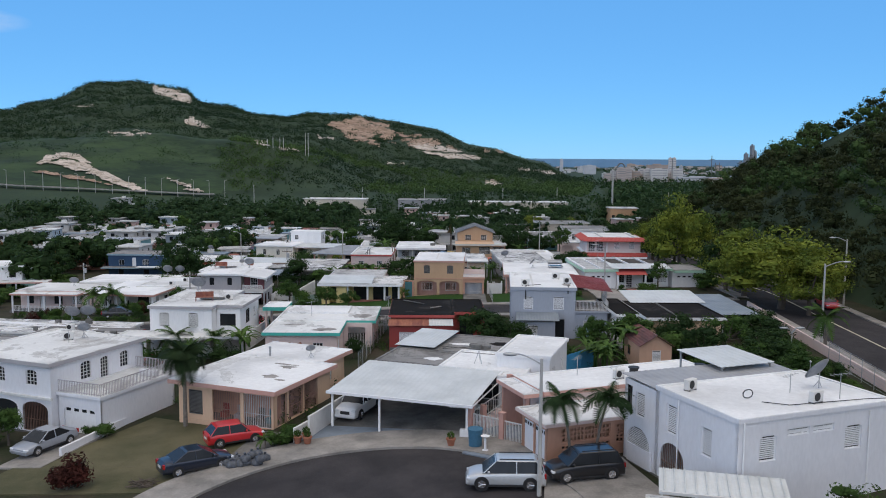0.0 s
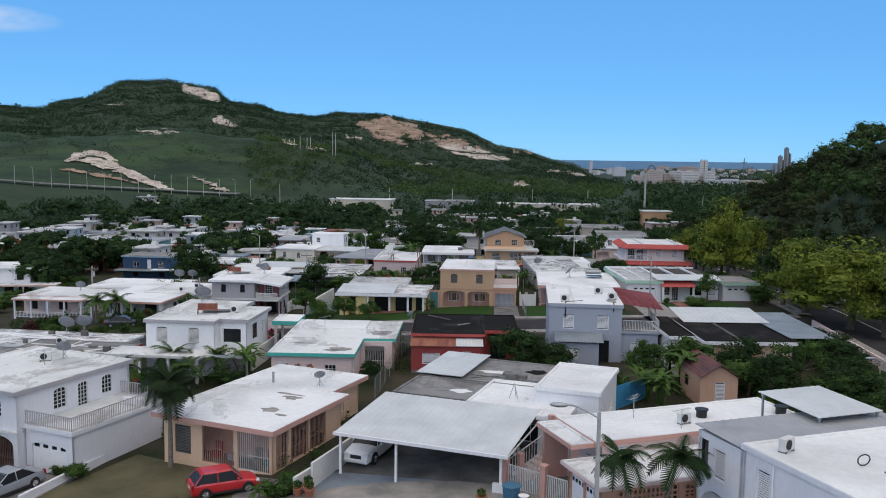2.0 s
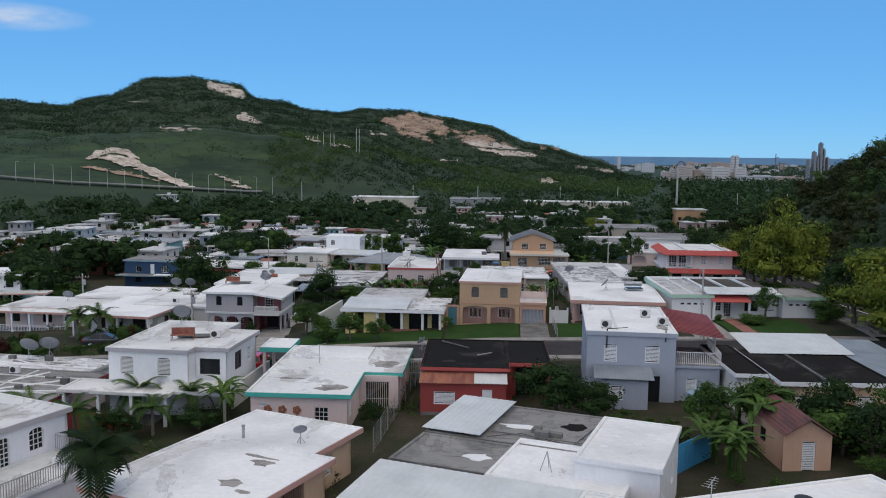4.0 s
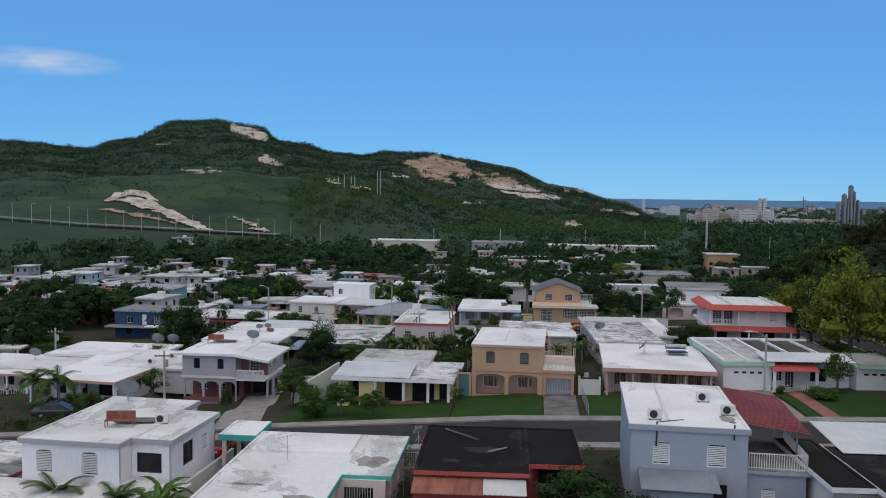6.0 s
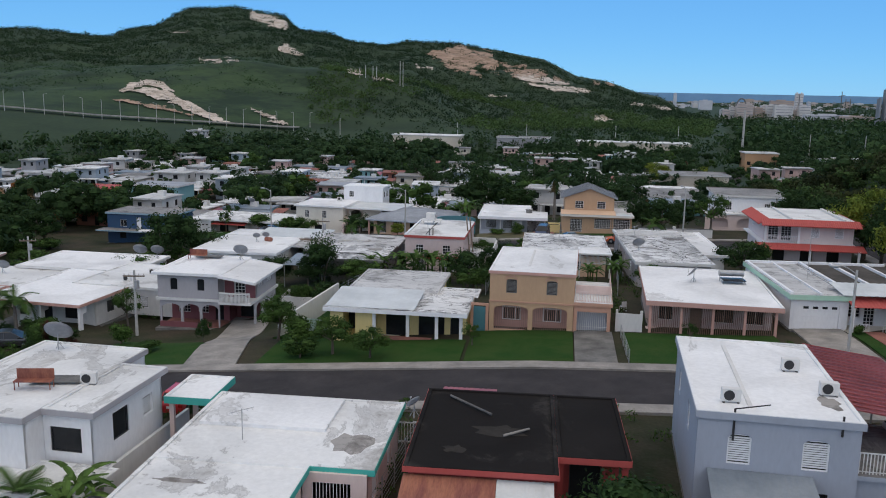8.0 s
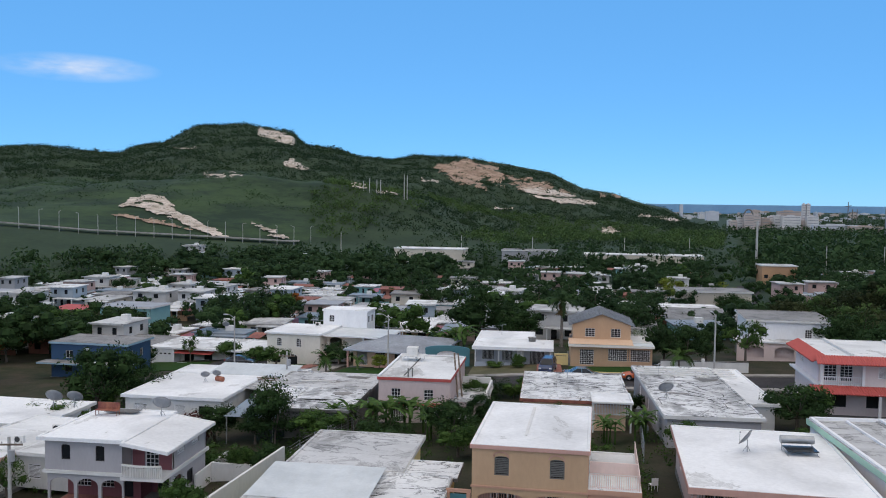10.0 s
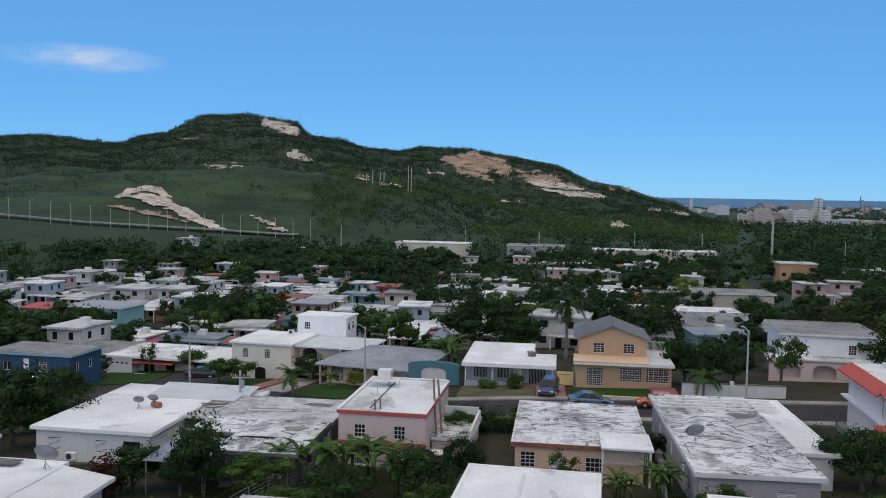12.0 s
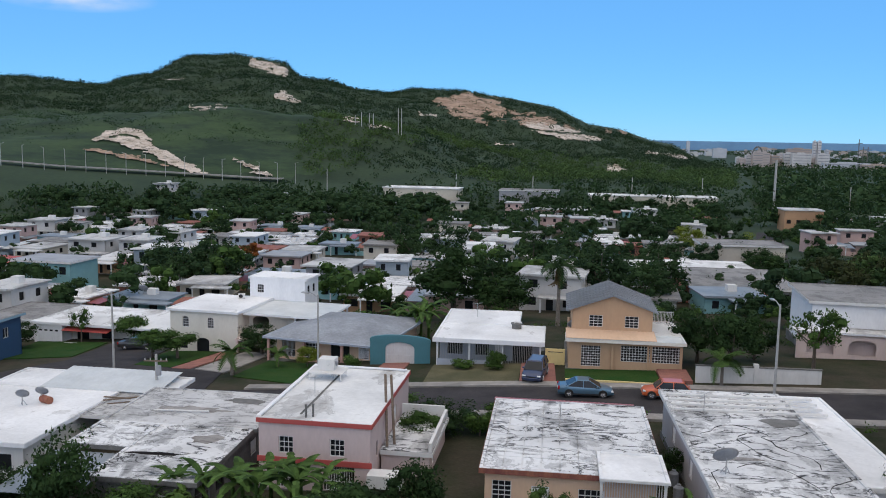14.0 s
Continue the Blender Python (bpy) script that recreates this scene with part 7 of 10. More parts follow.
T_PINE = tree_model("tree", "dark conifer with layered boughs", 72, 26, 3400, 0.020, LEAF, spread=0.26, flat=0.4, base=0.22, lo=0.16, hi=0.24, trunk=0.02)


def frond_mesh(name, length, width, droop, n, material, sharp=0.5):
    """A palm frond: a drooping rib with a leaflet on both sides at each step, along +x."""
    Q = []
    rib = []
    for i in range(n + 1):
        s = i / n
        rib.append(np.array((length * s * (1 - 0.18 * droop * s * s), 0, length * (0.42 * s - droop * s * s))))
    for i in range(n):
        s = (i + 0.5) / n
        c, d = rib[i], rib[i + 1]
        w = width * (math.sin(math.pi * min(1, s * 0.9 + 0.12)) ** sharp)
        for side in (-1, 1):
            tip = c * 0.3 + d * 0.7 + np.array((0.35 * w, side * w, -0.42 * w))
            Q.append((c, d, tip + np.array((0.05 * w, 0, -0.02)), tip))
        Q.append((c + np.array((0, 0.025, 0)), c - np.array((0, 0.025, 0)), d - np.array((0, 0.02, 0)), d + np.array((0, 0.02, 0))))
    return quads_mesh(name, np.array(Q), material)


def palm_model(label, seed, trunk_h, r0, fronds, length, width, droop, material, dead=0, lean=0.0):
    rng = random.Random(seed)
    t = thing("palm", label, "palm tree", pose(0, 0, -900))
    bm = bmesh.new()
    n = 9
    pts = [Vector((lean * (i / n) ** 2, 0, -0.3 + (trunk_h + 0.3) * i / n)) for i in range(n + 1)]
    for i in range(n):
        tube(bm, pts[i], pts[i + 1], r0 * (1.15 - 0.5 * i / n), r0 * (1.1 - 0.5 * (i + 1) / n), 9)
    part("trunk", bm, PALMBARK, t)
    meshes = [frond_mesh("frond", length * k, width, droop * d, 22, material) for k, d in ((1, 0.8), (0.92, 1.15), (0.8, 0.5), (1.0, 1.5))]
    for i in range(fronds):
        ob = new("frond", meshes[i % 4])
        ob.parent = t
        ob.matrix_basis = pose(pts[-1].x, 0, trunk_h - 0.05, rng.uniform(-20, 20), rng.uniform(-38, 18), i * 137.5 + rng.uniform(-12, 12))
    if dead:
        dm = frond_mesh("dead_frond", length * 0.8, width * 0.8, 1.2, 14, STRAW)
        for i in range(dead):
            ob = new("dead_frond", dm)
            ob.parent = t
            ob.matrix_basis = pose(pts[-1].x, 0, trunk_h - 0.25, 0, rng.uniform(55, 80), i * 360 / dead + rng.uniform(-20, 20))
    return t


P_TALL = palm_model("palm with drooping dark fronds and slim grey trunk", 1, 3.9, 0.13, 28, 1.85, 0.52, 0.7, LEAFPALM)
P_SLIM = palm_model("slim leaning coconut palm", 2, 3.6, 0.085, 20, 1.6, 0.40, 0.72, LEAF, lean=0.7)
P_FAN = palm_model("tall palm with skirt of dead fronds", 3, 6.5, 0.22, 16, 2.6, 0.6, 0.8, LEAF, dead=12)
P_SMALL = palm_model("small green garden palm tree", 4, 1.6, 0.10, 12, 1.5, 0.3, 0.8, LEAFMID)


def banana_model(seed):
    rng = random.Random(seed)
    t = thing("banana_plant", "banana plants with broad bright leaves", "banana plant", pose(0, 0, -900))
    for k in range(4):
        bx, by, hh = rng.uniform(-0.9, 0.9), rng.uniform(-0.9, 0.9), rng.uniform(1.4, 2.4)
        part("stem", tubes(((bx, by, -0.3), (bx, by, hh), 0.12, 0.07)), LEAFMID, t)
        for i in range(7):
            L, W = rng.uniform(1.3, 2.1), rng.uniform(0.17, 0.27)
            Q = []
            n = 8
            rib = [np.array((L * s, 0, L * (0.75 * s - 0.85 * s * s))) for s in (j / n for j in range(n + 1))]
            for j in range(n):
                wa = W * math.sin(math.pi * min(1, j / n * 0.88 + 0.08)) ** 0.6
                wb = W * math.sin(math.pi * min(1, (j + 1) / n * 0.88 + 0.08)) ** 0.6
                gap = 0.85 if j % 3 else 0.6
                for side in (-1, 1):
                    Q.append((rib[j], rib[j + 1], rib[j + 1] + np.array((0.02, side * wb * gap, -0.12 * wb)), rib[j] + np.array((0, side * wa, -0.12 * wa))))
            ob = new("leaf", quads_mesh("leaf", np.array(Q), LEAFBAN))
            ob.parent = t
            ob.matrix_basis = pose(bx, by, hh - 0.15, 0, rng.uniform(-30, 5), i * 360 / 7 + rng.uniform(-20, 20))
    return t


BANANA = [banana_model(i) for i in range(2)]

# gardens round the dead end
put(P_TALL, -19.1, 63.6, 1.5, 1.25, 40)
put(P_SLIM, 8.1, 50.6, 1.3, 1.1, 200)
put(P_SLIM, 9.6, 51.0, 1.3, 1.15, 330)
put(T_RED, -22.9, 51.8, 2.4, 2.8)
put(T_BUSH[0], -10.9, 57.6, 1.3, 2.2, label="clipped green hedge bush by a wall")
put(T_BUSH[1], -10.3, 58.8, 1.2, 2.0, label="clipped green hedge bush by a wall")
put(T_MID[0], -31.6, 61.8, 3.2, 3.2, label="small light green tree by a driveway")
put(T_BUSH[0], -33.4, 61.4, 1.6, 3.0)
put(T_BUSH[1], -24.6, 62.2, 1.1, 1.8)
put(T_BUSH[0], -26.0, 62.9, 0.9, 1.5)
put(T_SPARSE[0], 20.5, 39.8, 3.0, 4.4, label="straggly bush with thin stems")
put(P_SMALL, -11.7, 57.0, 0.5, 0.5)
# second row
for x, y, s in ((-27.2, 87.6, 1.1), (-22.9, 86.6, 1.0), (-33.5, 83.2, 1.2), (-24.6, 83.6, 0.9), (-29.8, 82.2, 1.1)):
    put(P_SMALL, x, y, s * 1.5, s * 1.5)
put(T_DARK[0], -36.5, 83.0, 3.6, 5.0)
put(T_DARK[1], -27.0, 82.6, 2.6, 4.4)
put(T_DARK[2], -21.5, 84.6, 2.2, 3.6)
put(BANANA[0], -20.8, 86.4, 1.1, 1.1)
put(T_DARK[1], -8.4, 83.4, 2.2, 2.0)
put(T_DARK[0], 4.9, 84.6, 4.6, 6.2, label="dense dark bushy tree")
put(T_DARK[2], 7.2, 83.6, 3.6, 4.6, label="dense dark bushy tree")
put(T_MID[1], 14.6, 79.6, 4.0, 4.0)
put(T_MID[2], 18.6, 81.0, 4.0, 5.0)
put(BANANA[1], 17.2, 79.6, 1.3, 1.3)
put(BANANA[0], 15.2, 73.6, 1.0, 1.0)
put(BANANA[1], 14.2, 76.0, 0.9, 0.9)
put(T_DARK[1], 22.8, 80.0, 4.4, 5.4)
put(T_DARK[0], 23.6, 75.6, 4.2, 4.8)
put(T_SPARSE[1], 26.6, 78.4, 4.6, 5.0)
put(T_DARK[2], 28.8, 73.8, 3.6, 6.0)
put(T_MID[1], 29.5, 67.5, 3.0, 5.0)
# third row front gardens
put(T_MID[0], -15.4, 115.6, 3.3, 3.9, label="round citrus tree on a front lawn")
put(T_MID[2], -12.2, 114.6, 2.5, 3.3, label="round citrus tree on a front lawn")
put(T_BUSH[0], -17.8, 114.8, 2.0, 3.0)
put(T_MID[1], -21.4, 120.6, 3.8, 4.2)
put(T_BUSH[1], -19.4, 119.4, 2.4, 3.0)
put(T_BUSH[0], -35.6, 120.6, 2.2, 2.4)
put(T_DARK[0], -28.0, 120.6, 2.6, 1.6)
put(T_BUSH[1], -31.5, 117.2, 1.0, 2.4)
put(T_SPARSE[0], -4.6, 117.6, 2.2, 1.8, label="reddish spindly shrub by a porch")
put(P_SMALL, -51.2, 125.2, 1.9, 1.9)
put(P_SMALL, -48.0, 124.6, 2.0, 2.0)
put(T_BUSH[0], -45.6, 124.0, 2.0, 2.6)
put(T_BUSH[1], -43.4, 121.6, 1.8, 2.2)
put(T_SPARSE[1], -40.2, 131.0, 4.2, 3.4)
put(T_BUSH[1], 19.4, 117.4, 0.9, 1.2)
put(T_BUSH[0], 29.6, 120.4, 1.5, 3.2, label="clipped round hedge bush on a lawn")
put(T_BUSH[1], 38.5, 121.8, 1.7, 3.0, label="clipped round hedge bush on a lawn")
put(T_SPARSE[0], 31.6, 122.6, 4.6, 4.0)
put(T_BUSH[0], 26.6, 123.4, 1.0, 1.2)
put(T_SPARSE[1], 12.4, 119.4, 1.8, 1.4)
for x, y, hh, ww in ((-57, 152, 3.6, 7), (-50, 153, 3.8, 7), (-64, 153, 4.0, 7)):
    put(T_SPARSE[random.randint(0, 1)], x, y, hh, ww, label="pale flowering bushy tree")
# fourth row
put(T_PINE, -24.2, 146.6, 7.4, 6.0)
put(T_DARK[1], -26.2, 147.0, 4.0, 4.0)
put(T_DARK[0], -50.0, 161.6, 9.2, 9.0)
put(T_DARK[2], -45.0, 163.4, 6.0, 5.5)
put(T_DARK[0], -30.8, 148.6, 4.0, 5.0)
put(T_RED, -32.4, 146.6, 3.4, 3.6, label="dark reddish shrub by a wall")
for x, y, s in ((-14.6, 149.6, 1.35), (-11.6, 150.4, 1.25), (-18.2, 149.4, 1.1), (8.6, 147.0, 0.95), (6.4, 145.6, 0.8), (-9.2, 147.2, 1.0)):
    put(BANANA[random.randint(0, 1)], x, y, s, s)
put(T_MID[0], -19.6, 146.2, 3.4, 6.0)
put(T_DARK[2], -13.6, 145.4, 3.0, 6.0)
put(T_DARK[0], -7.4, 144.4, 4.6, 5.4)
put(T_DARK[1], -5.2, 148.2, 4.4, 4.0)
put(T_MID[1], -9.8, 168.2, 2.4, 5.0)
put(T_DARK[2], -5.6, 166.2, 2.6, 5.4)
put(T_MID[2], -6.8, 161.8, 2.8, 4.0)
put(T_SPARSE[0], 2.4, 147.6, 3.4, 2.6)
put(T_DARK[2], 23.2, 150.4, 5.2, 6.4)
put(T_SPARSE[1], 24.6, 152.2, 4.6, 5.0)
put(T_DARK[1], 9.9, 157.2, 2.2, 2.0)
# fifth row
put(T_DARK[0], 18.6, 184.6, 6.6, 6.5)
put(T_DARK[2], 16.4, 189.6, 6.4, 6.0)
put(T_SPARSE[0], 26.2, 185.4, 7.0, 5.8)
put(T_DARK[1], 22.4, 191.8, 5.0, 6.0)
put(P_SMALL, 17.0, 180.0, 1.5, 1.6)
put(T_DARK[1], -11.6, 222.0, 11.5, 15, label="large dark round-crowned mango tree")
put(T_DARK[0], -4.6, 219.0, 7.4, 9.0)
put(P_FAN, 2.8, 214.0, 1.25, 1.25)
put(P_FAN, -103, 214.0, 1.3, 1.3)
put(BANANA[0], -13.8, 203.0, 1.7, 1.7)
put(BANANA[1], -15.8, 204.6, 1.6, 1.6)
put(P_SMALL, -25.8, 187.2, 1.0, 1.1)
put(P_SMALL, -29.4, 183.8, 1.6, 1.7)
put(T_YEL[0], -22.6, 187.0, 2.4, 2.6)
put(T_BUSH[0], -17.6, 185.2, 1.7, 2.4)
put(T_BUSH[1], -3.2, 184.6, 1.6, 2.6)
put(T_BUSH[0], -6.4, 185.0, 1.1, 2.6)
put(T_SPARSE[0], -3.4, 184.0, 2.4, 1.8)
put(T_MID[0], -39.6, 193.4, 3.6, 6.0)
put(T_MID[1], -42.8, 193.8, 3.4, 5.0)
put(T_DARK[2], -30.4, 195.2, 4.2, 5.4)
put(T_BUSH[1], -52.6, 208.0, 3.4, 5.0)
put(T_DARK[1], -66.2, 203.4, 4.0, 6.0)
put(T_SPARSE[1], -59.0, 206.6, 5.0, 3.0)
for x, y, hh, ww in ((-55, 178, 5.5, 7), (-82, 184, 7, 8)):
    put(T_DARK[random.randint(0, 2)], x, y, hh, ww)
# trees along the main road
put(T_YEL[0], 41.2, 114.5, 10.0, 12.0, 20)
put(T_YEL[1], 42.2, 104.5, 10.4, 15.0, 80)
put(T_YEL[0], 43.8, 100.0, 7.6, 9.0, 130)
put(T_DARK[0], 41.0, 121.0, 8.5, 10.0)
put(T_YEL[1], 40.6, 143.0, 14.5, 11.5, 200)
put(T_DARK[2], 41.4, 150.0, 12.0, 10.0)
put(T_DARK[1], 40.6, 157.0, 9.0, 8.0)
put(T_YEL[0], 41.4, 165.0, 10.0, 9.0)
put(T_DARK[0], 41.0, 174.0, 8.0, 8.0)
for x, y in ((39.6, 126), (39.8, 132), (39.6, 138), (39.9, 147)):
    put(T_BUSH[random.randint(0, 1)], x, y, random.uniform(2.0, 3.4), random.uniform(4.0, 6.0), label="overgrown bush beneath roadside trees")
for x, y, hh, ww in ((33.2, 88.5, 3.2, 5.0), (32.4, 84.0, 3.4, 5.4), (33.6, 93.0, 2.6, 4.4), (31.0, 80.0, 3.0, 5.0), (30.2, 76.0, 2.6, 4.6)):
    put(T_DARK[random.randint(0, 2)], x, y, hh, ww, label="dark overgrown bush inside a boundary wall")
put(P_SMALL, 37.4, 81.6, 2.0, 1.7)
for y in (*range(176, 204, 9), *range(278, 316, 9)):
    put(T_DARK[random.randint(0, 2)], lerp(KERB, y) - 3.5 + random.uniform(-1.5, 1.0), y, random.uniform(6, 9), random.uniform(8, 10))


# overgrown back yards
rng6 = random.Random(17)
for y0, y1, x0, x1, n, lo, hi in ((64, 80, 21.5, 33, 20, 1.2, 3.0), (67, 72, 11.5, 16.5, 6, 0.8, 1.6), (79, 81.5, 9, 17, 6, 1.0, 2.2), (77, 80.5, -36, -18, 8, 0.8, 1.6), (137, 143.5, -62, 24, 46, 1.2, 3.2), (98.6, 102.4, -46, 6, 14, 0.9, 2.0), (164.5, 168.6, -60, 36, 34, 1.0, 2.6), (205, 214, -30, 30, 16, 1.5, 3.5)):
    for i in range(n):
        m = rng6.choice((T_BUSH[0], T_BUSH[1], T_MID[0], T_MID[2], T_DARK[0], T_SPARSE[1], T_SPARSE[0]))
        hh = rng6.uniform(lo, hi)
        put(m, rng6.uniform(x0, x1), rng6.uniform(y0, y1), hh, hh * rng6.uniform(1.0, 1.7), rng6.uniform(0, 360), "unkempt green bush in a back yard")


yard = []
for y0, y1, x0, x1, n in ((62, 68, -12.5, -9.5, 20), (70, 80.5, -36, -9, 130), (76, 82, 9, 33, 110), (98, 102.5, -46, 17, 130), (112.9, 119, -60, -37, 150), (134, 149, -62, 35, 420), (163.5, 168.7, -60, 36, 200), (200, 214, -30, 30, 160), (85, 98, -7.6, -5.6, 30), (124, 137, 5.9, 9.2, 40)):
    for i in range(n):
        x, y, hh = rng6.uniform(x0, x1), rng6.uniform(y0, y1), rng6.uniform(0.35, 1.1)
        yard.append((x, y, terrain(x, y) - 0.1, hh, hh * rng6.uniform(1.2, 2.2)))
YARD_WEEDS = yard
for i in range(26):
    x, y = rng6.uniform(-60, -38), rng6.uniform(113.5, 122)
    put(rng6.choice((T_BUSH[0], T_BUSH[1], T_SPARSE[0], T_DARK[1], T_RED)), x, y, rng6.uniform(0.9, 2.2), rng6.uniform(1.4, 2.8), rng6.uniform(0, 360), "leafy front garden bush")


# ---- the wider town ----
def far_house_model(k, w, d, hgt, two, wallm, roofm):
    t = thing("house", ("small pale house with flat roof among trees", "two-storey pale house with flat roof among trees")[two], "house", pose(0, 0, -900), "houses across the valley")
    z = hgt
    plinth(t, 0, w, 0, d, 2.5)
    wins = [(w * 0.12, w * 0.12 + 1.3, 0.9, 2.1, "open"), (w * 0.42, w * 0.42 + 1.0, 0.1, 2.1, "open"), (w * 0.68, w * 0.68 + 1.6, 0.8, 2.1, "open")]
    if two:
        wins += [(w * 0.15, w * 0.15 + 1.2, 3.6, 4.8, "open"), (w * 0.6, w * 0.6 + 1.2, 3.6, 4.8, "open")]
    wall(t, (0.2, 0.2), (w - 0.2, 0.2), 0, z, wallm, wins)
    for u0, u1, v0, v1, _ in wins:
        part("window", boxes((0.2 + u0, 0.2 + u1, 0.27, 0.32, v0, v1)), GLASS, t)
    side = [(d * 0.2, d * 0.2 + 1.1, z - 1.8, z - 0.6, "open"), (d * 0.62, d * 0.62 + 1.2, z - 1.8, z - 0.6, "open")]
    wall(t, (w - 0.2, 0.21), (w - 0.2, d - 0.21), 0, z, wallm, side)
    # added dark sheet, gives the side openings a shaded room
    part("inner_partition", boxes((w - 0.8, w - 0.7, 0.6, d - 0.6, 0.1, z - 0.1)), ROOM_SHADE, t)
    wall(t, (0.2, d - 0.21), (0.2, 0.21), 0, z, wallm)
    e = 0.25 if k % 2 else 0.55
    part("roof", boxes((-e, w + e, -0.7, d + 0.3, z - 0.01, z + 0.2), (-e, w + e, -0.7, -0.5, z + 0.2, z + 0.32)), roofm, t)
    lean = (RUST, GREYMETAL, BLUEMETAL, METALROOF, REDMETAL)[k % 5]
    if k % 5 != 1:
        corrugated(t, w + 0.5 if k % 2 else -3.6, w + 3.9 if k % 2 else -0.5, -0.5 - (k % 3), d * 0.7, 2.2, 2.6, lean, 0.6, "lean_to_roof")
        part("yard_wall", boxes((w + 0.4, w + 3.7, -0.8 - (k % 3), -0.6 - (k % 3), -1.5, 1.3) if k % 2 else (-3.5, -0.4, -0.8 - (k % 3), -0.6 - (k % 3), -1.5, 1.3)), wallm, t)
    if k % 2:
        part("porch_roof", boxes((w * 0.35, w + 1.6, -3.2, -0.51, 2.5, 2.7)), roofm, t)
        posts(t, [(w * 0.4, -2.9), (w + 1.3, -2.9)], -0.5, 2.5, WHITE, 0.2)
    if k % 3 == 0:
        part("roof_box", boxes((w * 0.5, w * 0.5 + 1.8, d * 0.5, d * 0.5 + 1.4, z + 0.2, z + 1.2)), OFFWHITE, t)
    return t


FW = [mat("far_wall_white", (0.58, 0.57, 0.56), (0.44, 0.43, 0.42), 0.75, 0.1, 2, 0), mat("far_wall_cream", (0.62, 0.56, 0.46), (0.5, 0.45, 0.38), 0.75, 0.1, 2, 0), mat("far_wall_pink", (0.55, 0.38, 0.34), (0.44, 0.31, 0.28), 0.75, 0.1, 2, 0),
      mat("far_wall_blue", (0.34, 0.40, 0.45), (0.27, 0.32, 0.37), 0.75, 0.1, 2, 0), mat("far_wall_grey", (0.34, 0.34, 0.35), (0.27, 0.27, 0.28), 0.75, 0.1, 2, 0), mat("far_wall_ochre", (0.50, 0.30, 0.17), (0.40, 0.24, 0.14), 0.75, 0.1, 2, 0),
      mat("far_wall_teal", (0.24, 0.44, 0.45), (0.18, 0.34, 0.36), 0.75, 0.1, 2, 0), mat("far_wall_brick", (0.36, 0.15, 0.11), (0.27, 0.12, 0.09), 0.75, 0.1, 2, 0)]
FARH = []
for k, (w, d, hh, two, wm, rm) in enumerate(((10, 9, 2.7, 0, 0, ROOFMOSS), (9, 11, 2.7, 0, 1, FARROOF), (11, 8, 2.7, 0, 2, GREYMETAL), (9, 9, 5.4, 1, 0, FARROOF), (8, 10, 5.4, 1, 4, FARROOF), (12, 9, 2.7, 0, 3, ROOFGREY), (10, 10, 2.7, 0, 7, ROOFMOSS), (9, 8, 5.4, 1, 2, FARROOF), (10, 9, 2.7, 0, 0, ROOFGREY), (9, 10, 2.7, 0, 5, ROOFWORN), (10, 10, 2.7, 0, 6, ROOFMOSS), (9, 9, 5.4, 1, 1, ROOFGREY), (11, 9, 2.7, 0, 2, ROOFMOSS), (9, 9, 5.4, 1, 3, ROOFWORN), (10, 9, 2.7, 0, 7, RUST), (12, 8, 2.7, 0, 6, BLUEMETAL))):
    FARH.append(far_house_model(k, w, d, hh, two, FW[wm], rm))
NEARBY = ((-108, -86, 252, 274), (-132, -112, 270, 290), (-46, -8, 188, 218), (-24, 14, 180, 204), (26, 42, 190, 212), (-72, -40, 200, 226), (-80, -56, 184, 202), (-18, 6, 205, 228))


def road_x(y):
    return lerp(KERB, y) + 4.6


rng2 = random.Random(5)
spots = []
row = 0
for y in (214, 230, 246, 262, 278, 294, 310, 326, 342, 358, 375, 393, 412, 432, 455, 480):
    row += 1
    x = -190 + rng2.uniform(0, 6)
    while x < road_x(y) - 14 + (0 if y < 330 else 90):
        yy = y + rng2.uniform(-1.5, 1.5) - 0.05 * x
        if not any(a - 11 < x < b and c - 9 < yy < e for a, b, c, e in NEARBY) and abs(x + 52) > 6 and abs(x - road_x(yy) + 5) > 14 and not (x < -118 and y < 250) and rng2.random() < (0.88 if x < -15 and y < 350 else 0.62 if y < 350 else 0.42):
            spots.append((x, yy))
        x += rng2.uniform(10.4, 14.4)
for x, y in spots:
    k = rng2.choice((0, 1, 2, 3, 4, 5, 6, 7, 8, 9, 10, 11, 12, 12, 13, 14, 15))
    copy_thing(FARH[k], pose(x, y, terrain(x + 5, y + 5) + 0.2, 0, 0, rng2.uniform(-9, 7)) @ Matrix.Diagonal((rng2.uniform(0.72, 1.08), rng2.uniform(0.8, 1.1), rng2.uniform(0.92, 1.1), 1)))

# mapped landmarks further out
for x, y, z, k, s, lab in ((-43.8, 256.2, -10.4, 4, 1.05, "grey-blue two-storey house with white flat roof"), (-18.6, 288.5, -10.6, 3, 0.95, "white two-storey house with grey walls"), (-118, 300, -12.9, 3, 1.2, "white two-storey house with flat roof")):
    ob = copy_thing(FARH[k], pose(x, y, z, 0, 0, -4) @ Matrix.Diagonal((s, s, 1, 1)))
    ob["label"] = lab


def long_block(label, x, y, z, yaw, w, d, hgt, wm, rm, n):
    t = thing("warehouse", label, "building", pose(x, y, z, 0, 0, yaw))
    wall(t, (0, 0), (w, 0), -3, hgt, wm, [(w * (i + 0.25) / n, w * (i + 0.7) / n, 3.9, 5.4, "dark") for i in range(n)])
    wall(t, (w, 0.01), (w, d), -3, hgt, wm)
    wall(t, (w, d), (0, d), -3, hgt, wm)
    wall(t, (0, d), (0, 0.01), -3, hgt, wm)
    slab(t, -0.4, w + 0.4, -0.4, d + 0.4, hgt + 0.3, rm, OFFWHITE, 0.4)
    return t


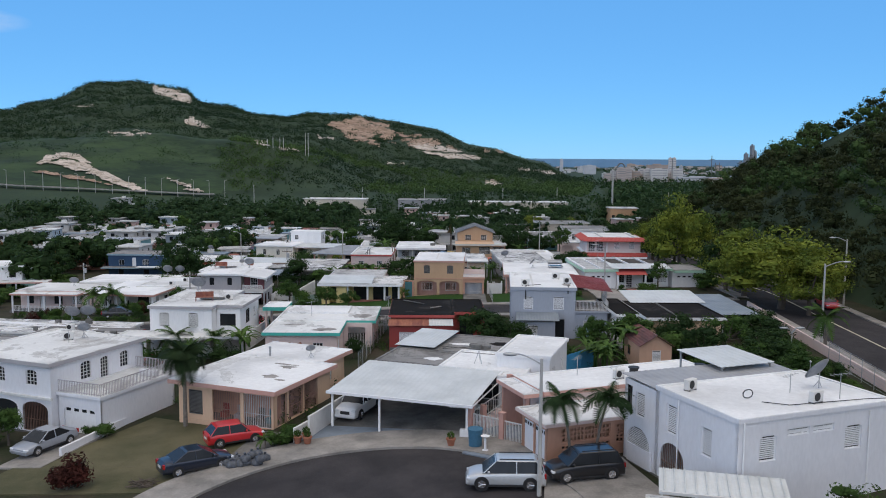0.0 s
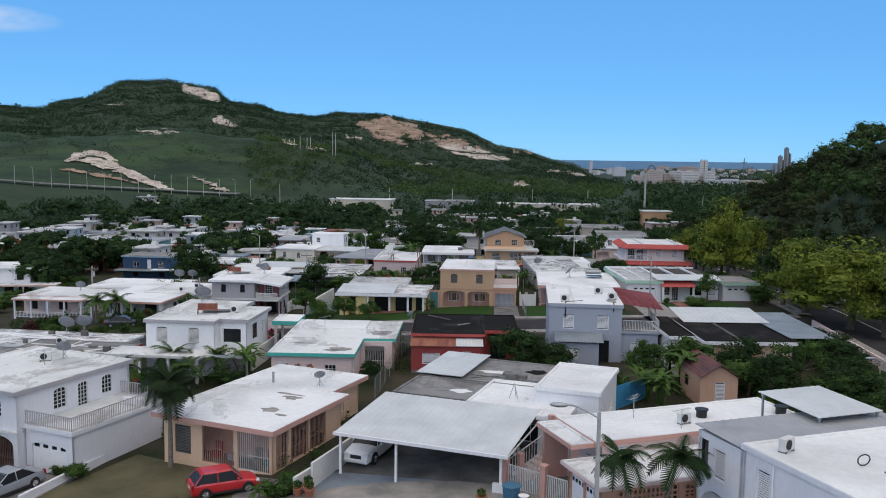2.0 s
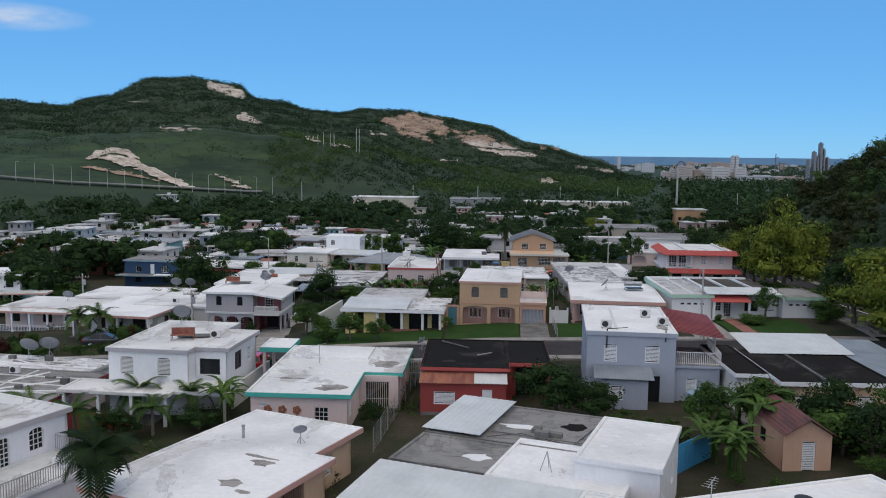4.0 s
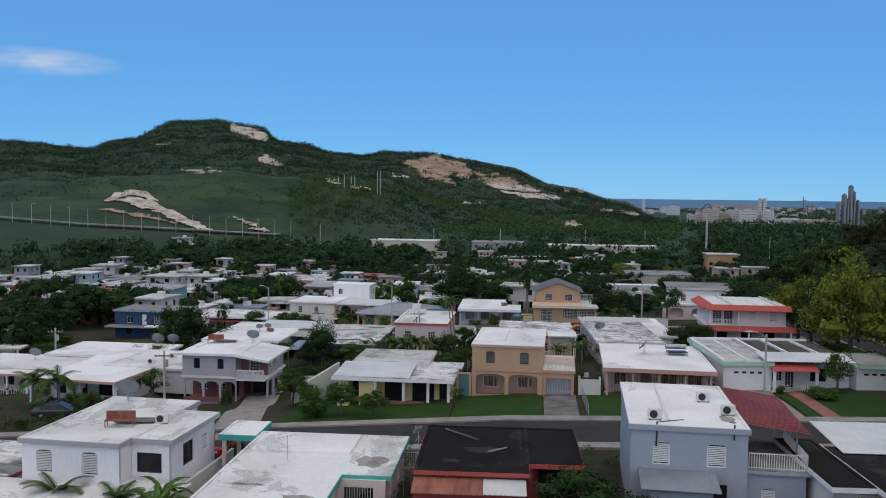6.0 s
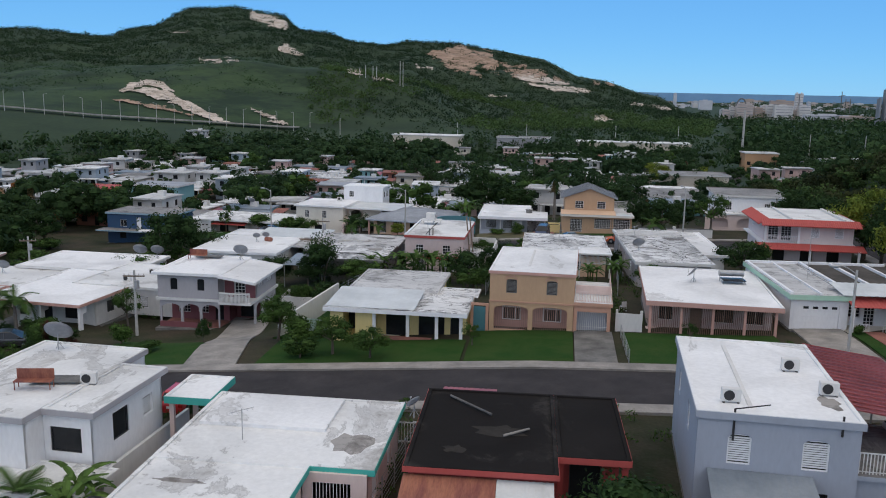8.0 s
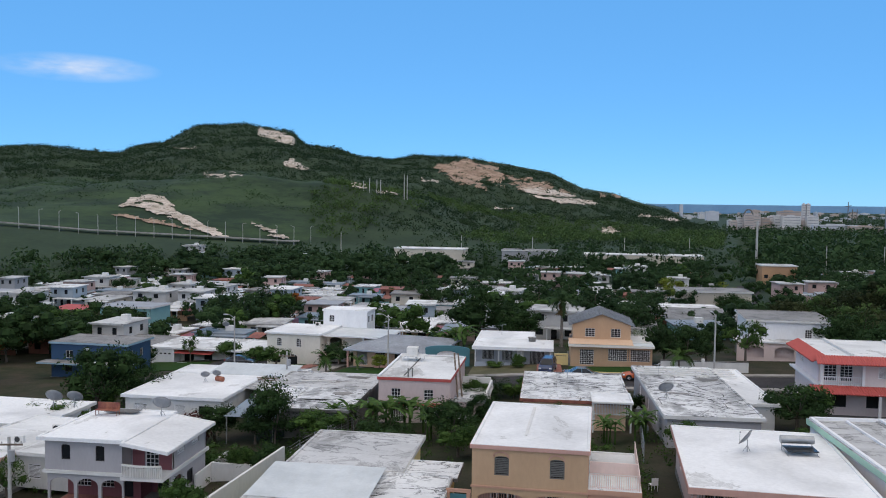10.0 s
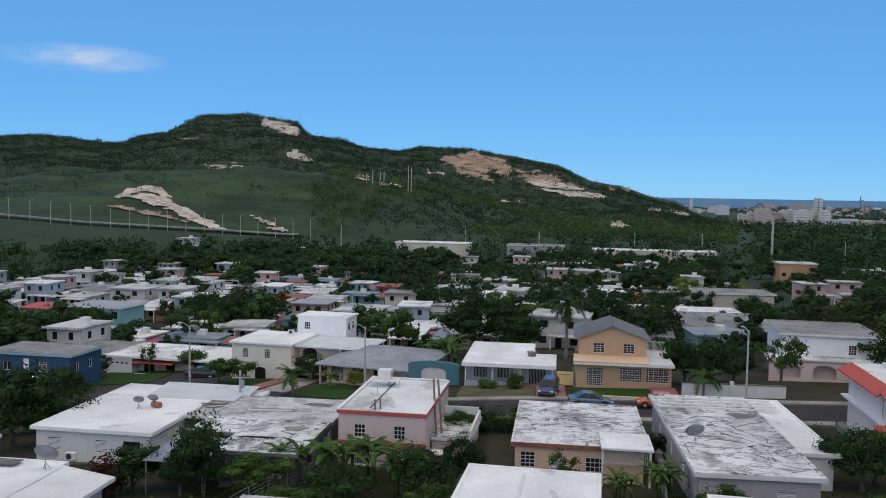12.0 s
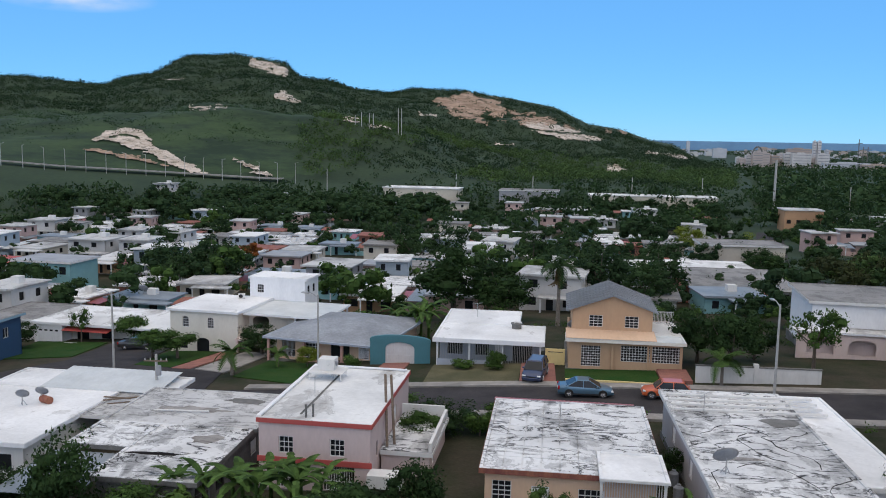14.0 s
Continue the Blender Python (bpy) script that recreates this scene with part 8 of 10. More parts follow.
long_block("long low white building at the foot of the hill", -84, 524, -10.4, -2, 38, 16, 4.0, FW[1], ROOFWORN, 0)
long_block("long low grey building at the foot of the hill", -26, 528, -10.6, -2, 29, 16, 4.0, FW[4], ROOFGREY, 0)
long_block("long white building beyond the trees", 18, 520, -11.2, 0, 60, 14, 3.8, FW[1], ROOFWORN, 0)
long_block("ochre two-storey building beyond the trees", 88, 440, -12, 0, 14, 10, 6.0, FW[5], FARROOF, 4)
long_block("pale building with a dark open upper floor", 34, 292, -8.5, 3, 17, 10, 5.6, FW[1], ROOFGREY, 3)
long_block("low cluttered building with grey roof", 24, 240, -6.5, 2, 16, 20, 3.0, FW[4], ROOFGREY, 3)
long_block("low building with white roof", 25, 268, -8.2, 2, 15, 14, 3.0, FW[0], ROOFWORN, 3)

long_block("low turquoise building with grey metal roof", -104, 258, -9.6, -4, 13, 9, 3.2, FW[6], GREYMETAL, 4)
t = thing("canopy", "bright red corrugated canopy on white posts", "canopy", pose(-128, 276, terrain(-124, 279), 0, 0, -5))
corrugated(t, 0, 11, 0, 7, 2.8, 3.3, BRIGHTRED, 0.6, "canopy_roof")
posts(t, [(0.3, 0.3), (5.5, 0.3), (10.7, 0.3), (0.3, 6.7), (10.7, 6.7)], -0.6, 2.85, WHITE, 0.18)

# trees among the far houses
rng3 = random.Random(9)
town, town_green = [], []
for i in range(440):
    y = rng3.uniform(206, 470) if i > 60 else rng3.uniform(200, 270)
    x = rng3.uniform(-190, 38 + max(0, y - 240) * 0.35)
    if any(a < x < b and c < y < e for a, b, c, e in NEARBY):
        continue
    if abs(x + 51) < 6 and y < 250:
        continue
    hh = rng3.uniform(2.8, 5.6) * (1 + 0.3 * (y > 400))
    if rng3.random() < 0.12:
        hh = rng3.uniform(7.0, 10.5)
    (town if rng3.random() < 0.75 else town_green).append((x, y, terrain(x, y), hh, hh * rng3.uniform(0.9, 1.3)))
for x, y, hh in ((9, 240, 10), (13, 252, 11), (6, 262, 12), (-2, 268, 11), (3, 250, 9), (16, 232, 8), (20, 246, 9), (-8, 252, 10), (28, 306, 9), (-30, 300, 10), (-36, 306, 11), (-24, 312, 11), (-62, 268, 10), (-68, 274, 11), (-74, 268, 11), (-80, 276, 10), (-70, 262, 9)):
    put(rng3.choice(T_FAR), x, y, hh, hh * 1.2)
grove = []
for i in range(105):
    x, y = rng3.uniform(-165, -80), rng3.uniform(150, 252)
    if -84 < x and y > 186:
        continue
    grove.append((x, y, terrain(x, y), rng3.uniform(6, 11), rng3.uniform(9, 13)))
for x, y in ((-92, 206), (-99, 219), (-112, 238), (-124, 226), (-70, 300), (-140, 268)):
    put(T_ORANGE, x, y, rng3.uniform(5, 7), rng3.uniform(6, 8), rng3.uniform(0, 360))
for i in range(30):
    put(rng3.choice(T_BUSH), rng3.uniform(-105, -62), rng3.uniform(140, 185), rng3.uniform(2, 3.4), rng3.uniform(4, 7))
for i in range(48):
    x, y = rng3.uniform(-20, 45), rng3.uniform(216, 335)
    if any(a < x < b and c < y < e for a, b, c, e in NEARBY) or (y > 240 and x > road_x(y) - 8):
        continue
    hh = rng3.uniform(3.6, 6.6)
    town.append((x, y, terrain(x, y), hh, hh * rng3.uniform(0.9, 1.3)))
belt = []
for i in range(660):
    x, y = rng3.uniform(-300, 150), 335 + 165 * rng3.random() ** 0.55
    if abs(x - road_x(y)) < 9 or terrain(x, y) > base_height(x, y) + 3.5:
        continue
    hh = rng3.uniform(3.5, 6.5) if y < 415 or x > -50 else rng3.uniform(8, 12)
    belt.append((x, y, terrain(x, y), hh, hh * rng3.uniform(1.0, 1.5)))
for i in range(75):
    y = rng3.uniform(225, 430)
    x = lerp(KERB, y) + rng3.uniform(13, 60)
    hh = rng3.uniform(5, 9)
    town.append((x, y, terrain(x, y), hh, hh * rng3.uniform(1.0, 1.4)))
for i in range(130):
    x, y = rng3.uniform(-130, 90), rng3.uniform(490, 517)
    hh = rng3.uniform(4.5, 7.5)
    belt.append((x, y, terrain(x, y) - 0.5, hh, hh * rng3.uniform(1.0, 1.5)))
put(T_YEL[0], 36, 330, 9, 10)
put(T_YEL[1], 50, 322, 8, 9)


def woods(name, label, pts, per, size, material, seed, k=5, dense=False, inner=0.58):
    """Many tree crowns in one mesh. pts: rows of x, y, z, height, width."""
    rng = np.random.default_rng(seed)
    out = []
    for x, y, z, hh, ww in pts:
        for j in range(k):
            a, r = rng.random() * 2 * math.pi, 0.36 * ww * math.sqrt(rng.random())
            c = (x + r * math.cos(a), y + r * math.sin(a), z + hh * (0.36 + (0.5 - 0.5 * r / ww) * rng.random()))
            s = ww * (0.42 + 0.30 * rng.random()) / math.sqrt(k)
            out.append(leaves(rng, c, (s, s, s * 0.8), per // k, size * ww))
            if dense:
                out.append(core(rng, c, (s, s, s * 0.8), inner))
    Q = np.concatenate(out)
    return tagged(new(name, quads_mesh(name, Q, material)), label, "woods", kind="stuff")


woods("yard_weeds", "low weeds and ground plants in the yards", YARD_WEEDS, 40, 0.07, LEAFMID, 19, 3)
woods("town_trees", "dark trees scattered between distant houses", town, 290, 0.030, LEAFFAR, 8, 11, True)
woods("town_garden_trees", "lighter green trees between distant houses", town_green, 290, 0.030, LEAFMID, 15, 11, True)
woods("grove", "dense grove of dark trees beside the houses", grove, 620, 0.024, LEAF, 16, 12, True)
woods("tree_belt", "dark belt of trees below the mountain", belt, 160, 0.040, LEAFFAR, 12, 7, True)
rng4 = random.Random(3)
pts = []
for i in range(1000):
    x, y = 52.5 + 120 * rng4.random() ** 1.35, rng4.uniform(50, 290)
    if terrain(x, y) < base_height(x, y) + 0.2 and x > 62:
        continue
    hh = rng4.uniform(4.5, 8.0)
    pts.append((x, y, terrain(x, y), hh, hh * rng4.uniform(0.8, 1.1)))
woods("hill_woods", "dense dark woods on the slope beside the road", pts, 250, 0.036, HILLWOOD, 1, 6, True, 0.42)
pts = []
for i in range(240):
    x, y = rng4.uniform(52.5, 130), rng4.uniform(60, 275)
    hh = rng4.uniform(6, 9)
    pts.append((x, y, terrain(x, y), hh, hh))
woods("hill_scrub", "mixed green scrub on the slope beside the road", pts, 260, 0.034, LEAFHILL, 2, 7, True, 0.42)
# woods on the valley floor and the foot of the mountain
pts = []
for i in range(2300):
    y = rng4.uniform(395, 640)
    x = rng4.uniform(-520, 420)
    if -200 < x < 100 and y < 500 and rng4.random() < 0.75:
        continue
    if y > 575 and x < -150 and rng4.random() < 0.8:
        continue
    hh = rng4.uniform(5, 10)
    if terrain(x, y) > base_height(x, y) + 7:
        continue
    pts.append((x, y, terrain(x, y), hh, hh * rng4.uniform(1.0, 1.6)))
woods("valley_woods", "dark woods along the valley floor", pts, 42, 0.085, LEAFFAR, 4, 3)
pts = []
for i in range(3000):
    y = 560 + 3300 * rng4.random() ** 1.5
    x = rng4.uniform(-60 if y < 2000 else 0.1 * y, 0.42 * y)
    hh = rng4.uniform(5, 9)
    if terrain(x, y) > base_height(x, y) + 4:
        continue
    pts.append((x, y, terrain(x, y) - 1, hh, hh * rng4.uniform(1.6, 3.5)))
woods("plain_woods", "dark woods across the plain", pts, 24, 0.10, LEAFFAR, 5, 2)
# bare rock on the mountain: rows of bearing and elevation from the town's edge
FACES = (
    ("rock_face", "pale limestone cliff near the summit", 1, 0.20, ((-19.8, 4.74), (-18.35, 4.58), (-17.3, 4.14), (-17.45, 3.62), (-18.35, 3.68), (-19.84, 4.25))),
    ("rock_face", "pale limestone scar on the slope", 1, 0.16, ((-18.2, 2.66), (-17.6, 2.74), (-16.25, 2.0), (-17.2, 2.0), (-18.2, 2.2))),
    ("quarry_face", "reddish quarry face below the ridge", 2, 0.24, ((-8.4, 2.37), (-5.8, 3.01), (-4.5, 2.1), (-4.9, 1.4), (-4.3, 0.7), (-6.6, 1.35))),
    ("quarry_face", "broken brown quarry benches with scrub", 2, 0.5, ((-5.1, 2.7), (-3.8, 2.5), (-3.3, 1.9), (-3.4, 1.0), (-4.9, 1.7))),
    ("quarry_face", "brown earth benches above the quarry", 2, 0.38, ((-3.3, 1.85), (-0.5, 1.32), (1.6, 0.45), (0.1, 0.7), (-2.7, 1.05))),
    ("quarry_face", "pale stepped quarry bench of limestone", 1, 0.10, ((-2.65, 1.1), (-1.0, 1.14), (2.3, 0.36), (0.45, 0.46), (-1.8, 0.6))),
    ("quarry_face", "pale lower quarry bench of limestone", 1, 0.10, ((-1.8, 0.54), (2.35, 0.28), (3.0, 0.0), (2.5, -0.16), (0.4, 0.0))),
    ("rock_face", "small pale rock scar by the pylons", 1, 0.2, ((-13.9, 1.22), (-12.7, 1.15), (-12.6, 0.82), (-13.8, 0.87))),
    ("rock_face", "small pale rock scar by the pylons", 1, 0.2, ((-12.1, 0.84), (-10.9, 0.7), (-10.55, 0.39), (-11.9, 0.53))),
    ("earth_bank", "pale eroded bank on the lower slope", 1, 0.10, ((-28.8, -0.6), (-27.8, 0.05), (-26.8, 0.32), (-25.8, 0.12), (-25.2, -0.5), (-25.9, -0.42), (-26.8, -0.12), (-27.6, -0.32), (-28.4, -0.7))),
    ("earth_bank", "pale track running down the lower slope", 1, 0.14, ((-28.0, -0.45), (-26.8, -0.22), (-25.5, -0.5), (-23.6, -1.55), (-21.8, -2.46), (-22.8, -2.54), (-25.6, -1.2), (-27.0, -0.8))),
    ("earth_bank", "pale terraced track on the lower slope", 2, 0.18, ((-29.2, -1.0), (-27.4, -1.2), (-24.1, -1.98), (-24.1, -2.1), (-28.0, -1.36), (-29.2, -1.12))),
    ("rock_face", "small grey rock scars on the slope", 1, 0.35, ((-23.7, 1.74), (-21.9, 1.66), (-21.8, 1.4), (-23.0, 1.36))),
    ("rock_face", "small grey rock scars on the slope", 1, 0.3, ((-21.7, 1.8), (-21.0, 1.65), (-20.9, 1.4), (-21.7, 1.38))),
    ("rock_face", "thin pale rock ledge", 1, 0.4, ((-20.4, -1.5), (-19.4, -1.8), (-17.9, -2.65), (-18.9, -2.6))),
    ("rock_face", "pale rock face at the foot of the mountain", 1, 0.35, ((3.1, -1.72), (3.8, -1.5), (4.6, -1.86), (4.4, -2.1), (3.3, -2.1))),
    ("rock_face", "pale ledge at the end of the ridge", 1, 0.3, ((5.5, -0.55), (6.5, -0.6), (6.4, -0.9), (5.5, -0.9))),
    ("rock_face", "pale ledge at the end of the ridge", 1, 0.2, ((6.5, -0.76), (9.2, -0.94), (9.2, -1.1), (7.4, -1.12))),
    ("rock_face", "thin pale rock ledge", 1, 0.3, ((-9.0, 1.64), (-7.8, 1.38), (-7.8, 1.26), (-8.8, 1.4))),
    ("rock_face", "thin pale rock ledge", 1, 0.4, ((-25.5, 3.35), (-23.8, 3.45), (-23.7, 3.26), (-25.3, 3.2))),
    ("rock_face", "thin pale rock ledge", 1, 0.3, ((-4.0, -0.25), (-2.7, -0.28), (-2.7, -0.44), (-4.0, -0.46))),
    ("rock_face", "small grey rock scar on the ridge", 2, 0.3, ((3.0, 0.74), (3.45, 0.66), (3.35, 0.35), (3.0, 0.42))),
    ("rock_face", "small grey rock scar on the ridge", 2, 0.3, ((3.8, 0.64), (4.4, 0.52), (4.3, 0.3), (3.9, 0.36))),
)


def depth_in(poly, th, el):
    """How far a direction lies inside a face, in degrees; negative outside."""
    inside, best = False, 99.0
    for (a, b), (c, e) in zip(poly, poly[1:] + poly[:1]):
        if (b > el) != (e > el) and th < a + (el - b) / (e - b) * (c - a):
            inside = not inside
        k = ((th - a) * (c - a) + (el - b) * (e - b)) / ((c - a) ** 2 + (e - b) ** 2)
        k = min(1.0, max(0.0, k))
        best = min(best, math.hypot(a + k * (c - a) - th, b + k * (e - b) - el))
    return best if inside else -best


def bare(x, y, z):
    th = math.degrees(math.atan2(x - 1.3, y - 79.6))
    el = math.degrees(math.atan2(z - 19.1, math.hypot(x - 1.3, y - 79.6)))
    for n, lab, m, rag, poly in FACES:
        if min(p[0] for p in poly) - 0.1 < th < max(p[0] for p in poly) + 0.1 and depth_in(poly, th, el) > (-0.03 if rag < 0.2 else 0.06):
            return True
    return False


pts, pts2 = [], []
lower = []
for i in range(17500):
    deg = rng4.uniform(-43, 11)
    th = radians(deg)
    r = 525 + 675 * rng4.random() ** 0.72
    x, y = 1.3 + r * math.sin(th), 79.6 + r * math.cos(th)
    z = terrain(x, y)
    kind = wooded(x, y)
    hh = rng4.uniform(3.2, 6.0)
    if bare(x, y, z + 1.5) and rng4.random() < 0.88:
        continue
    if kind == 0:
        g = noise.fractal((x * 0.016, y * 0.016, z * 0.08), 0.8, 2.0, 3)
        if r < 590 or rng4.random() > 0.42 + 1.2 * g:
            continue
        hh *= 0.6
        lower.append((x, y, z - 1.0, hh, hh * rng4.uniform(1.8, 3.2)))
    elif kind == 1:
        hh *= 1.35
        pts2.append((x, y, z - 1.6, hh, hh * rng4.uniform(1.1, 1.6)))
    else:
        hh *= 0.85
        pts.append((x, y, z - 1.6, hh, hh * rng4.uniform(1.8, 2.7)))
for i in range(700):
    th = -43 + 52 * i / 700 + rng4.uniform(-0.05, 0.05)
    rs = 1180 + 9 * max(0, th + 8)
    x, y = 1.3 + (rs - rng4.uniform(-10, 30)) * math.sin(radians(th)), 79.6 + (rs - 8) * math.cos(radians(th))
    hh = rng4.uniform(1.8, 4.2)
    pts.append((x, y, terrain(x, y) - 1.2, hh, hh * rng4.uniform(0.9, 2.2)))
woods("lower_scrub", "low green scrub on the lower slopes", lower, 18, 0.07, HILLLEAF, 13, 2)
woods("mountain_scrub", "dark green scrub covering the mountain", pts, 21, 0.085, LEAFMTN, 6, 3)
woods("mountain_thicket", "lighter green thickets on the mountain", pts2, 36, 0.080, LEAFHILL, 7, 4)


# ---- bare rock on the mountain ----
def rock_face(name, label, material, ragged, poly, seed):
    """Bare rock lying on the slope, broken into ledges, with a ragged outline."""
    a, b = min(p[0] for p in poly), max(p[0] for p in poly)
    c, e = min(p[1] for p in poly), max(p[1] for p in poly)
    n, k = max(8, int((b - a) / 0.045)), max(5, int((e - c) / 0.035))
    vs, fs, keep = [], [], {}
    for i in range(n + 1):
        th = a + (b - a) * i / n
        sn, cs = math.sin(radians(th)), math.cos(radians(th))
        j, r, last = 0, 505.0, -9.0
        while j <= k and r < 1330:
            up = math.degrees(math.atan2(terrain(1.3 + r * sn, 79.6 + r * cs) - 19.1, r))
            while j <= k and c + (e - c) * j / k <= up:
                el = c + (e - c) * j / k
                f = (el - last) / (up - last) if up > last else 1.0
                q = r - 7 + 7 * min(1.0, max(0.0, f))
                g = noise.fractal((th * 1.6 + seed, el * 5.5, seed * 1.7), 0.75, 2.2, 5)
                if depth_in(poly, th, el) + ragged * g > 0.01:
                    ledge = noise.fractal((th * 2.2, el * 13, seed + 5.0), 0.8, 2.1, 4)
                    q = q - 3.0 + (0.7 if name == "earth_bank" else 2.2) * ledge
                    keep[i, j] = len(vs)
                    vs.append((1.3 + q * sn, 79.6 + q * cs, 19.1 + q * math.tan(radians(el)) + 0.15))
                j += 1
            last = max(last, up)
            r += 7
    for i in range(n):
        for j in range(k):
            w = [(i, j), (i + 1, j), (i + 1, j + 1), (i, j + 1)]
            if all(q in keep for q in w):
                fs.append([keep[q] for q in w])
    me = bpy.data.meshes.new(name)
    me.from_pydata(vs, [], fs)
    me.materials.append(material)
    tagged(new(name, me), label, "rock face")


for i, (n, lab, m, rag, poly) in enumerate(FACES):
    rock_face(n, lab, ROCK if m == 1 else ROCKRED, rag, poly, i + 1)

# road with lamp posts at the mountain's foot
vs, fs = [], []
for i in range(41):
    deg = -42 + i * 0.62
    th = radians(deg)
    zr = 19.1 + 517 * math.tan(radians(lerp(ROADEL, deg)))
    for d in (0, 0.7):
        for r in (516, 521):
            vs.append((1.3 + r * math.sin(th), 79.6 + r * math.cos(th), zr - d))
for i in range(40):
    a, b = 4 * i, 4 * i + 4
    fs += [(a, b, b + 1, a + 1), (a, a + 2, b + 2, b), (a + 1, b + 1, b + 3, a + 3)]
me = bpy.data.meshes.new("road_embankment")
me.from_pydata(vs, [], fs)
me.materials.append(CONCRETE)
tagged(new("road_embankment", me), "raised road with concrete edge at the mountain's foot", "road", kind="structure")


def lamp_post(x, y, hgt, arm, turn, label="tall concrete street lamp with curved arm", double=False, r=0.11):
    t = thing("street_lamp", label, "street lamp", pose(x, y, terrain(x, y), 0, 0, turn), "street lamps")
    part("pole", tubes(((0, 0, -0.3), (0, 0, hgt), r * 1.2, r * 0.75), n=10), POLE, t)
    for s in ((1, -1) if double else (1,)):
        bm = bmesh.new()
        pts = [Vector((s * arm * k / 5, 0, hgt - 0.3 + 0.55 * math.sin(k / 5 * math.pi / 2))) for k in range(6)]
        for a, b in zip(pts, pts[1:]):
            tube(bm, a, b, 0.04, 0.04, 6)
        part("arm", bm, STEEL, t)
        bm = bmesh.new()
        bmesh.ops.create_uvsphere(bm, u_segments=10, v_segments=6, radius=1.0, matrix=Matrix.Translation((s * (arm + 0.25), 0, hgt + 0.2)) @ Matrix.Diagonal((0.42, 0.17, 0.11, 1)))
        part("lamp_head", bm, STEEL, t, smooth=True)
    return t


lamp_post(5.75, 46.9, 7.9, 1.5, 172)
lamp_post(38.1, 84.0, 8.0, 1.9, 0)
lamp_post(51.0, 106.6, 8.6, 1.6, 180)
lamp_post(20.8, 177.3, 7.8, 0.9, 110)
lamp_post(31.2, 74.6, 3.3, 0.5, 0, "small twin-armed garden lamp", True, 0.05)
lamp_post(21.9, 112.4, 7.4, 1.2, 180)


def utility_pole(x, y, hgt, turn):
    t = thing("utility_pole", "weathered wooden utility pole with crossarm and transformer", "utility pole", pose(x, y, terrain(x, y), 0, 0, turn), "utility poles")
    part("pole", tubes(((0, 0, -0.3), (0, 0, hgt), 0.15, 0.11), n=10), POLE, t)
    part("crossarm", boxes((-1.0, 1.0, -0.16, -0.06, hgt - 0.6, hgt - 0.48)), WOOD, t)
    part("transformer", tubes(((0.3, -0.3, hgt - 1.7), (0.3, -0.3, hgt - 0.9), 0.22), n=14), GREYMETAL, t)
    for px in (-0.9, -0.45, 0.45, 0.9):
        part("insulator", tubes(((px, -0.11, hgt - 0.48), (px, -0.11, hgt - 0.3), 0.05, 0.035), n=8), POLE, t)


utility_pole(-37.3, 127.0, 6.4, 10)
utility_pole(-63.0, 150.5, 6.6, 15)
utility_pole(-30.5, 170.0, 5.4, 5)
lamp_post(-43.6, 186.8, 8.4, 1.2, 170)
lamp_post(-21.2, 186.0, 7.6, 1.1, 180)
for i in range(22):
    th = radians(-40 + i * 1.12)
    r = 512
    x, y = 1.3 + r * math.sin(th), 79.6 + r * math.cos(th)
    t = thing("street_lamp", "distant lamp post beside the mountain road", "street lamp", pose(x, y, 19.1 + 512 * math.tan(radians(lerp(ROADEL, -40 + i * 1.12))) - 1.0, 0, 0, random.uniform(0, 360)), "mountain road lamps")
    part("pole", tubes(((0, 0, -3), (0, 0, 9.5), 0.17, 0.12), n=6), POLE, t)
    part("arm", tubes(((0, 0, 9.4), (2.0, 0, 9.9), 0.09), n=6), POLE, t)
# pylons and masts on the front hill
for th, el, hh in ((-10.15, 0.2, 19), (-9.95, 0.2, 19), (-12.5, 0.8, 11), (-12.0, 0.75, 11), (-11.75, 0.7, 11), (-12.9, 0.9, 8)):
    r = 650
    x, y = 1.3 + r * math.sin(radians(th)), 79.6 + r * math.cos(radians(th))
    z = terrain(x, y)
    t = thing("mast", "slender pale mast on the hill", "mast", pose(x, y, z), "masts on the hill")
    part("pole", tubes(((0, 0, -2), (0, 0, hh), 0.34, 0.26), n=6), POLE, t)
for x, y, hh, r in ((113, 560, 26, 0.7), (-10, 545, 12, 0.25), (-50, 548, 12, 0.25), (40, 545, 12, 0.25), (75, 548, 12, 0.25), (150, 560, 13, 0.25), (180, 560, 13, 0.25), (-120, 550, 12, 0.25)):
    t = thing("mast", "tall pale pole above the valley trees", "mast", pose(x, y, terrain(x, y)), "poles in the valley")
    part("pole", tubes(((0, 0, -1), (0, 0, hh), r, r * 0.8), n=8), POLE, t)

# ---- city and sea ----
# pale city tones are lightened to stand in for distance haze
CITY = [mat("city_white", (0.58, 0.56, 0.55), (0.46, 0.45, 0.44), 0.8, 0.03, 0.2, 0), mat("city_grey", (0.48, 0.49, 0.52), (0.4, 0.41, 0.44), 0.8, 0.03, 0.2, 0), mat("city_tan", (0.42, 0.34, 0.29), (0.33, 0.27, 0.23), 0.8, 0.03, 0.2, 0), mat("city_pink", (0.50, 0.43, 0.40), (0.40, 0.34, 0.31), 0.8, 0.03, 0.2, 0), mat("plant_grey", (0.26, 0.27, 0.29), (0.2, 0.21, 0.23), 0.8, 0.03, 0.2, 0)]
rng5 = random.Random(21)


FARWIN = mat("far_windows", (0.25, 0.26, 0.28), (0.20, 0.21, 0.23), 0.5, 0.03, 0.2, 0)


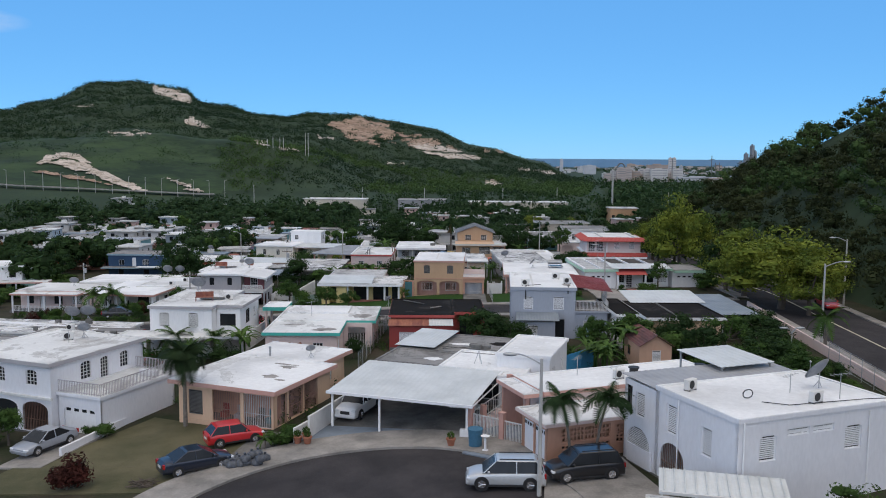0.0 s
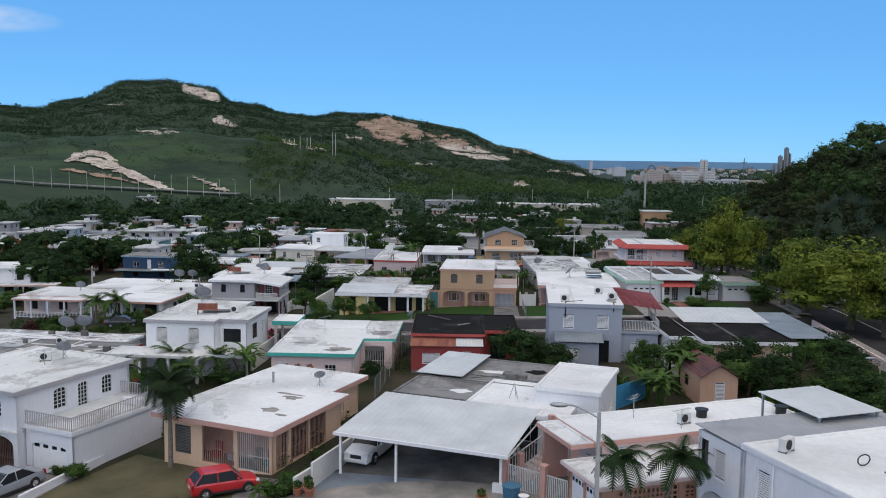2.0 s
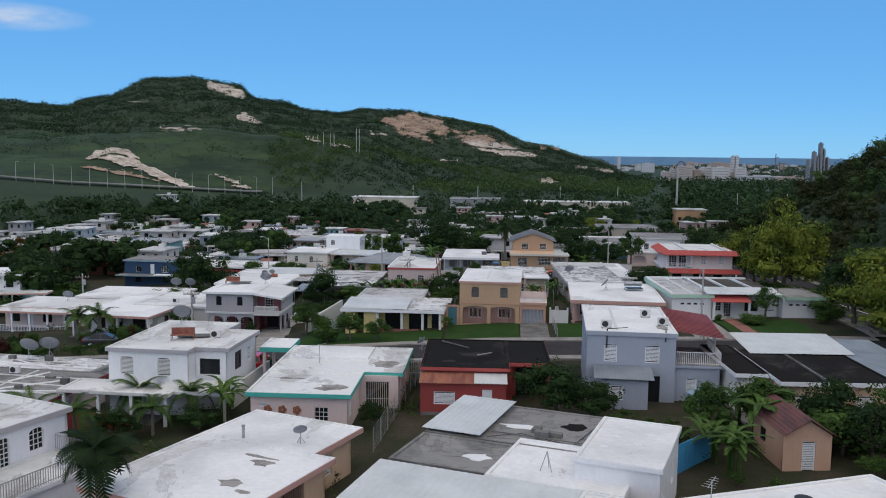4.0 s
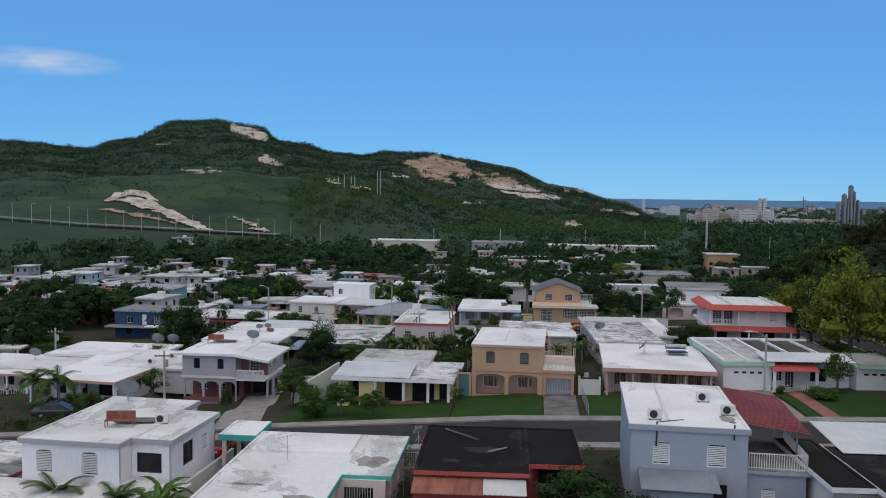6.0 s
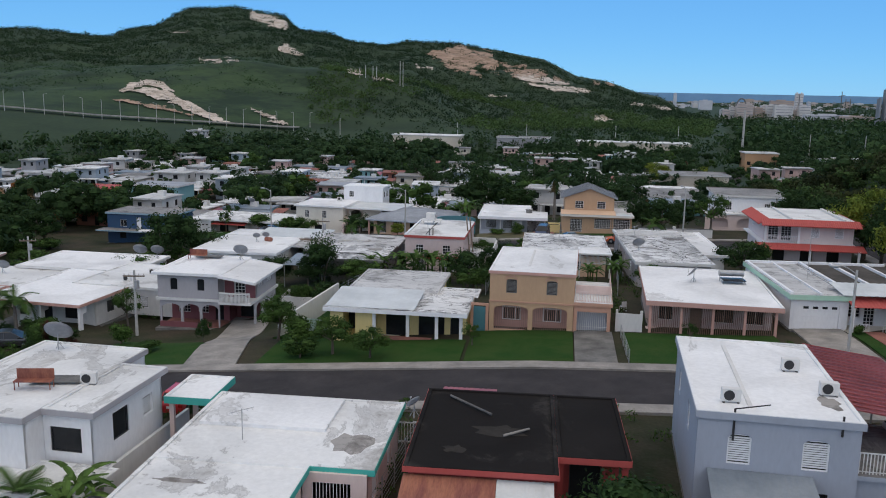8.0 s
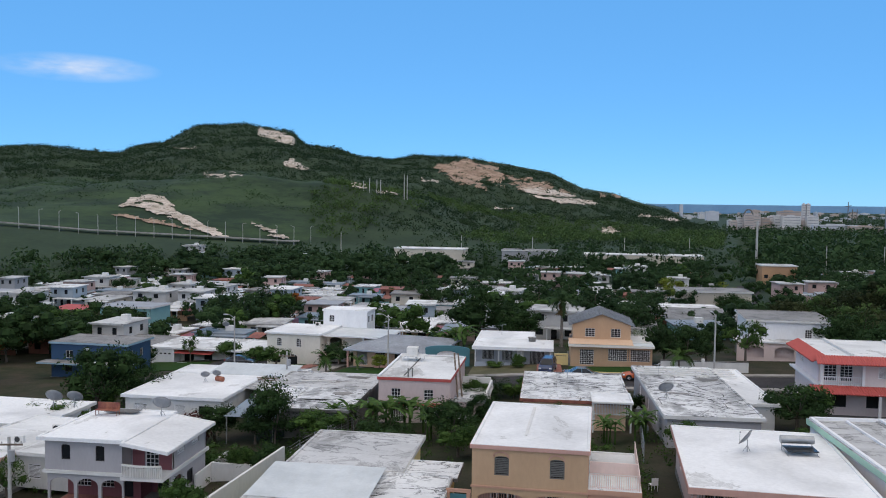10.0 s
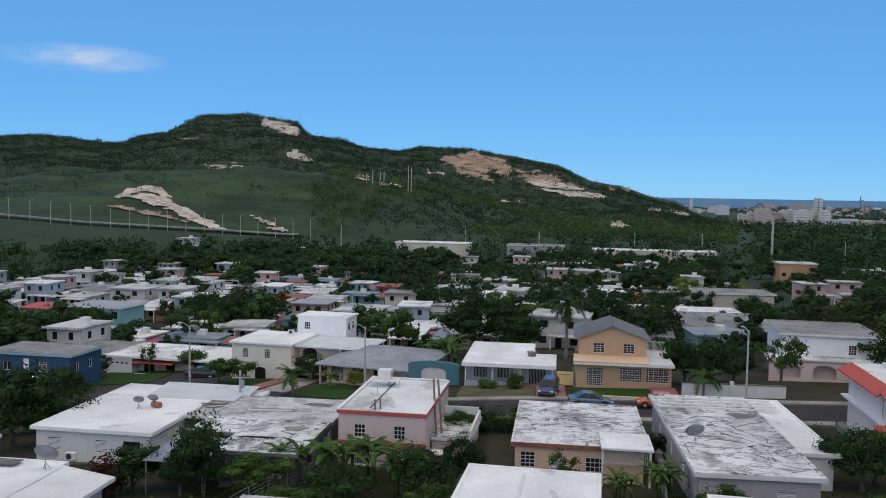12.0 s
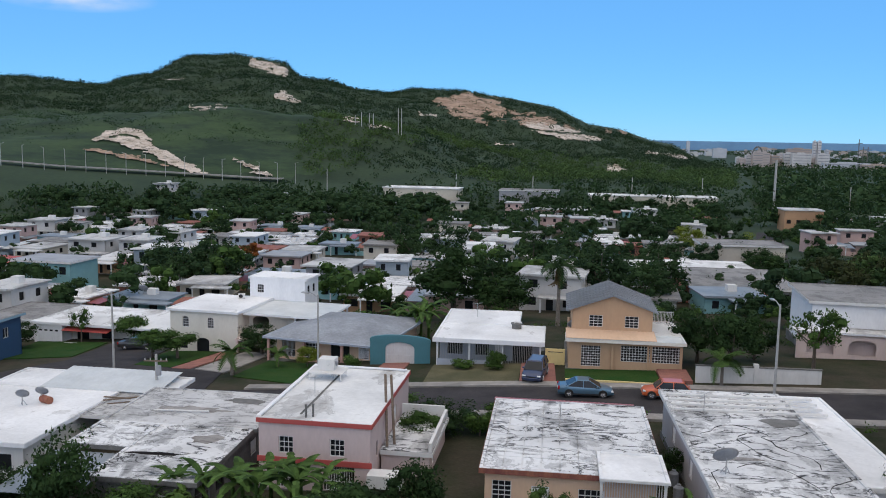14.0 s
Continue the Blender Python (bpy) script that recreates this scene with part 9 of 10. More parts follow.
def tower(x, y, z, w, d, hh, m, label="pale block of the distant city"):
    t = thing("city_block", label, "building", pose(x, y, z), "distant city blocks")
    part("body", boxes((-w / 2, w / 2, -d / 2, d / 2, -20, hh)), m, t)
    part("roof_house", boxes((-w / 5, w / 6, -d / 4, d / 4, hh, hh + 2)), m, t)
    rows = max(2, int(hh / 5)) if y < 2300 else 0
    for i in range(rows):
        zz = hh * (i + 0.4) / rows
        part("window_band", boxes((-w * 0.44, w * 0.44, -d / 2 - 0.2, -d / 2 + 0.2, zz, zz + 1.1)), FARWIN, t)


def polar(th, r):
    return 1.3 + r * math.sin(radians(th)), 79.6 + r * math.cos(radians(th))


for i in range(90):
    th, r = rng5.uniform(7.5, 21), rng5.uniform(2500, 4500)
    x, y = polar(th, r)
    tower(x, y, terrain(x, y), rng5.uniform(10, 42), 14, rng5.uniform(4, 8) * (1.8 if rng5.random() < 0.10 else 1), rng5.choice(CITY))
for i in range(26):
    th = 11.3 + 5.0 * i / 26
    x, y = polar(th, 1880 + rng5.uniform(-30, 60))
    tower(x, y, terrain(x, y), rng5.uniform(10, 24), 14, rng5.uniform(15, 30), CITY[rng5.choice((0, 0, 2, 3, 3))], "pale pinkish block of a distant plant")
for th, r, w, hh, c in ((14.75, 1960, 48, 38, 2), (14.9, 1850, 36, 28, 0), (12.4, 1850, 20, 30, 3), (8.26, 2700, 9, 44, 1), (10.18, 2500, 36, 26, 1), (16.31, 2000, 5, 36, 1), (19.1, 1800, 60, 10, 2), (17.5, 1800, 90, 12, 1)):
    x, y = polar(th, r)
    tower(x, y, terrain(x, y), w, 16, hh, CITY[c], "pale distant industrial block")
for th in (15.62, 15.88):
    x, y = polar(th, 1900)
    tower(x, y, terrain(x, y), 6.5, 8, 53, CITY[0], "tall twin concrete silos in the distance")
x, y = polar(12.4, 1845)
t = thing("conveyor_arch", "dark arched conveyor above distant plant", "conveyor", pose(x, y, terrain(x, y)))
part("arch", tubes(*[((9 * math.cos(a), 0, 26 + 14 * math.sin(a)), (9 * math.cos(a + 0.32), 0, 26 + 14 * math.sin(a + 0.32)), 1.6) for a in [0.314 * i for i in range(10)]], n=6), CONC_DARK, t)
for th, hh in ((18.1, 64), (18.35, 44), (18.6, 44)):
    x, y = polar(th, 2600)
    t = thing("crane", "slender distant harbour crane", "crane", pose(x, y, terrain(x, y)), "distant cranes")
    part("mast", tubes(((0, 0, 0), (0, 0, hh), 1.2), n=5), CONC_DARK, t)
    part("jib", tubes(((-9, 0, hh * 0.8), (9, 0, hh * 0.84), 0.9), n=5), CONC_DARK, t)
for th, w, hh in ((20.3, 2.4, 42), (20.62, 3.4, 56), (20.8, 2.2, 48), (20.98, 3.2, 70), (21.15, 2.2, 60), (21.4, 2.6, 46), (21.7, 5, 32), (22.0, 16, 20), (22.7, 4, 36), (23.5, 18, 20)):
    x, y = polar(th, 1500)
    tower(x, y, terrain(x, y), w, 14, hh, CITY[4], "grey industrial tower of a distant plant")
vs, fs = [], []
for i in range(25):
    x, y = polar(2 + i * 1.4, 4650)
    vs += [(x, y, -60), (x, y, 21.0)]
for i in range(24):
    fs.append((2 * i, 2 * i + 2, 2 * i + 3, 2 * i + 1))
me = bpy.data.meshes.new("backdrop_sea")
me.from_pydata(vs, [], fs)
me.materials.append(mat("sea", (0.20, 0.35, 0.52), (0.17, 0.31, 0.48), 0.9, 0.01, 0.1, 0))
tagged(new("backdrop_sea", me), "blue strip of distant sea", "sea", kind="structure")


# ---- vehicles ----
def paint(name, c, metal=0.3):
    m = mat(name, c, tuple(k * 0.9 for k in c), 0.35, 0.8, 5, 0.0, metal=metal, spec=0.6)
    m.node_tree.nodes["Principled BSDF"].inputs["Coat Weight"].default_value = 0.6
    return m


CHROME = mat("bright_metal", (0.6, 0.6, 0.62), (0.5, 0.5, 0.52), 0.25, 2, 9, 0.0, metal=0.9)
HEADLIGHT = mat("headlight_plastic", (0.7, 0.72, 0.75), (0.6, 0.62, 0.65), 0.15, 2, 9, 0.0)
TAILLIGHT = mat("tail_light_plastic", (0.40, 0.02, 0.02), (0.3, 0.015, 0.015), 0.2, 2, 9, 0.0)
KINDS = {
    # length, width, belt line rows (place along the length, height), cabin rows (place, roof height), wheel places
    "sedan": (4.6, 1.80, ((0, 0.56), (0.03, 0.66), (0.12, 0.76), (0.27, 0.86), (0.55, 0.90), (0.82, 0.95), (0.96, 0.93), (1, 0.74)), (0.22, 0.43, 0.66, 0.88), 1.45, (0.19, 0.80)),
    "suv": (4.55, 1.84, ((0, 0.66), (0.03, 0.80), (0.12, 0.92), (0.25, 1.00), (0.5, 1.04), (0.85, 1.06), (0.98, 1.04), (1, 0.8)), (0.20, 0.37, 0.88, 0.975), 1.70, (0.19, 0.80)),
    "hatch": (3.95, 1.70, ((0, 0.64), (0.05, 0.76), (0.26, 0.90), (0.55, 0.94), (0.88, 0.97), (0.98, 0.95), (1, 0.75)), (0.24, 0.40, 0.84, 0.975), 1.50, (0.18, 0.81)),
    "pickup": (5.1, 1.88, ((0, 0.80), (0.04, 0.98), (0.26, 1.06), (0.58, 1.08), (0.60, 1.06), (0.98, 1.06), (1, 0.85)), (0.25, 0.34, 0.54, 0.59), 1.78, (0.17, 0.79)),
}


def loft(rings):
    vs, fs = [], []
    n = len(rings[0])
    for r in rings:
        vs += r
    for i in range(len(rings) - 1):
        for j in range(n):
            k = (j + 1) % n
            fs.append((i * n + j, (i + 1) * n + j, (i + 1) * n + k, i * n + k))
    fs.append(tuple(range(n)))
    fs.append(tuple((len(rings) - 1) * n + j for j in reversed(range(n))))
    return vs, fs


def car(name, kind, label, x, y, heading, colour, off=0.08, z=None):
    """A parked vehicle whose nose points along the heading, in degrees from +x."""
    L, W, belt, cab, H, wheels = KINDS[kind]
    t = thing(name, label, "car" if kind != "pickup" else "pickup truck", pose(x, y, (terrain(x, y) + off) if z is None else z, 0, 0, heading + 180) , "parked vehicles")
    rings = []
    for s, b in belt:
        k = 0.84 + 0.16 * min(1, min(s, 1 - s) / 0.12) ** 0.6
        w = W / 2 * k
        px = (s - 0.5) * L
        rings.append([(px, -w * 0.9, 0.24), (px, -w, 0.40), (px, -w, b - 0.2), (px, -w * 0.94, b - 0.03), (px, -w * 0.6, b + 0.03), (px, w * 0.6, b + 0.03), (px, w * 0.94, b - 0.03), (px, w, b - 0.2), (px, w, 0.40), (px, w * 0.9, 0.24)])
    body = part("body", loft(rings), colour, t, smooth=True)
    ob = body.modifiers.new("round", "BEVEL")
    ob.width, ob.segments, ob.limit_method, ob.angle_limit = 0.09, 3, "ANGLE", radians(18)
    c0, c1, c2, c3 = cab
    zb = lerp(belt, c1) - 0.02

    def sec(s, top, zt):
        w0, w1 = W / 2 * 0.93, W / 2 * 0.74
        px = (s - 0.5) * L
        return [(px, -w0, zb), (px, -w0 + (w0 - w1) * top, zt), (px, w0 - (w0 - w1) * top, zt), (px, w0, zb)]
    part("cabin_glass", loft([sec(c0, 0.05, zb + 0.02), sec(c1, 1, H - 0.05), sec(c2, 1, H - 0.05), sec(c3, 0.05, zb + 0.02)]), GLASS, t)
    w1 = W / 2 * 0.75
    r = [((c1 - 0.5) * L - 0.06, H - 0.08), ((c1 - 0.5) * L + 0.12, H - 0.01), ((c2 - 0.5) * L - 0.1, H), ((c2 - 0.5) * L + 0.06, H - 0.07)]
    part("roof", loft([[(px, -w1, zz - 0.05), (px, -w1 * 0.9, zz), (px, w1 * 0.9, zz), (px, w1, zz - 0.05)] for px, zz in r]), colour, t)
    w0 = W / 2 * 0.94
    for side in (-1, 1):
        for a, b in ((c0 + 0.01, c1), ((c1 + c2) / 2, (c1 + c2) / 2), (c3 - 0.01, c2)):
            part("pillar", tubes((((a - 0.5) * L, side * w0, zb), ((b - 0.5) * L, side * w1, H - 0.05), 0.035), n=6), colour, t)
        part("door_mirror", boxes(((c0 - 0.5) * L + 0.28, (c0 - 0.5) * L + 0.42, side * w0 - 0.09 + side * 0.09, side * w0 + 0.09 + side * 0.09, zb + 0.02, zb + 0.16), bev=0.03), colour, t)
        part("headlight", boxes((-L / 2 - 0.005, -L / 2 + 0.22, side * W * 0.36 - 0.17, side * W * 0.36 + 0.17, belt[0][1] - 0.06, belt[0][1] + 0.08), bev=0.03), HEADLIGHT, t)
        part("tail_light", boxes((L / 2 - 0.14, L / 2 + 0.006, side * W * 0.38 - 0.12, side * W * 0.38 + 0.12, belt[-1][1] - 0.12, belt[-1][1] + 0.16), bev=0.02), TAILLIGHT, t)
        part("sill", boxes((-L * 0.28, L * 0.27, side * W * 0.485 - 0.03, side * W * 0.485 + 0.03, 0.24, 0.36)), BLACKPLASTIC, t)
    for s in wheels:
        for side in (-1, 1):
            px, py, rr = (s - 0.5) * L, side * (W / 2 - 0.09), 0.32 if kind not in ("suv", "pickup") else 0.37
            tyre = part("tyre", tubes(((px, py - 0.11, rr), (px, py + 0.11, rr), rr), n=20), RUBBER, t)
            part("rim", tubes(((px, py + side * 0.10, rr), (px, py + side * 0.125, rr), rr * 0.62), *[((px, py + side * 0.12, rr), (px + rr * 0.6 * math.cos(a), py + side * 0.135, rr + rr * 0.6 * math.sin(a)), 0.03) for a in (0, 1.26, 2.51, 3.77, 5.03)], n=12), CHROME, tyre)
            part("wheel_arch", tubes(((px, py + side * 0.02, rr + 0.02), (px, py + side * 0.096, rr + 0.02), rr * 1.16), n=18), BLACKPLASTIC, t)
    part("bumper", boxes((-L / 2 - 0.05, -L / 2 + 0.12, -W * 0.44, W * 0.44, 0.30, 0.52), bev=0.04), colour, t)
    part("grille", boxes((-L / 2 - 0.012, -L / 2 + 0.05, -W * 0.2, W * 0.2, 0.54, belt[0][1] - 0.02), bev=0.01), BLACKPLASTIC, t)
    part("plate", boxes((L / 2 - 0.01, L / 2 + 0.03, -0.26, 0.26, 0.56, 0.70)), OFFWHITE, t)
    if kind == "suv":
        for side in (-1, 1):
            part("roof_rail", tubes((((c1 - 0.5) * L + 0.2, side * w1 * 0.86, H + 0.05), ((c2 - 0.5) * L - 0.15, side * w1 * 0.86, H + 0.05), 0.03), n=6), BLACKPLASTIC, t)
    if kind == "pickup":
        part("cargo_bed", boxes((L * 0.12, L * 0.47, -W * 0.40, W * 0.40, 1.085, 1.10)), BLACKPLASTIC, t)
    return t


SILVER = paint("silver_car_paint", (0.34, 0.36, 0.40), 0.35)
car("car", "sedan", "silver-blue saloon car on a concrete driveway", -28.1, 60.1, 246, SILVER, 0.16)
car("car", "sedan", "dark navy saloon car parked on a verge", -15.6, 54.0, 35, paint("navy_car_paint", (0.010, 0.016, 0.034)), 0.12)
car("car", "hatch", "bright red compact hatchback on a driveway", -14.3, 58.9, 30, paint("red_car_paint", (0.55, 0.02, 0.025), 0.1), 0.12)
car("suv", "suv", "silver sport utility car beside a street lamp", 4.0, 48.5, 178, paint("silver_suv_paint", (0.54, 0.55, 0.56), 0.35), 0.1)
car("suv", "suv", "black sport utility car on a concrete forecourt", 8.7, 49.4, 192, paint("black_car_paint", (0.012, 0.012, 0.015)), 0.16)
car("pickup_truck", "pickup", "white pickup truck under a metal carport", -6.0, 64.2, 251, paint("white_car_paint", (0.75, 0.75, 0.76), 0.0), 0.16)
car("car", "sedan", "blue saloon car parked at the kerb", 5.0, 175.6, 3, paint("steel_blue_car_paint", (0.10, 0.19, 0.27), 0.5), 0.1)
car("car", "hatch", "orange hatchback parked at the kerb", 11.7, 175.5, 180, paint("orange_car_paint", (0.55, 0.11, 0.03), 0.1), 0.1)
car("suv", "suv", "dark blue family car on a driveway", 0.7, 180.9, 262, paint("dark_blue_car_paint", (0.025, 0.04, 0.10)), 0.16)
car("car", "sedan", "dark saloon car in a side street", -48.2, 201.0, 5, paint("charcoal_car_paint", (0.03, 0.03, 0.033)), 0.1)
car("car", "sedan", "red car on the main road", 48.6, 106.0, 265, MATS["red_car_paint"], 0.08)
car("car", "sedan", "dark car beside a low wall", -45.2, 119.4, 20, MATS["charcoal_car_paint"], 0.1)
car("car", "hatch", "red car in a narrow driveway", -22.6, 104.0, 90, MATS["red_car_paint"], 0.12)
car("car", "sedan", "white car parked on the main road", 57.5, 330.0, 258, MATS["white_car_paint"], 0.1)
car("car", "sedan", "dark car parked on the main road", 52.0, 312.0, 258, MATS["charcoal_car_paint"], 0.1)


# ---- roof and yard clutter ----
def dish(x, y, z, r, az, el=38, label="grey satellite dish on a short mast"):
    t = thing("satellite_dish", label, "satellite dish", pose(x, y, z - 0.1), "satellite dishes")
    part("mast", tubes(((0, 0, 0), (0, 0, 0.55 + r * 0.5), 0.035), ((0.25, 0.2, 0), (0, 0, 0.5), 0.02), ((-0.25, 0.2, 0), (0, 0, 0.5), 0.02)), STEEL, t)
    bm = bmesh.new()
    n = 18
    rings = []
    for k in range(1, 5):
        q = r * k / 4
        rings.append([bm.verts.new((q * math.cos(2 * math.pi * i / n), q * math.sin(2 * math.pi * i / n), 0.28 * q * q / r)) for i in range(n)])
    c = bm.verts.new((0, 0, 0))
    for i in range(n):
        j = (i + 1) % n
        bm.faces.new((c, rings[0][i], rings[0][j]))
        for a, b in zip(rings, rings[1:]):
            bm.faces.new((a[i], b[i], b[j], a[j]))
    bmesh.ops.solidify(bm, geom=bm.faces[:], thickness=0.02)
    d = part("reflector", bm, GREYDISH, t, smooth=True)
    d.matrix_basis = pose(0, 0, 0.6 + r * 0.5, 90 - el, 0, az)
    part("feed_arm", tubes(((0, -r * 0.9, 0.22 * r), (0, 0, r * 0.9), 0.015), ((0, 0, r * 0.82), (0, 0, r * 0.95), 0.05)), STEEL, d)
    return t


GREYDISH = mat("dish_grey", (0.42, 0.43, 0.45), (0.32, 0.33, 0.35), 0.6, 2, 9, 0.0)


def condenser(x, y, z, turn, label="pale air-conditioning unit on a roof"):
    t = thing("air_conditioner", label, "air conditioner", pose(x, y, z - 0.09, 0, 0, turn), "air-conditioning units")
    part("case", boxes((-0.42, 0.42, -0.17, 0.17, 0.08, 0.68), bev=0.02), OFFWHITE, t)
    part("fan_grille", tubes(((-0.1, -0.175, 0.38), (-0.1, -0.19, 0.38), 0.24), n=18), BLACKPLASTIC, t)
    part("foot", boxes((-0.36, -0.28, -0.2, 0.2, 0, 0.08)), CONC_DARK, t)
    part("foot", boxes((0.28, 0.36, -0.2, 0.2, 0, 0.08)), CONC_DARK, t)
    return t


def antenna(x, y, z, hgt, turn):
    t = thing("antenna", "thin roof aerial with crossbars", "antenna", pose(x, y, z - 0.1, 0, 0, turn), "roof aerials")
    part("mast", tubes(((0, 0, 0), (0, 0, hgt), 0.025), n=6), STEEL, t)
    part("boom", tubes(((-0.6, 0, hgt * 0.9), (0.6, 0, hgt), 0.015), *[((-0.5 + k * 0.25, -0.3 + 0.03 * k, hgt * 0.91 + k * 0.02), (-0.5 + k * 0.25, 0.3 - 0.03 * k, hgt * 0.91 + k * 0.02), 0.01) for k in range(5)], n=5), STEEL, t)


def vent(x, y, z, r, hgt, material, label):
    t = thing("roof_vent", label, "roof vent", pose(x, y, z - 0.1), "roof vents")
    part("pipe", tubes(((0, 0, 0), (0, 0, hgt), r), n=14), material, t)
    part("cap", tubes(((0, 0, hgt), (0, 0, hgt + 0.08), r * 1.25), n=14), material, t)


def tank(x, y, z, r, hgt, material, label):
    t = thing("water_tank", label, "water tank", pose(x, y, z), "water tanks")
    bm = bmesh.new()
    for a, b, p, q in ((0, 0.08, r * 0.94, r), (0.08, hgt * 0.45, r, r), (hgt * 0.45, hgt * 0.5, r * 1.03, r * 1.03), (hgt * 0.5, hgt * 0.85, r, r), (hgt * 0.85, hgt, r, r * 0.4)):
        tube(bm, (0, 0, a), (0, 0, b), p, q, 20)
    part("drum", bm, material, t)
    part("lid", tubes(((0, 0, hgt), (0, 0, hgt + 0.07), r * 0.42), n=16), material, t)


for x, y, z, r, az in ((-30.6, 73.2, 3.5, 0.55, 200), (-10.8, 71.7, 2.2, 0.42, 200), (22.3, 49.4, 5.92, 0.85, 215), (-28.0, 98.9, 3.5, 0.85, 190), (-43.8, 101.1, -0.5, 0.9, 185), (-42.2, 101.9, -0.5, 0.9, 200), (-30.6, 137.0, 1.34, 0.75, 190),
                       (-47.7, 149.1, -1.6, 0.85, 190), (-45.6, 149.3, -1.6, 0.8, 190), (-61.6, 143.1, -2.8, 0.75, 195), (-37.8, 162.8, -1.6, 0.5, 200), (-36.8, 163.7, -1.6, 0.5, 190), (-13.7, 163.7, 1.6, 0.5, 230), (11.6, 150.3, 1.5, 0.7, 190), (14.4, 130.5, 2.5, 0.7, 250), (4.2, 190.2, -0.2, 0.6, 200), (-61.7, 229.0, -6.1, 0.7, 190), (-5.5, 93.0, 3.0, 0.4, 230)):
    dish(x, y, z, r, az)
for x, y, z, a in ((-31.6, 72.4, 3.5, 20), (14.6, 48.8, 5.92, 40), (20.8, 46.4, 5.92, 30), (12.8, 59.8, 3.7, 30), (-23.1, 93.6, 3.48, 10), (9.2, 90.4, 5.75, 0), (13.1, 95.4, 5.75, 0), (13.9, 92.0, 5.75, 0), (-43.1, 136.8, -1.5, 0), (-42.0, 140.6, -1.5, 10), (-40.4, 92.9, 0.1, 0), (-36.6, 149.6, -2.4, 0), (-1.5, 192.6, -0.5, 0), (-36.8, 206.0, -1.4, 20)):
    condenser(x, y, z, a)
for x, y, z, h2, a in ((-31.0, 71.1, 3.5, 1.2, 0), (20.2, 48.4, 5.92, 1.1, 30), (22.5, 47.2, 5.92, 1.5, 0), (10.0, 60.6, 3.7, 1.4, 60), (12.4, 58.8, 3.7, 1.2, 20), (-13.6, 90.6, 2.3, 1.6, 30), (2.8, 159.6, 1.0, 1.1, 20), (12.2, 161.0, 1.5, 1.3, 50), (-6.2, 197.4, -0.5, 1.6, 10), (-14.0, 152.0 + 8, 1.6, 1.2, 0), (-53.0, 165.0, -2.5, 2.4, 20), (24.4, 131.0, 3.0, 4.0, 0)):
    antenna(x, y, z, h2, a)
for x, y, z, r, h2, m, lab in ((-14.4, 72.4, 2.2, 0.09, 0.75, STEEL, "grey roof vent pipe"), (14.2, 61.2, 3.7, 0.32, 0.45, BLACKPLASTIC, "dark round roof ventilator"), (19.3, 62.2, 3.7, 0.32, 0.45, BLACKPLASTIC, "dark round roof ventilator"), (-13.1, 154.9, 1.6, 0.07, 0.8, CONC_DARK, "pair of grey roof pipes"), (-12.7, 155.1, 1.6, 0.07, 0.8, CONC_DARK, "pair of grey roof pipes"), (-1.6, 192.4, -0.5, 0.5, 0.5, CONC_DARK, "dark round roof ventilator")):
    vent(x, y, z, r, h2, m, lab)
tank(15.4, 86.6, 0.45, 0.62, 1.5, SKYBLUE, "blue plastic water tank in a yard")
tank(-35.8, 248.0, -8.0, 0.6, 1.4, BLACKPLASTIC, "black plastic water tank on a roof")
t = thing("solar_heater", "silver solar water heater on a white roof", "water heater", pose(17.9, 131.0, 2.42, 0, 0, 2))
part("tank", tubes(((-1.1, 0.5, 0.75), (1.1, 0.5, 0.75), 0.28), n=16), STEEL, t)
part("panel", boxes((-1.0, 1.0, -1.0, 0.4, 0.3, 0.36)), GLASS, t)
part("frame", tubes(((-1.0, 0.5, 0), (-1.0, 0.5, 0.7), 0.03), ((1.0, 0.5, 0), (1.0, 0.5, 0.7), 0.03), ((-1.0, -1.0, 0), (-1.0, 0.4, 0.3), 0.03), ((1.0, -1.0, 0), (1.0, 0.4, 0.3), 0.03)), STEEL, t)
for x, y, z, a, lab in ((-26.4, 92.0, 3.42, 10, "rusty metal bench and sheet on a roof"), (-36.0, 136.2, 1.25, 0, "rusty metal frame on a roof")):
    t = thing("rusty_bench", lab, "bench", pose(x, y, z, 0, 0, a))
    part("seat", boxes((0, 1.9, 0, 0.6, 0.42, 0.48)), RUST, t)
    part("back", boxes((0, 1.9, 0.55, 0.62, 0.48, 1.0)), RUST, t)
    for px, py in ((0.05, 0.05), (1.85, 0.05), (0.05, 0.55), (1.85, 0.55)):
        part("leg", tubes(((px, py, 0), (px, py, 0.45), 0.03), n=6), RUST, t)
    part("loose_sheet", boxes((0.4, 3.2, 0.8, 1.9, 0.14, 0.18)), CONC_DARK, t)
# blue sheet fence
t = thing("sheet_fence", "bright blue painted sheet fence", "fence", pose(9.2, 71.2, 0.2, 0, 0, 48))
for i in range(7):
    part("panel", boxes((i * 1.05, i * 1.05 + 1.03, 0, 0.05, -0.3, 1.9)), mat("bright_blue_sheet", (0.06, 0.30, 0.52), (0.05, 0.24, 0.44), 0.6), t)
t = thing("bin", "blue plastic bin on painted paving", "bin", pose(2.5, 55.2, 0.2))
part("drum", tubes(((0, 0, 0), (0, 0, 1.15), 0.42, 0.48), n=20), mat("dull_blue_plastic", (0.06, 0.17, 0.27), (0.05, 0.14, 0.22), 0.6), t)
part("rim", tubes(((0, 0, 1.15), (0, 0, 1.22), 0.52), n=20), MATS["dull_blue_plastic"], t)
t = thing("bird_bath", "white garden pedestal by the gate", "pedestal", pose(3.1, 54.2, 0.2))
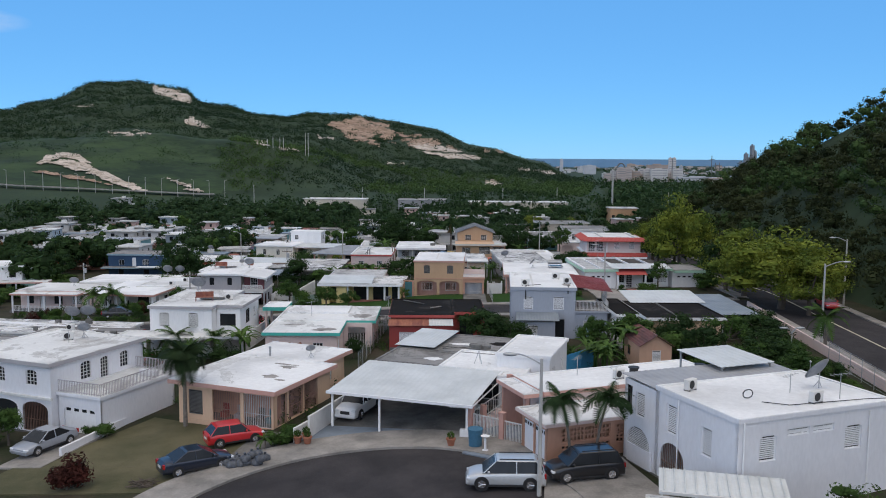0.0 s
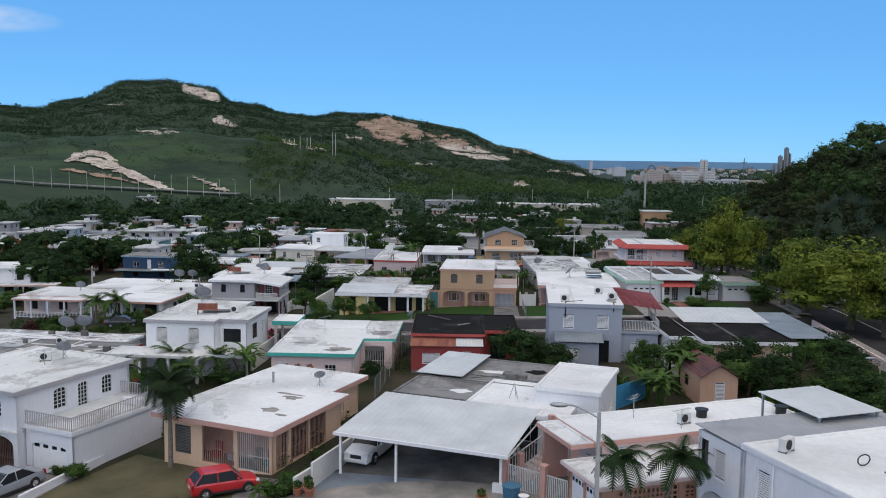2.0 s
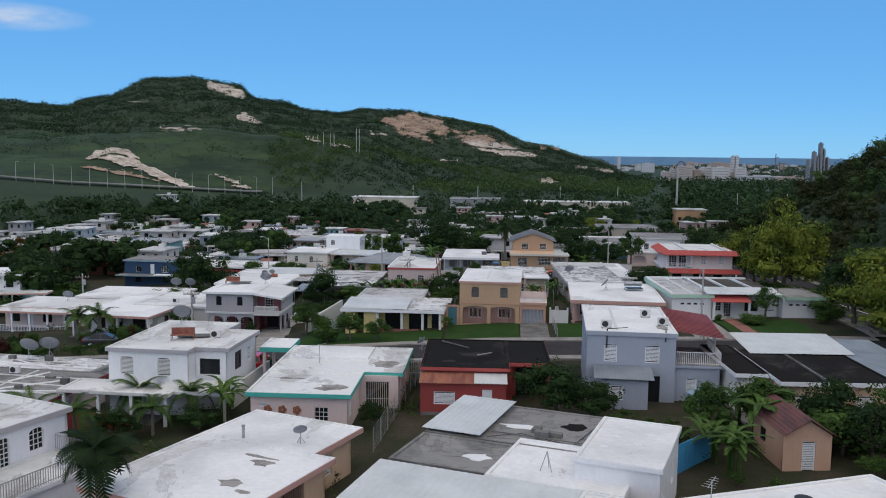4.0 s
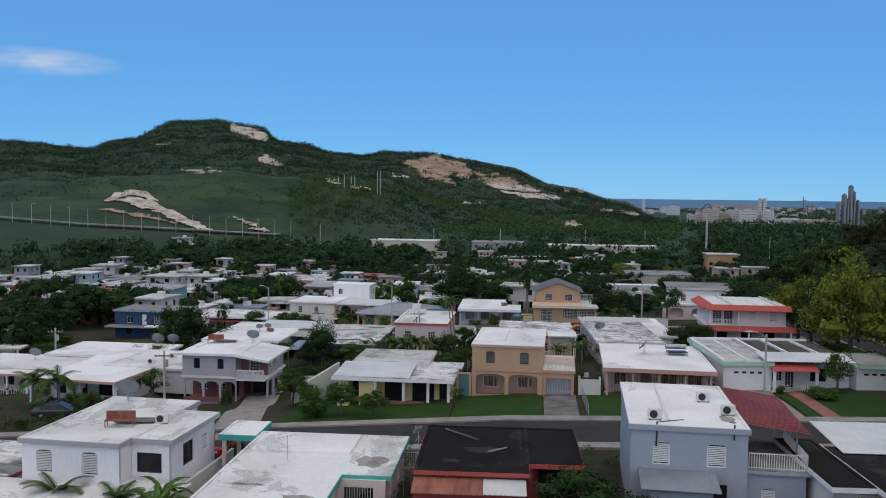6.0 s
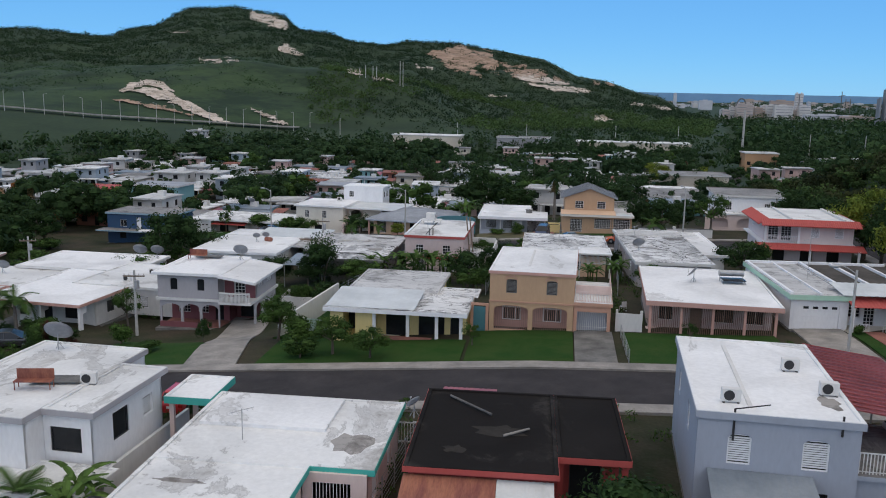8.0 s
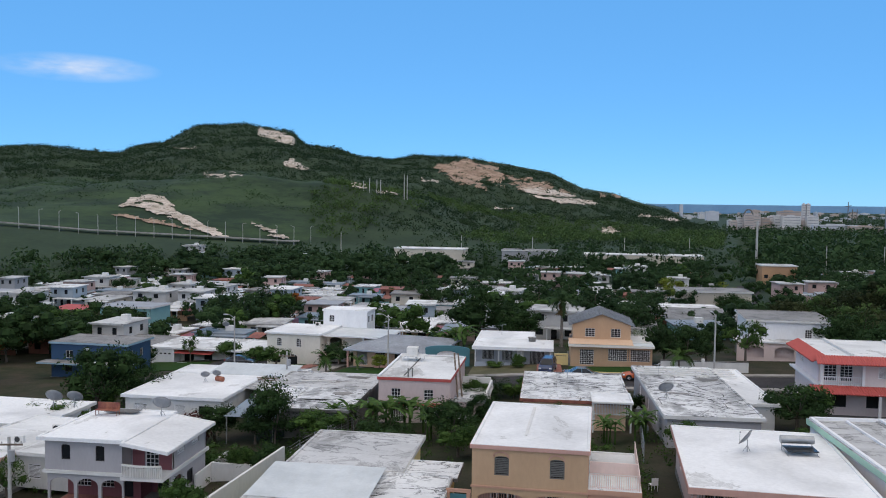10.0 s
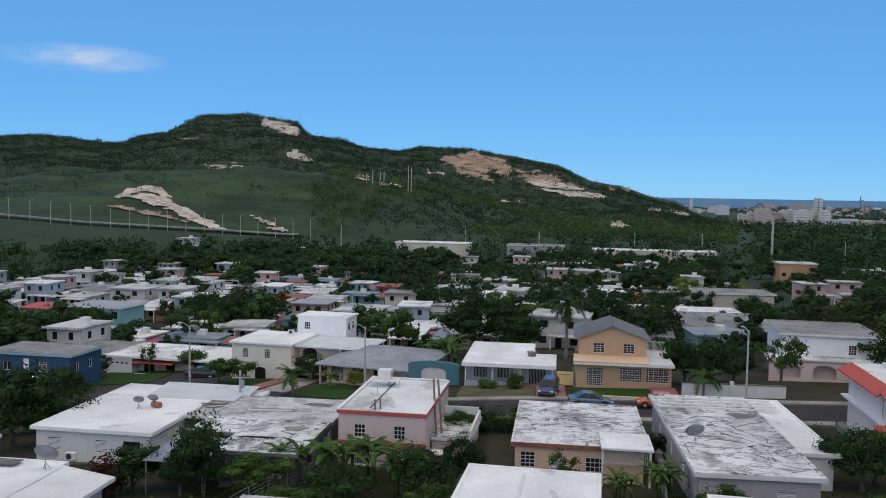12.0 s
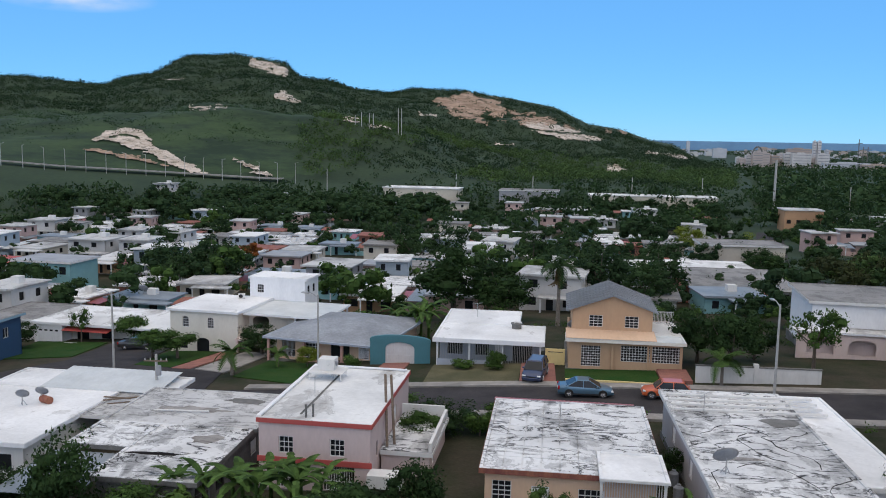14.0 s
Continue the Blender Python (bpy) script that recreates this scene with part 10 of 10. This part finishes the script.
part("foot", tubes(((0, 0, 0), (0, 0, 0.12), 0.24, 0.2), ((0, 0, 0.12), (0, 0, 0.9), 0.09, 0.07), n=12), WHITE, t)
part("bowl", tubes(((0, 0, 0.9), (0, 0, 1.05), 0.1, 0.3), n=14), WHITE, t)
for x, y in ((-9.6, 57.6), (-9.1, 58.2), (0.9, 55.3), (-8.9, 57.4)):
    t = thing("plant_pot", "clay pot with small plant", "plant pot", pose(x, y, terrain(x, y) + 0.2), "clay pots")
    part("pot", tubes(((0, 0, 0), (0, 0, 0.42), 0.2, 0.3), ((0, 0, 0.42), (0, 0, 0.48), 0.33), n=14), TILEPOT, t)
    me = quads_mesh("foliage", leaves(np.random.default_rng(3), (0, 0, 0.68), (0.26, 0.26, 0.26), 60, 0.11), LEAFMID)
    ob = new("foliage", me)
    ob.parent = t
BAGMAT = mat("grey_bin_bag", (0.06, 0.065, 0.075), (0.12, 0.13, 0.15), 0.35, 5, 20, 0.6)
rngb = random.Random(4)
for i in range(15):
    x, y = -12.3 + rngb.uniform(-1.4, 1.3), 54.2 + rngb.uniform(-0.6, 0.7)
    bm = bmesh.new()
    bmesh.ops.create_icosphere(bm, subdivisions=2, radius=0.36)
    for v in bm.verts:
        v.co *= 1 + 0.22 * noise.noise(v.co * 4 + Vector((i, 0, 0)))
        v.co.z *= 0.8
    t = thing("rubbish_bag", "tied grey rubbish bag at the kerb", "rubbish bag", pose(x, y, terrain(x, y) + 0.32 + (0.3 if i > 10 else 0.0), 0, 0, i * 40), "heap of rubbish bags")
    part("sack", bm, BAGMAT, t, smooth=True)
    part("tie", tubes(((0, 0, 0.26), (0.02, 0, 0.4), 0.06, 0.1), n=8), BAGMAT, t)
t = thing("debris_heap", "heap of cut branches on the verge", "debris", pose(-18.2, 51.6, terrain(-18.2, 51.6) + 0.05))
part("twigs", tubes(*[((rngb.uniform(-1, 1), rngb.uniform(-0.6, 0.6), rngb.uniform(0.0, 0.15)), (rngb.uniform(-1, 1), rngb.uniform(-0.6, 0.6), rngb.uniform(0.1, 0.4)), 0.025) for _ in range(40)], n=5), BARK, t)
t = thing("chair", "white plastic garden chair in a side yard", "chair", pose(8.3, 131.0, terrain(8.3, 131) + 0.05, 0, 0, 200))
part("seat", boxes((-0.25, 0.25, -0.25, 0.25, 0.42, 0.46)), WHITE, t)
part("backrest", boxes((-0.25, 0.25, 0.22, 0.26, 0.46, 0.95)), WHITE, t)
for px, py in ((-0.22, -0.22), (0.22, -0.22), (-0.22, 0.22), (0.22, 0.22)):
    part("leg", tubes(((px, py, 0), (px, py, 0.42), 0.025), n=6), WHITE, t)
for k in range(5):
    tank(9.7 + 0.02 * k, 149.5 + 2.2 * k, terrain(9.8, 152), 0.3, 0.9, mat("grey_plastic_drum", (0.30, 0.32, 0.35), (0.22, 0.24, 0.27), 0.6), "grey plastic drum in a side passage")

# ---- fences ----
def mesh_fence(x0, y0, x1, y1, hgt, label="wire mesh fence on steel posts"):
    L = math.dist((x0, y0), (x1, y1))
    t = thing("wire_fence", label, "fence", pose(x0, y0, 0), "wire fences")
    n = max(2, round(L / 2.4))
    pts = [(x0 + (x1 - x0) * i / n, y0 + (y1 - y0) * i / n) for i in range(n + 1)]
    for px, py in pts:
        zz = terrain(px, py)
        part("post", tubes(((px - x0, py - y0, zz - 0.2), (px - x0, py - y0, zz + hgt), 0.035), n=6), STEEL, t)
    bm = bmesh.new()
    for (ax, ay), (bx, by) in zip(pts, pts[1:]):
        za, zb = terrain(ax, ay), terrain(bx, by)
        for k in range(7):
            q = hgt * (0.1 + 0.9 * k / 6)
            tube(bm, (ax - x0, ay - y0, za + q), (bx - x0, by - y0, zb + q), 0.012, n=4)
    part("wire", bm, STEEL, t)


mesh_fence(-7.4, 78, -6.0, 97, 1.7)
mesh_fence(-6.2, 97.5, -2.0, 97.5, 1.5)
mesh_fence(-21.2, 136, -17.5, 150, 1.8)
mesh_fence(7.2, 113.4, 7.2, 120.5, 1.1)
mesh_fence(-5.0, 139, -5.0, 149, 1.6)
mesh_fence(33.3, 48, 35.2, 76, 1.9)
mesh_fence(8.5, 139, 9.2, 149, 1.6)
for a, b in ((-21.6, -17.4),):
    t = thing("sheet_fence", "pale green sheet fence panel by a lawn", "fence", pose(a, 123.2, -2.3))
    for i in range(3):
        part("panel", boxes((i * 1.35, i * 1.35 + 1.33, 0, 0.05, 0, 1.5)), mat("pale_green_sheet", (0.36, 0.46, 0.43), (0.28, 0.37, 0.35), 0.6), t)

# ---- clouds ----
def cloud(th, el, w, hgt, seed, strength):
    """A thin far cloud: a sheet of soft glow with ragged edges."""
    m = bpy.data.materials.new("cloud_vapour")
    m.use_nodes = True
    nt = m.node_tree
    nt.nodes.clear()
    out = nt.nodes.new("ShaderNodeOutputMaterial")
    tr = nt.nodes.new("ShaderNodeBsdfTransparent")
    em = nt.nodes.new("ShaderNodeEmission")
    em.inputs["Color"].default_value = (0.60, 0.70, 0.88, 1)
    em.inputs["Strength"].default_value = 1.0
    mx = nt.nodes.new("ShaderNodeMixShader")
    tc = nt.nodes.new("ShaderNodeTexCoord")
    n = nt.nodes.new("ShaderNodeTexNoise")
    n.noise_dimensions = "4D"
    n.inputs["W"].default_value = seed
    n.inputs["Scale"].default_value = 2.2
    n.inputs["Detail"].default_value = 4
    mp = nt.nodes.new("ShaderNodeMapping")
    mp.inputs["Scale"].default_value = (0.0022, 0.0022, 0.008)
    nt.links.new(tc.outputs["Object"], mp.inputs["Vector"])
    nt.links.new(mp.outputs["Vector"], n.inputs["Vector"])
    g = nt.nodes.new("ShaderNodeTexGradient")
    g.gradient_type = "SPHERICAL"
    mg = nt.nodes.new("ShaderNodeMapping")
    mg.inputs["Scale"].default_value = (2.0 / w, 1, 2.0 / hgt)
    nt.links.new(tc.outputs["Object"], mg.inputs["Vector"])
    nt.links.new(mg.outputs["Vector"], g.inputs["Vector"])
    mul = nt.nodes.new("ShaderNodeMath")
    mul.operation = "MULTIPLY"
    r = nt.nodes.new("ShaderNodeMapRange")
    r.inputs["From Min"].default_value, r.inputs["From Max"].default_value = 0.30, 0.62
    nt.links.new(n.outputs["Fac"], r.inputs["Value"])
    nt.links.new(g.outputs["Fac"], mul.inputs[0])
    nt.links.new(r.outputs["Result"], mul.inputs[1])
    m2 = nt.nodes.new("ShaderNodeMath")
    m2.operation, m2.use_clamp = "MULTIPLY", True
    m2.inputs[1].default_value = strength
    nt.links.new(mul.outputs["Value"], m2.inputs[0])
    nt.links.new(m2.outputs["Value"], mx.inputs["Fac"])
    nt.links.new(tr.outputs["BSDF"], mx.inputs[1])
    nt.links.new(em.outputs["Emission"], mx.inputs[2])
    nt.links.new(mx.outputs["Shader"], out.inputs["Surface"])
    x, y = polar(th, 4300)
    me = bpy.data.meshes.new("cloud")
    me.from_pydata([(-w / 2, 0, -hgt / 2), (w / 2, 0, -hgt / 2), (w / 2, 0, hgt / 2), (-w / 2, 0, hgt / 2)], [], [(0, 1, 2, 3)])
    me.materials.append(m)
    ob = tagged(new("cloud", me), "thin pale cloud low in the sky", "cloud", kind="structure")
    ob.matrix_world = pose(x, y, 19 + 4300 * math.tan(radians(el)), 0, 0, -th)
    ob.visible_shadow = False


cloud(-30.6, 7.9, 760, 140, 1.0, 1.15)
cloud(-33.5, 14.0, 700, 200, 2.0, 1.6)
cloud(-20.2, 14.1, 520, 180, 3.0, 1.7)
cloud(-1.7, 14.2, 420, 160, 5.0, 1.5)
cloud(14.3, 14.2, 480, 170, 6.0, 1.7)

# the models that were copied are no things of the place
for ob in [o for o in scene.objects if o.parent is None and o.matrix_basis.translation.z < -800]:
    for o in (*ob.children_recursive, ob):
        bpy.data.objects.remove(o)
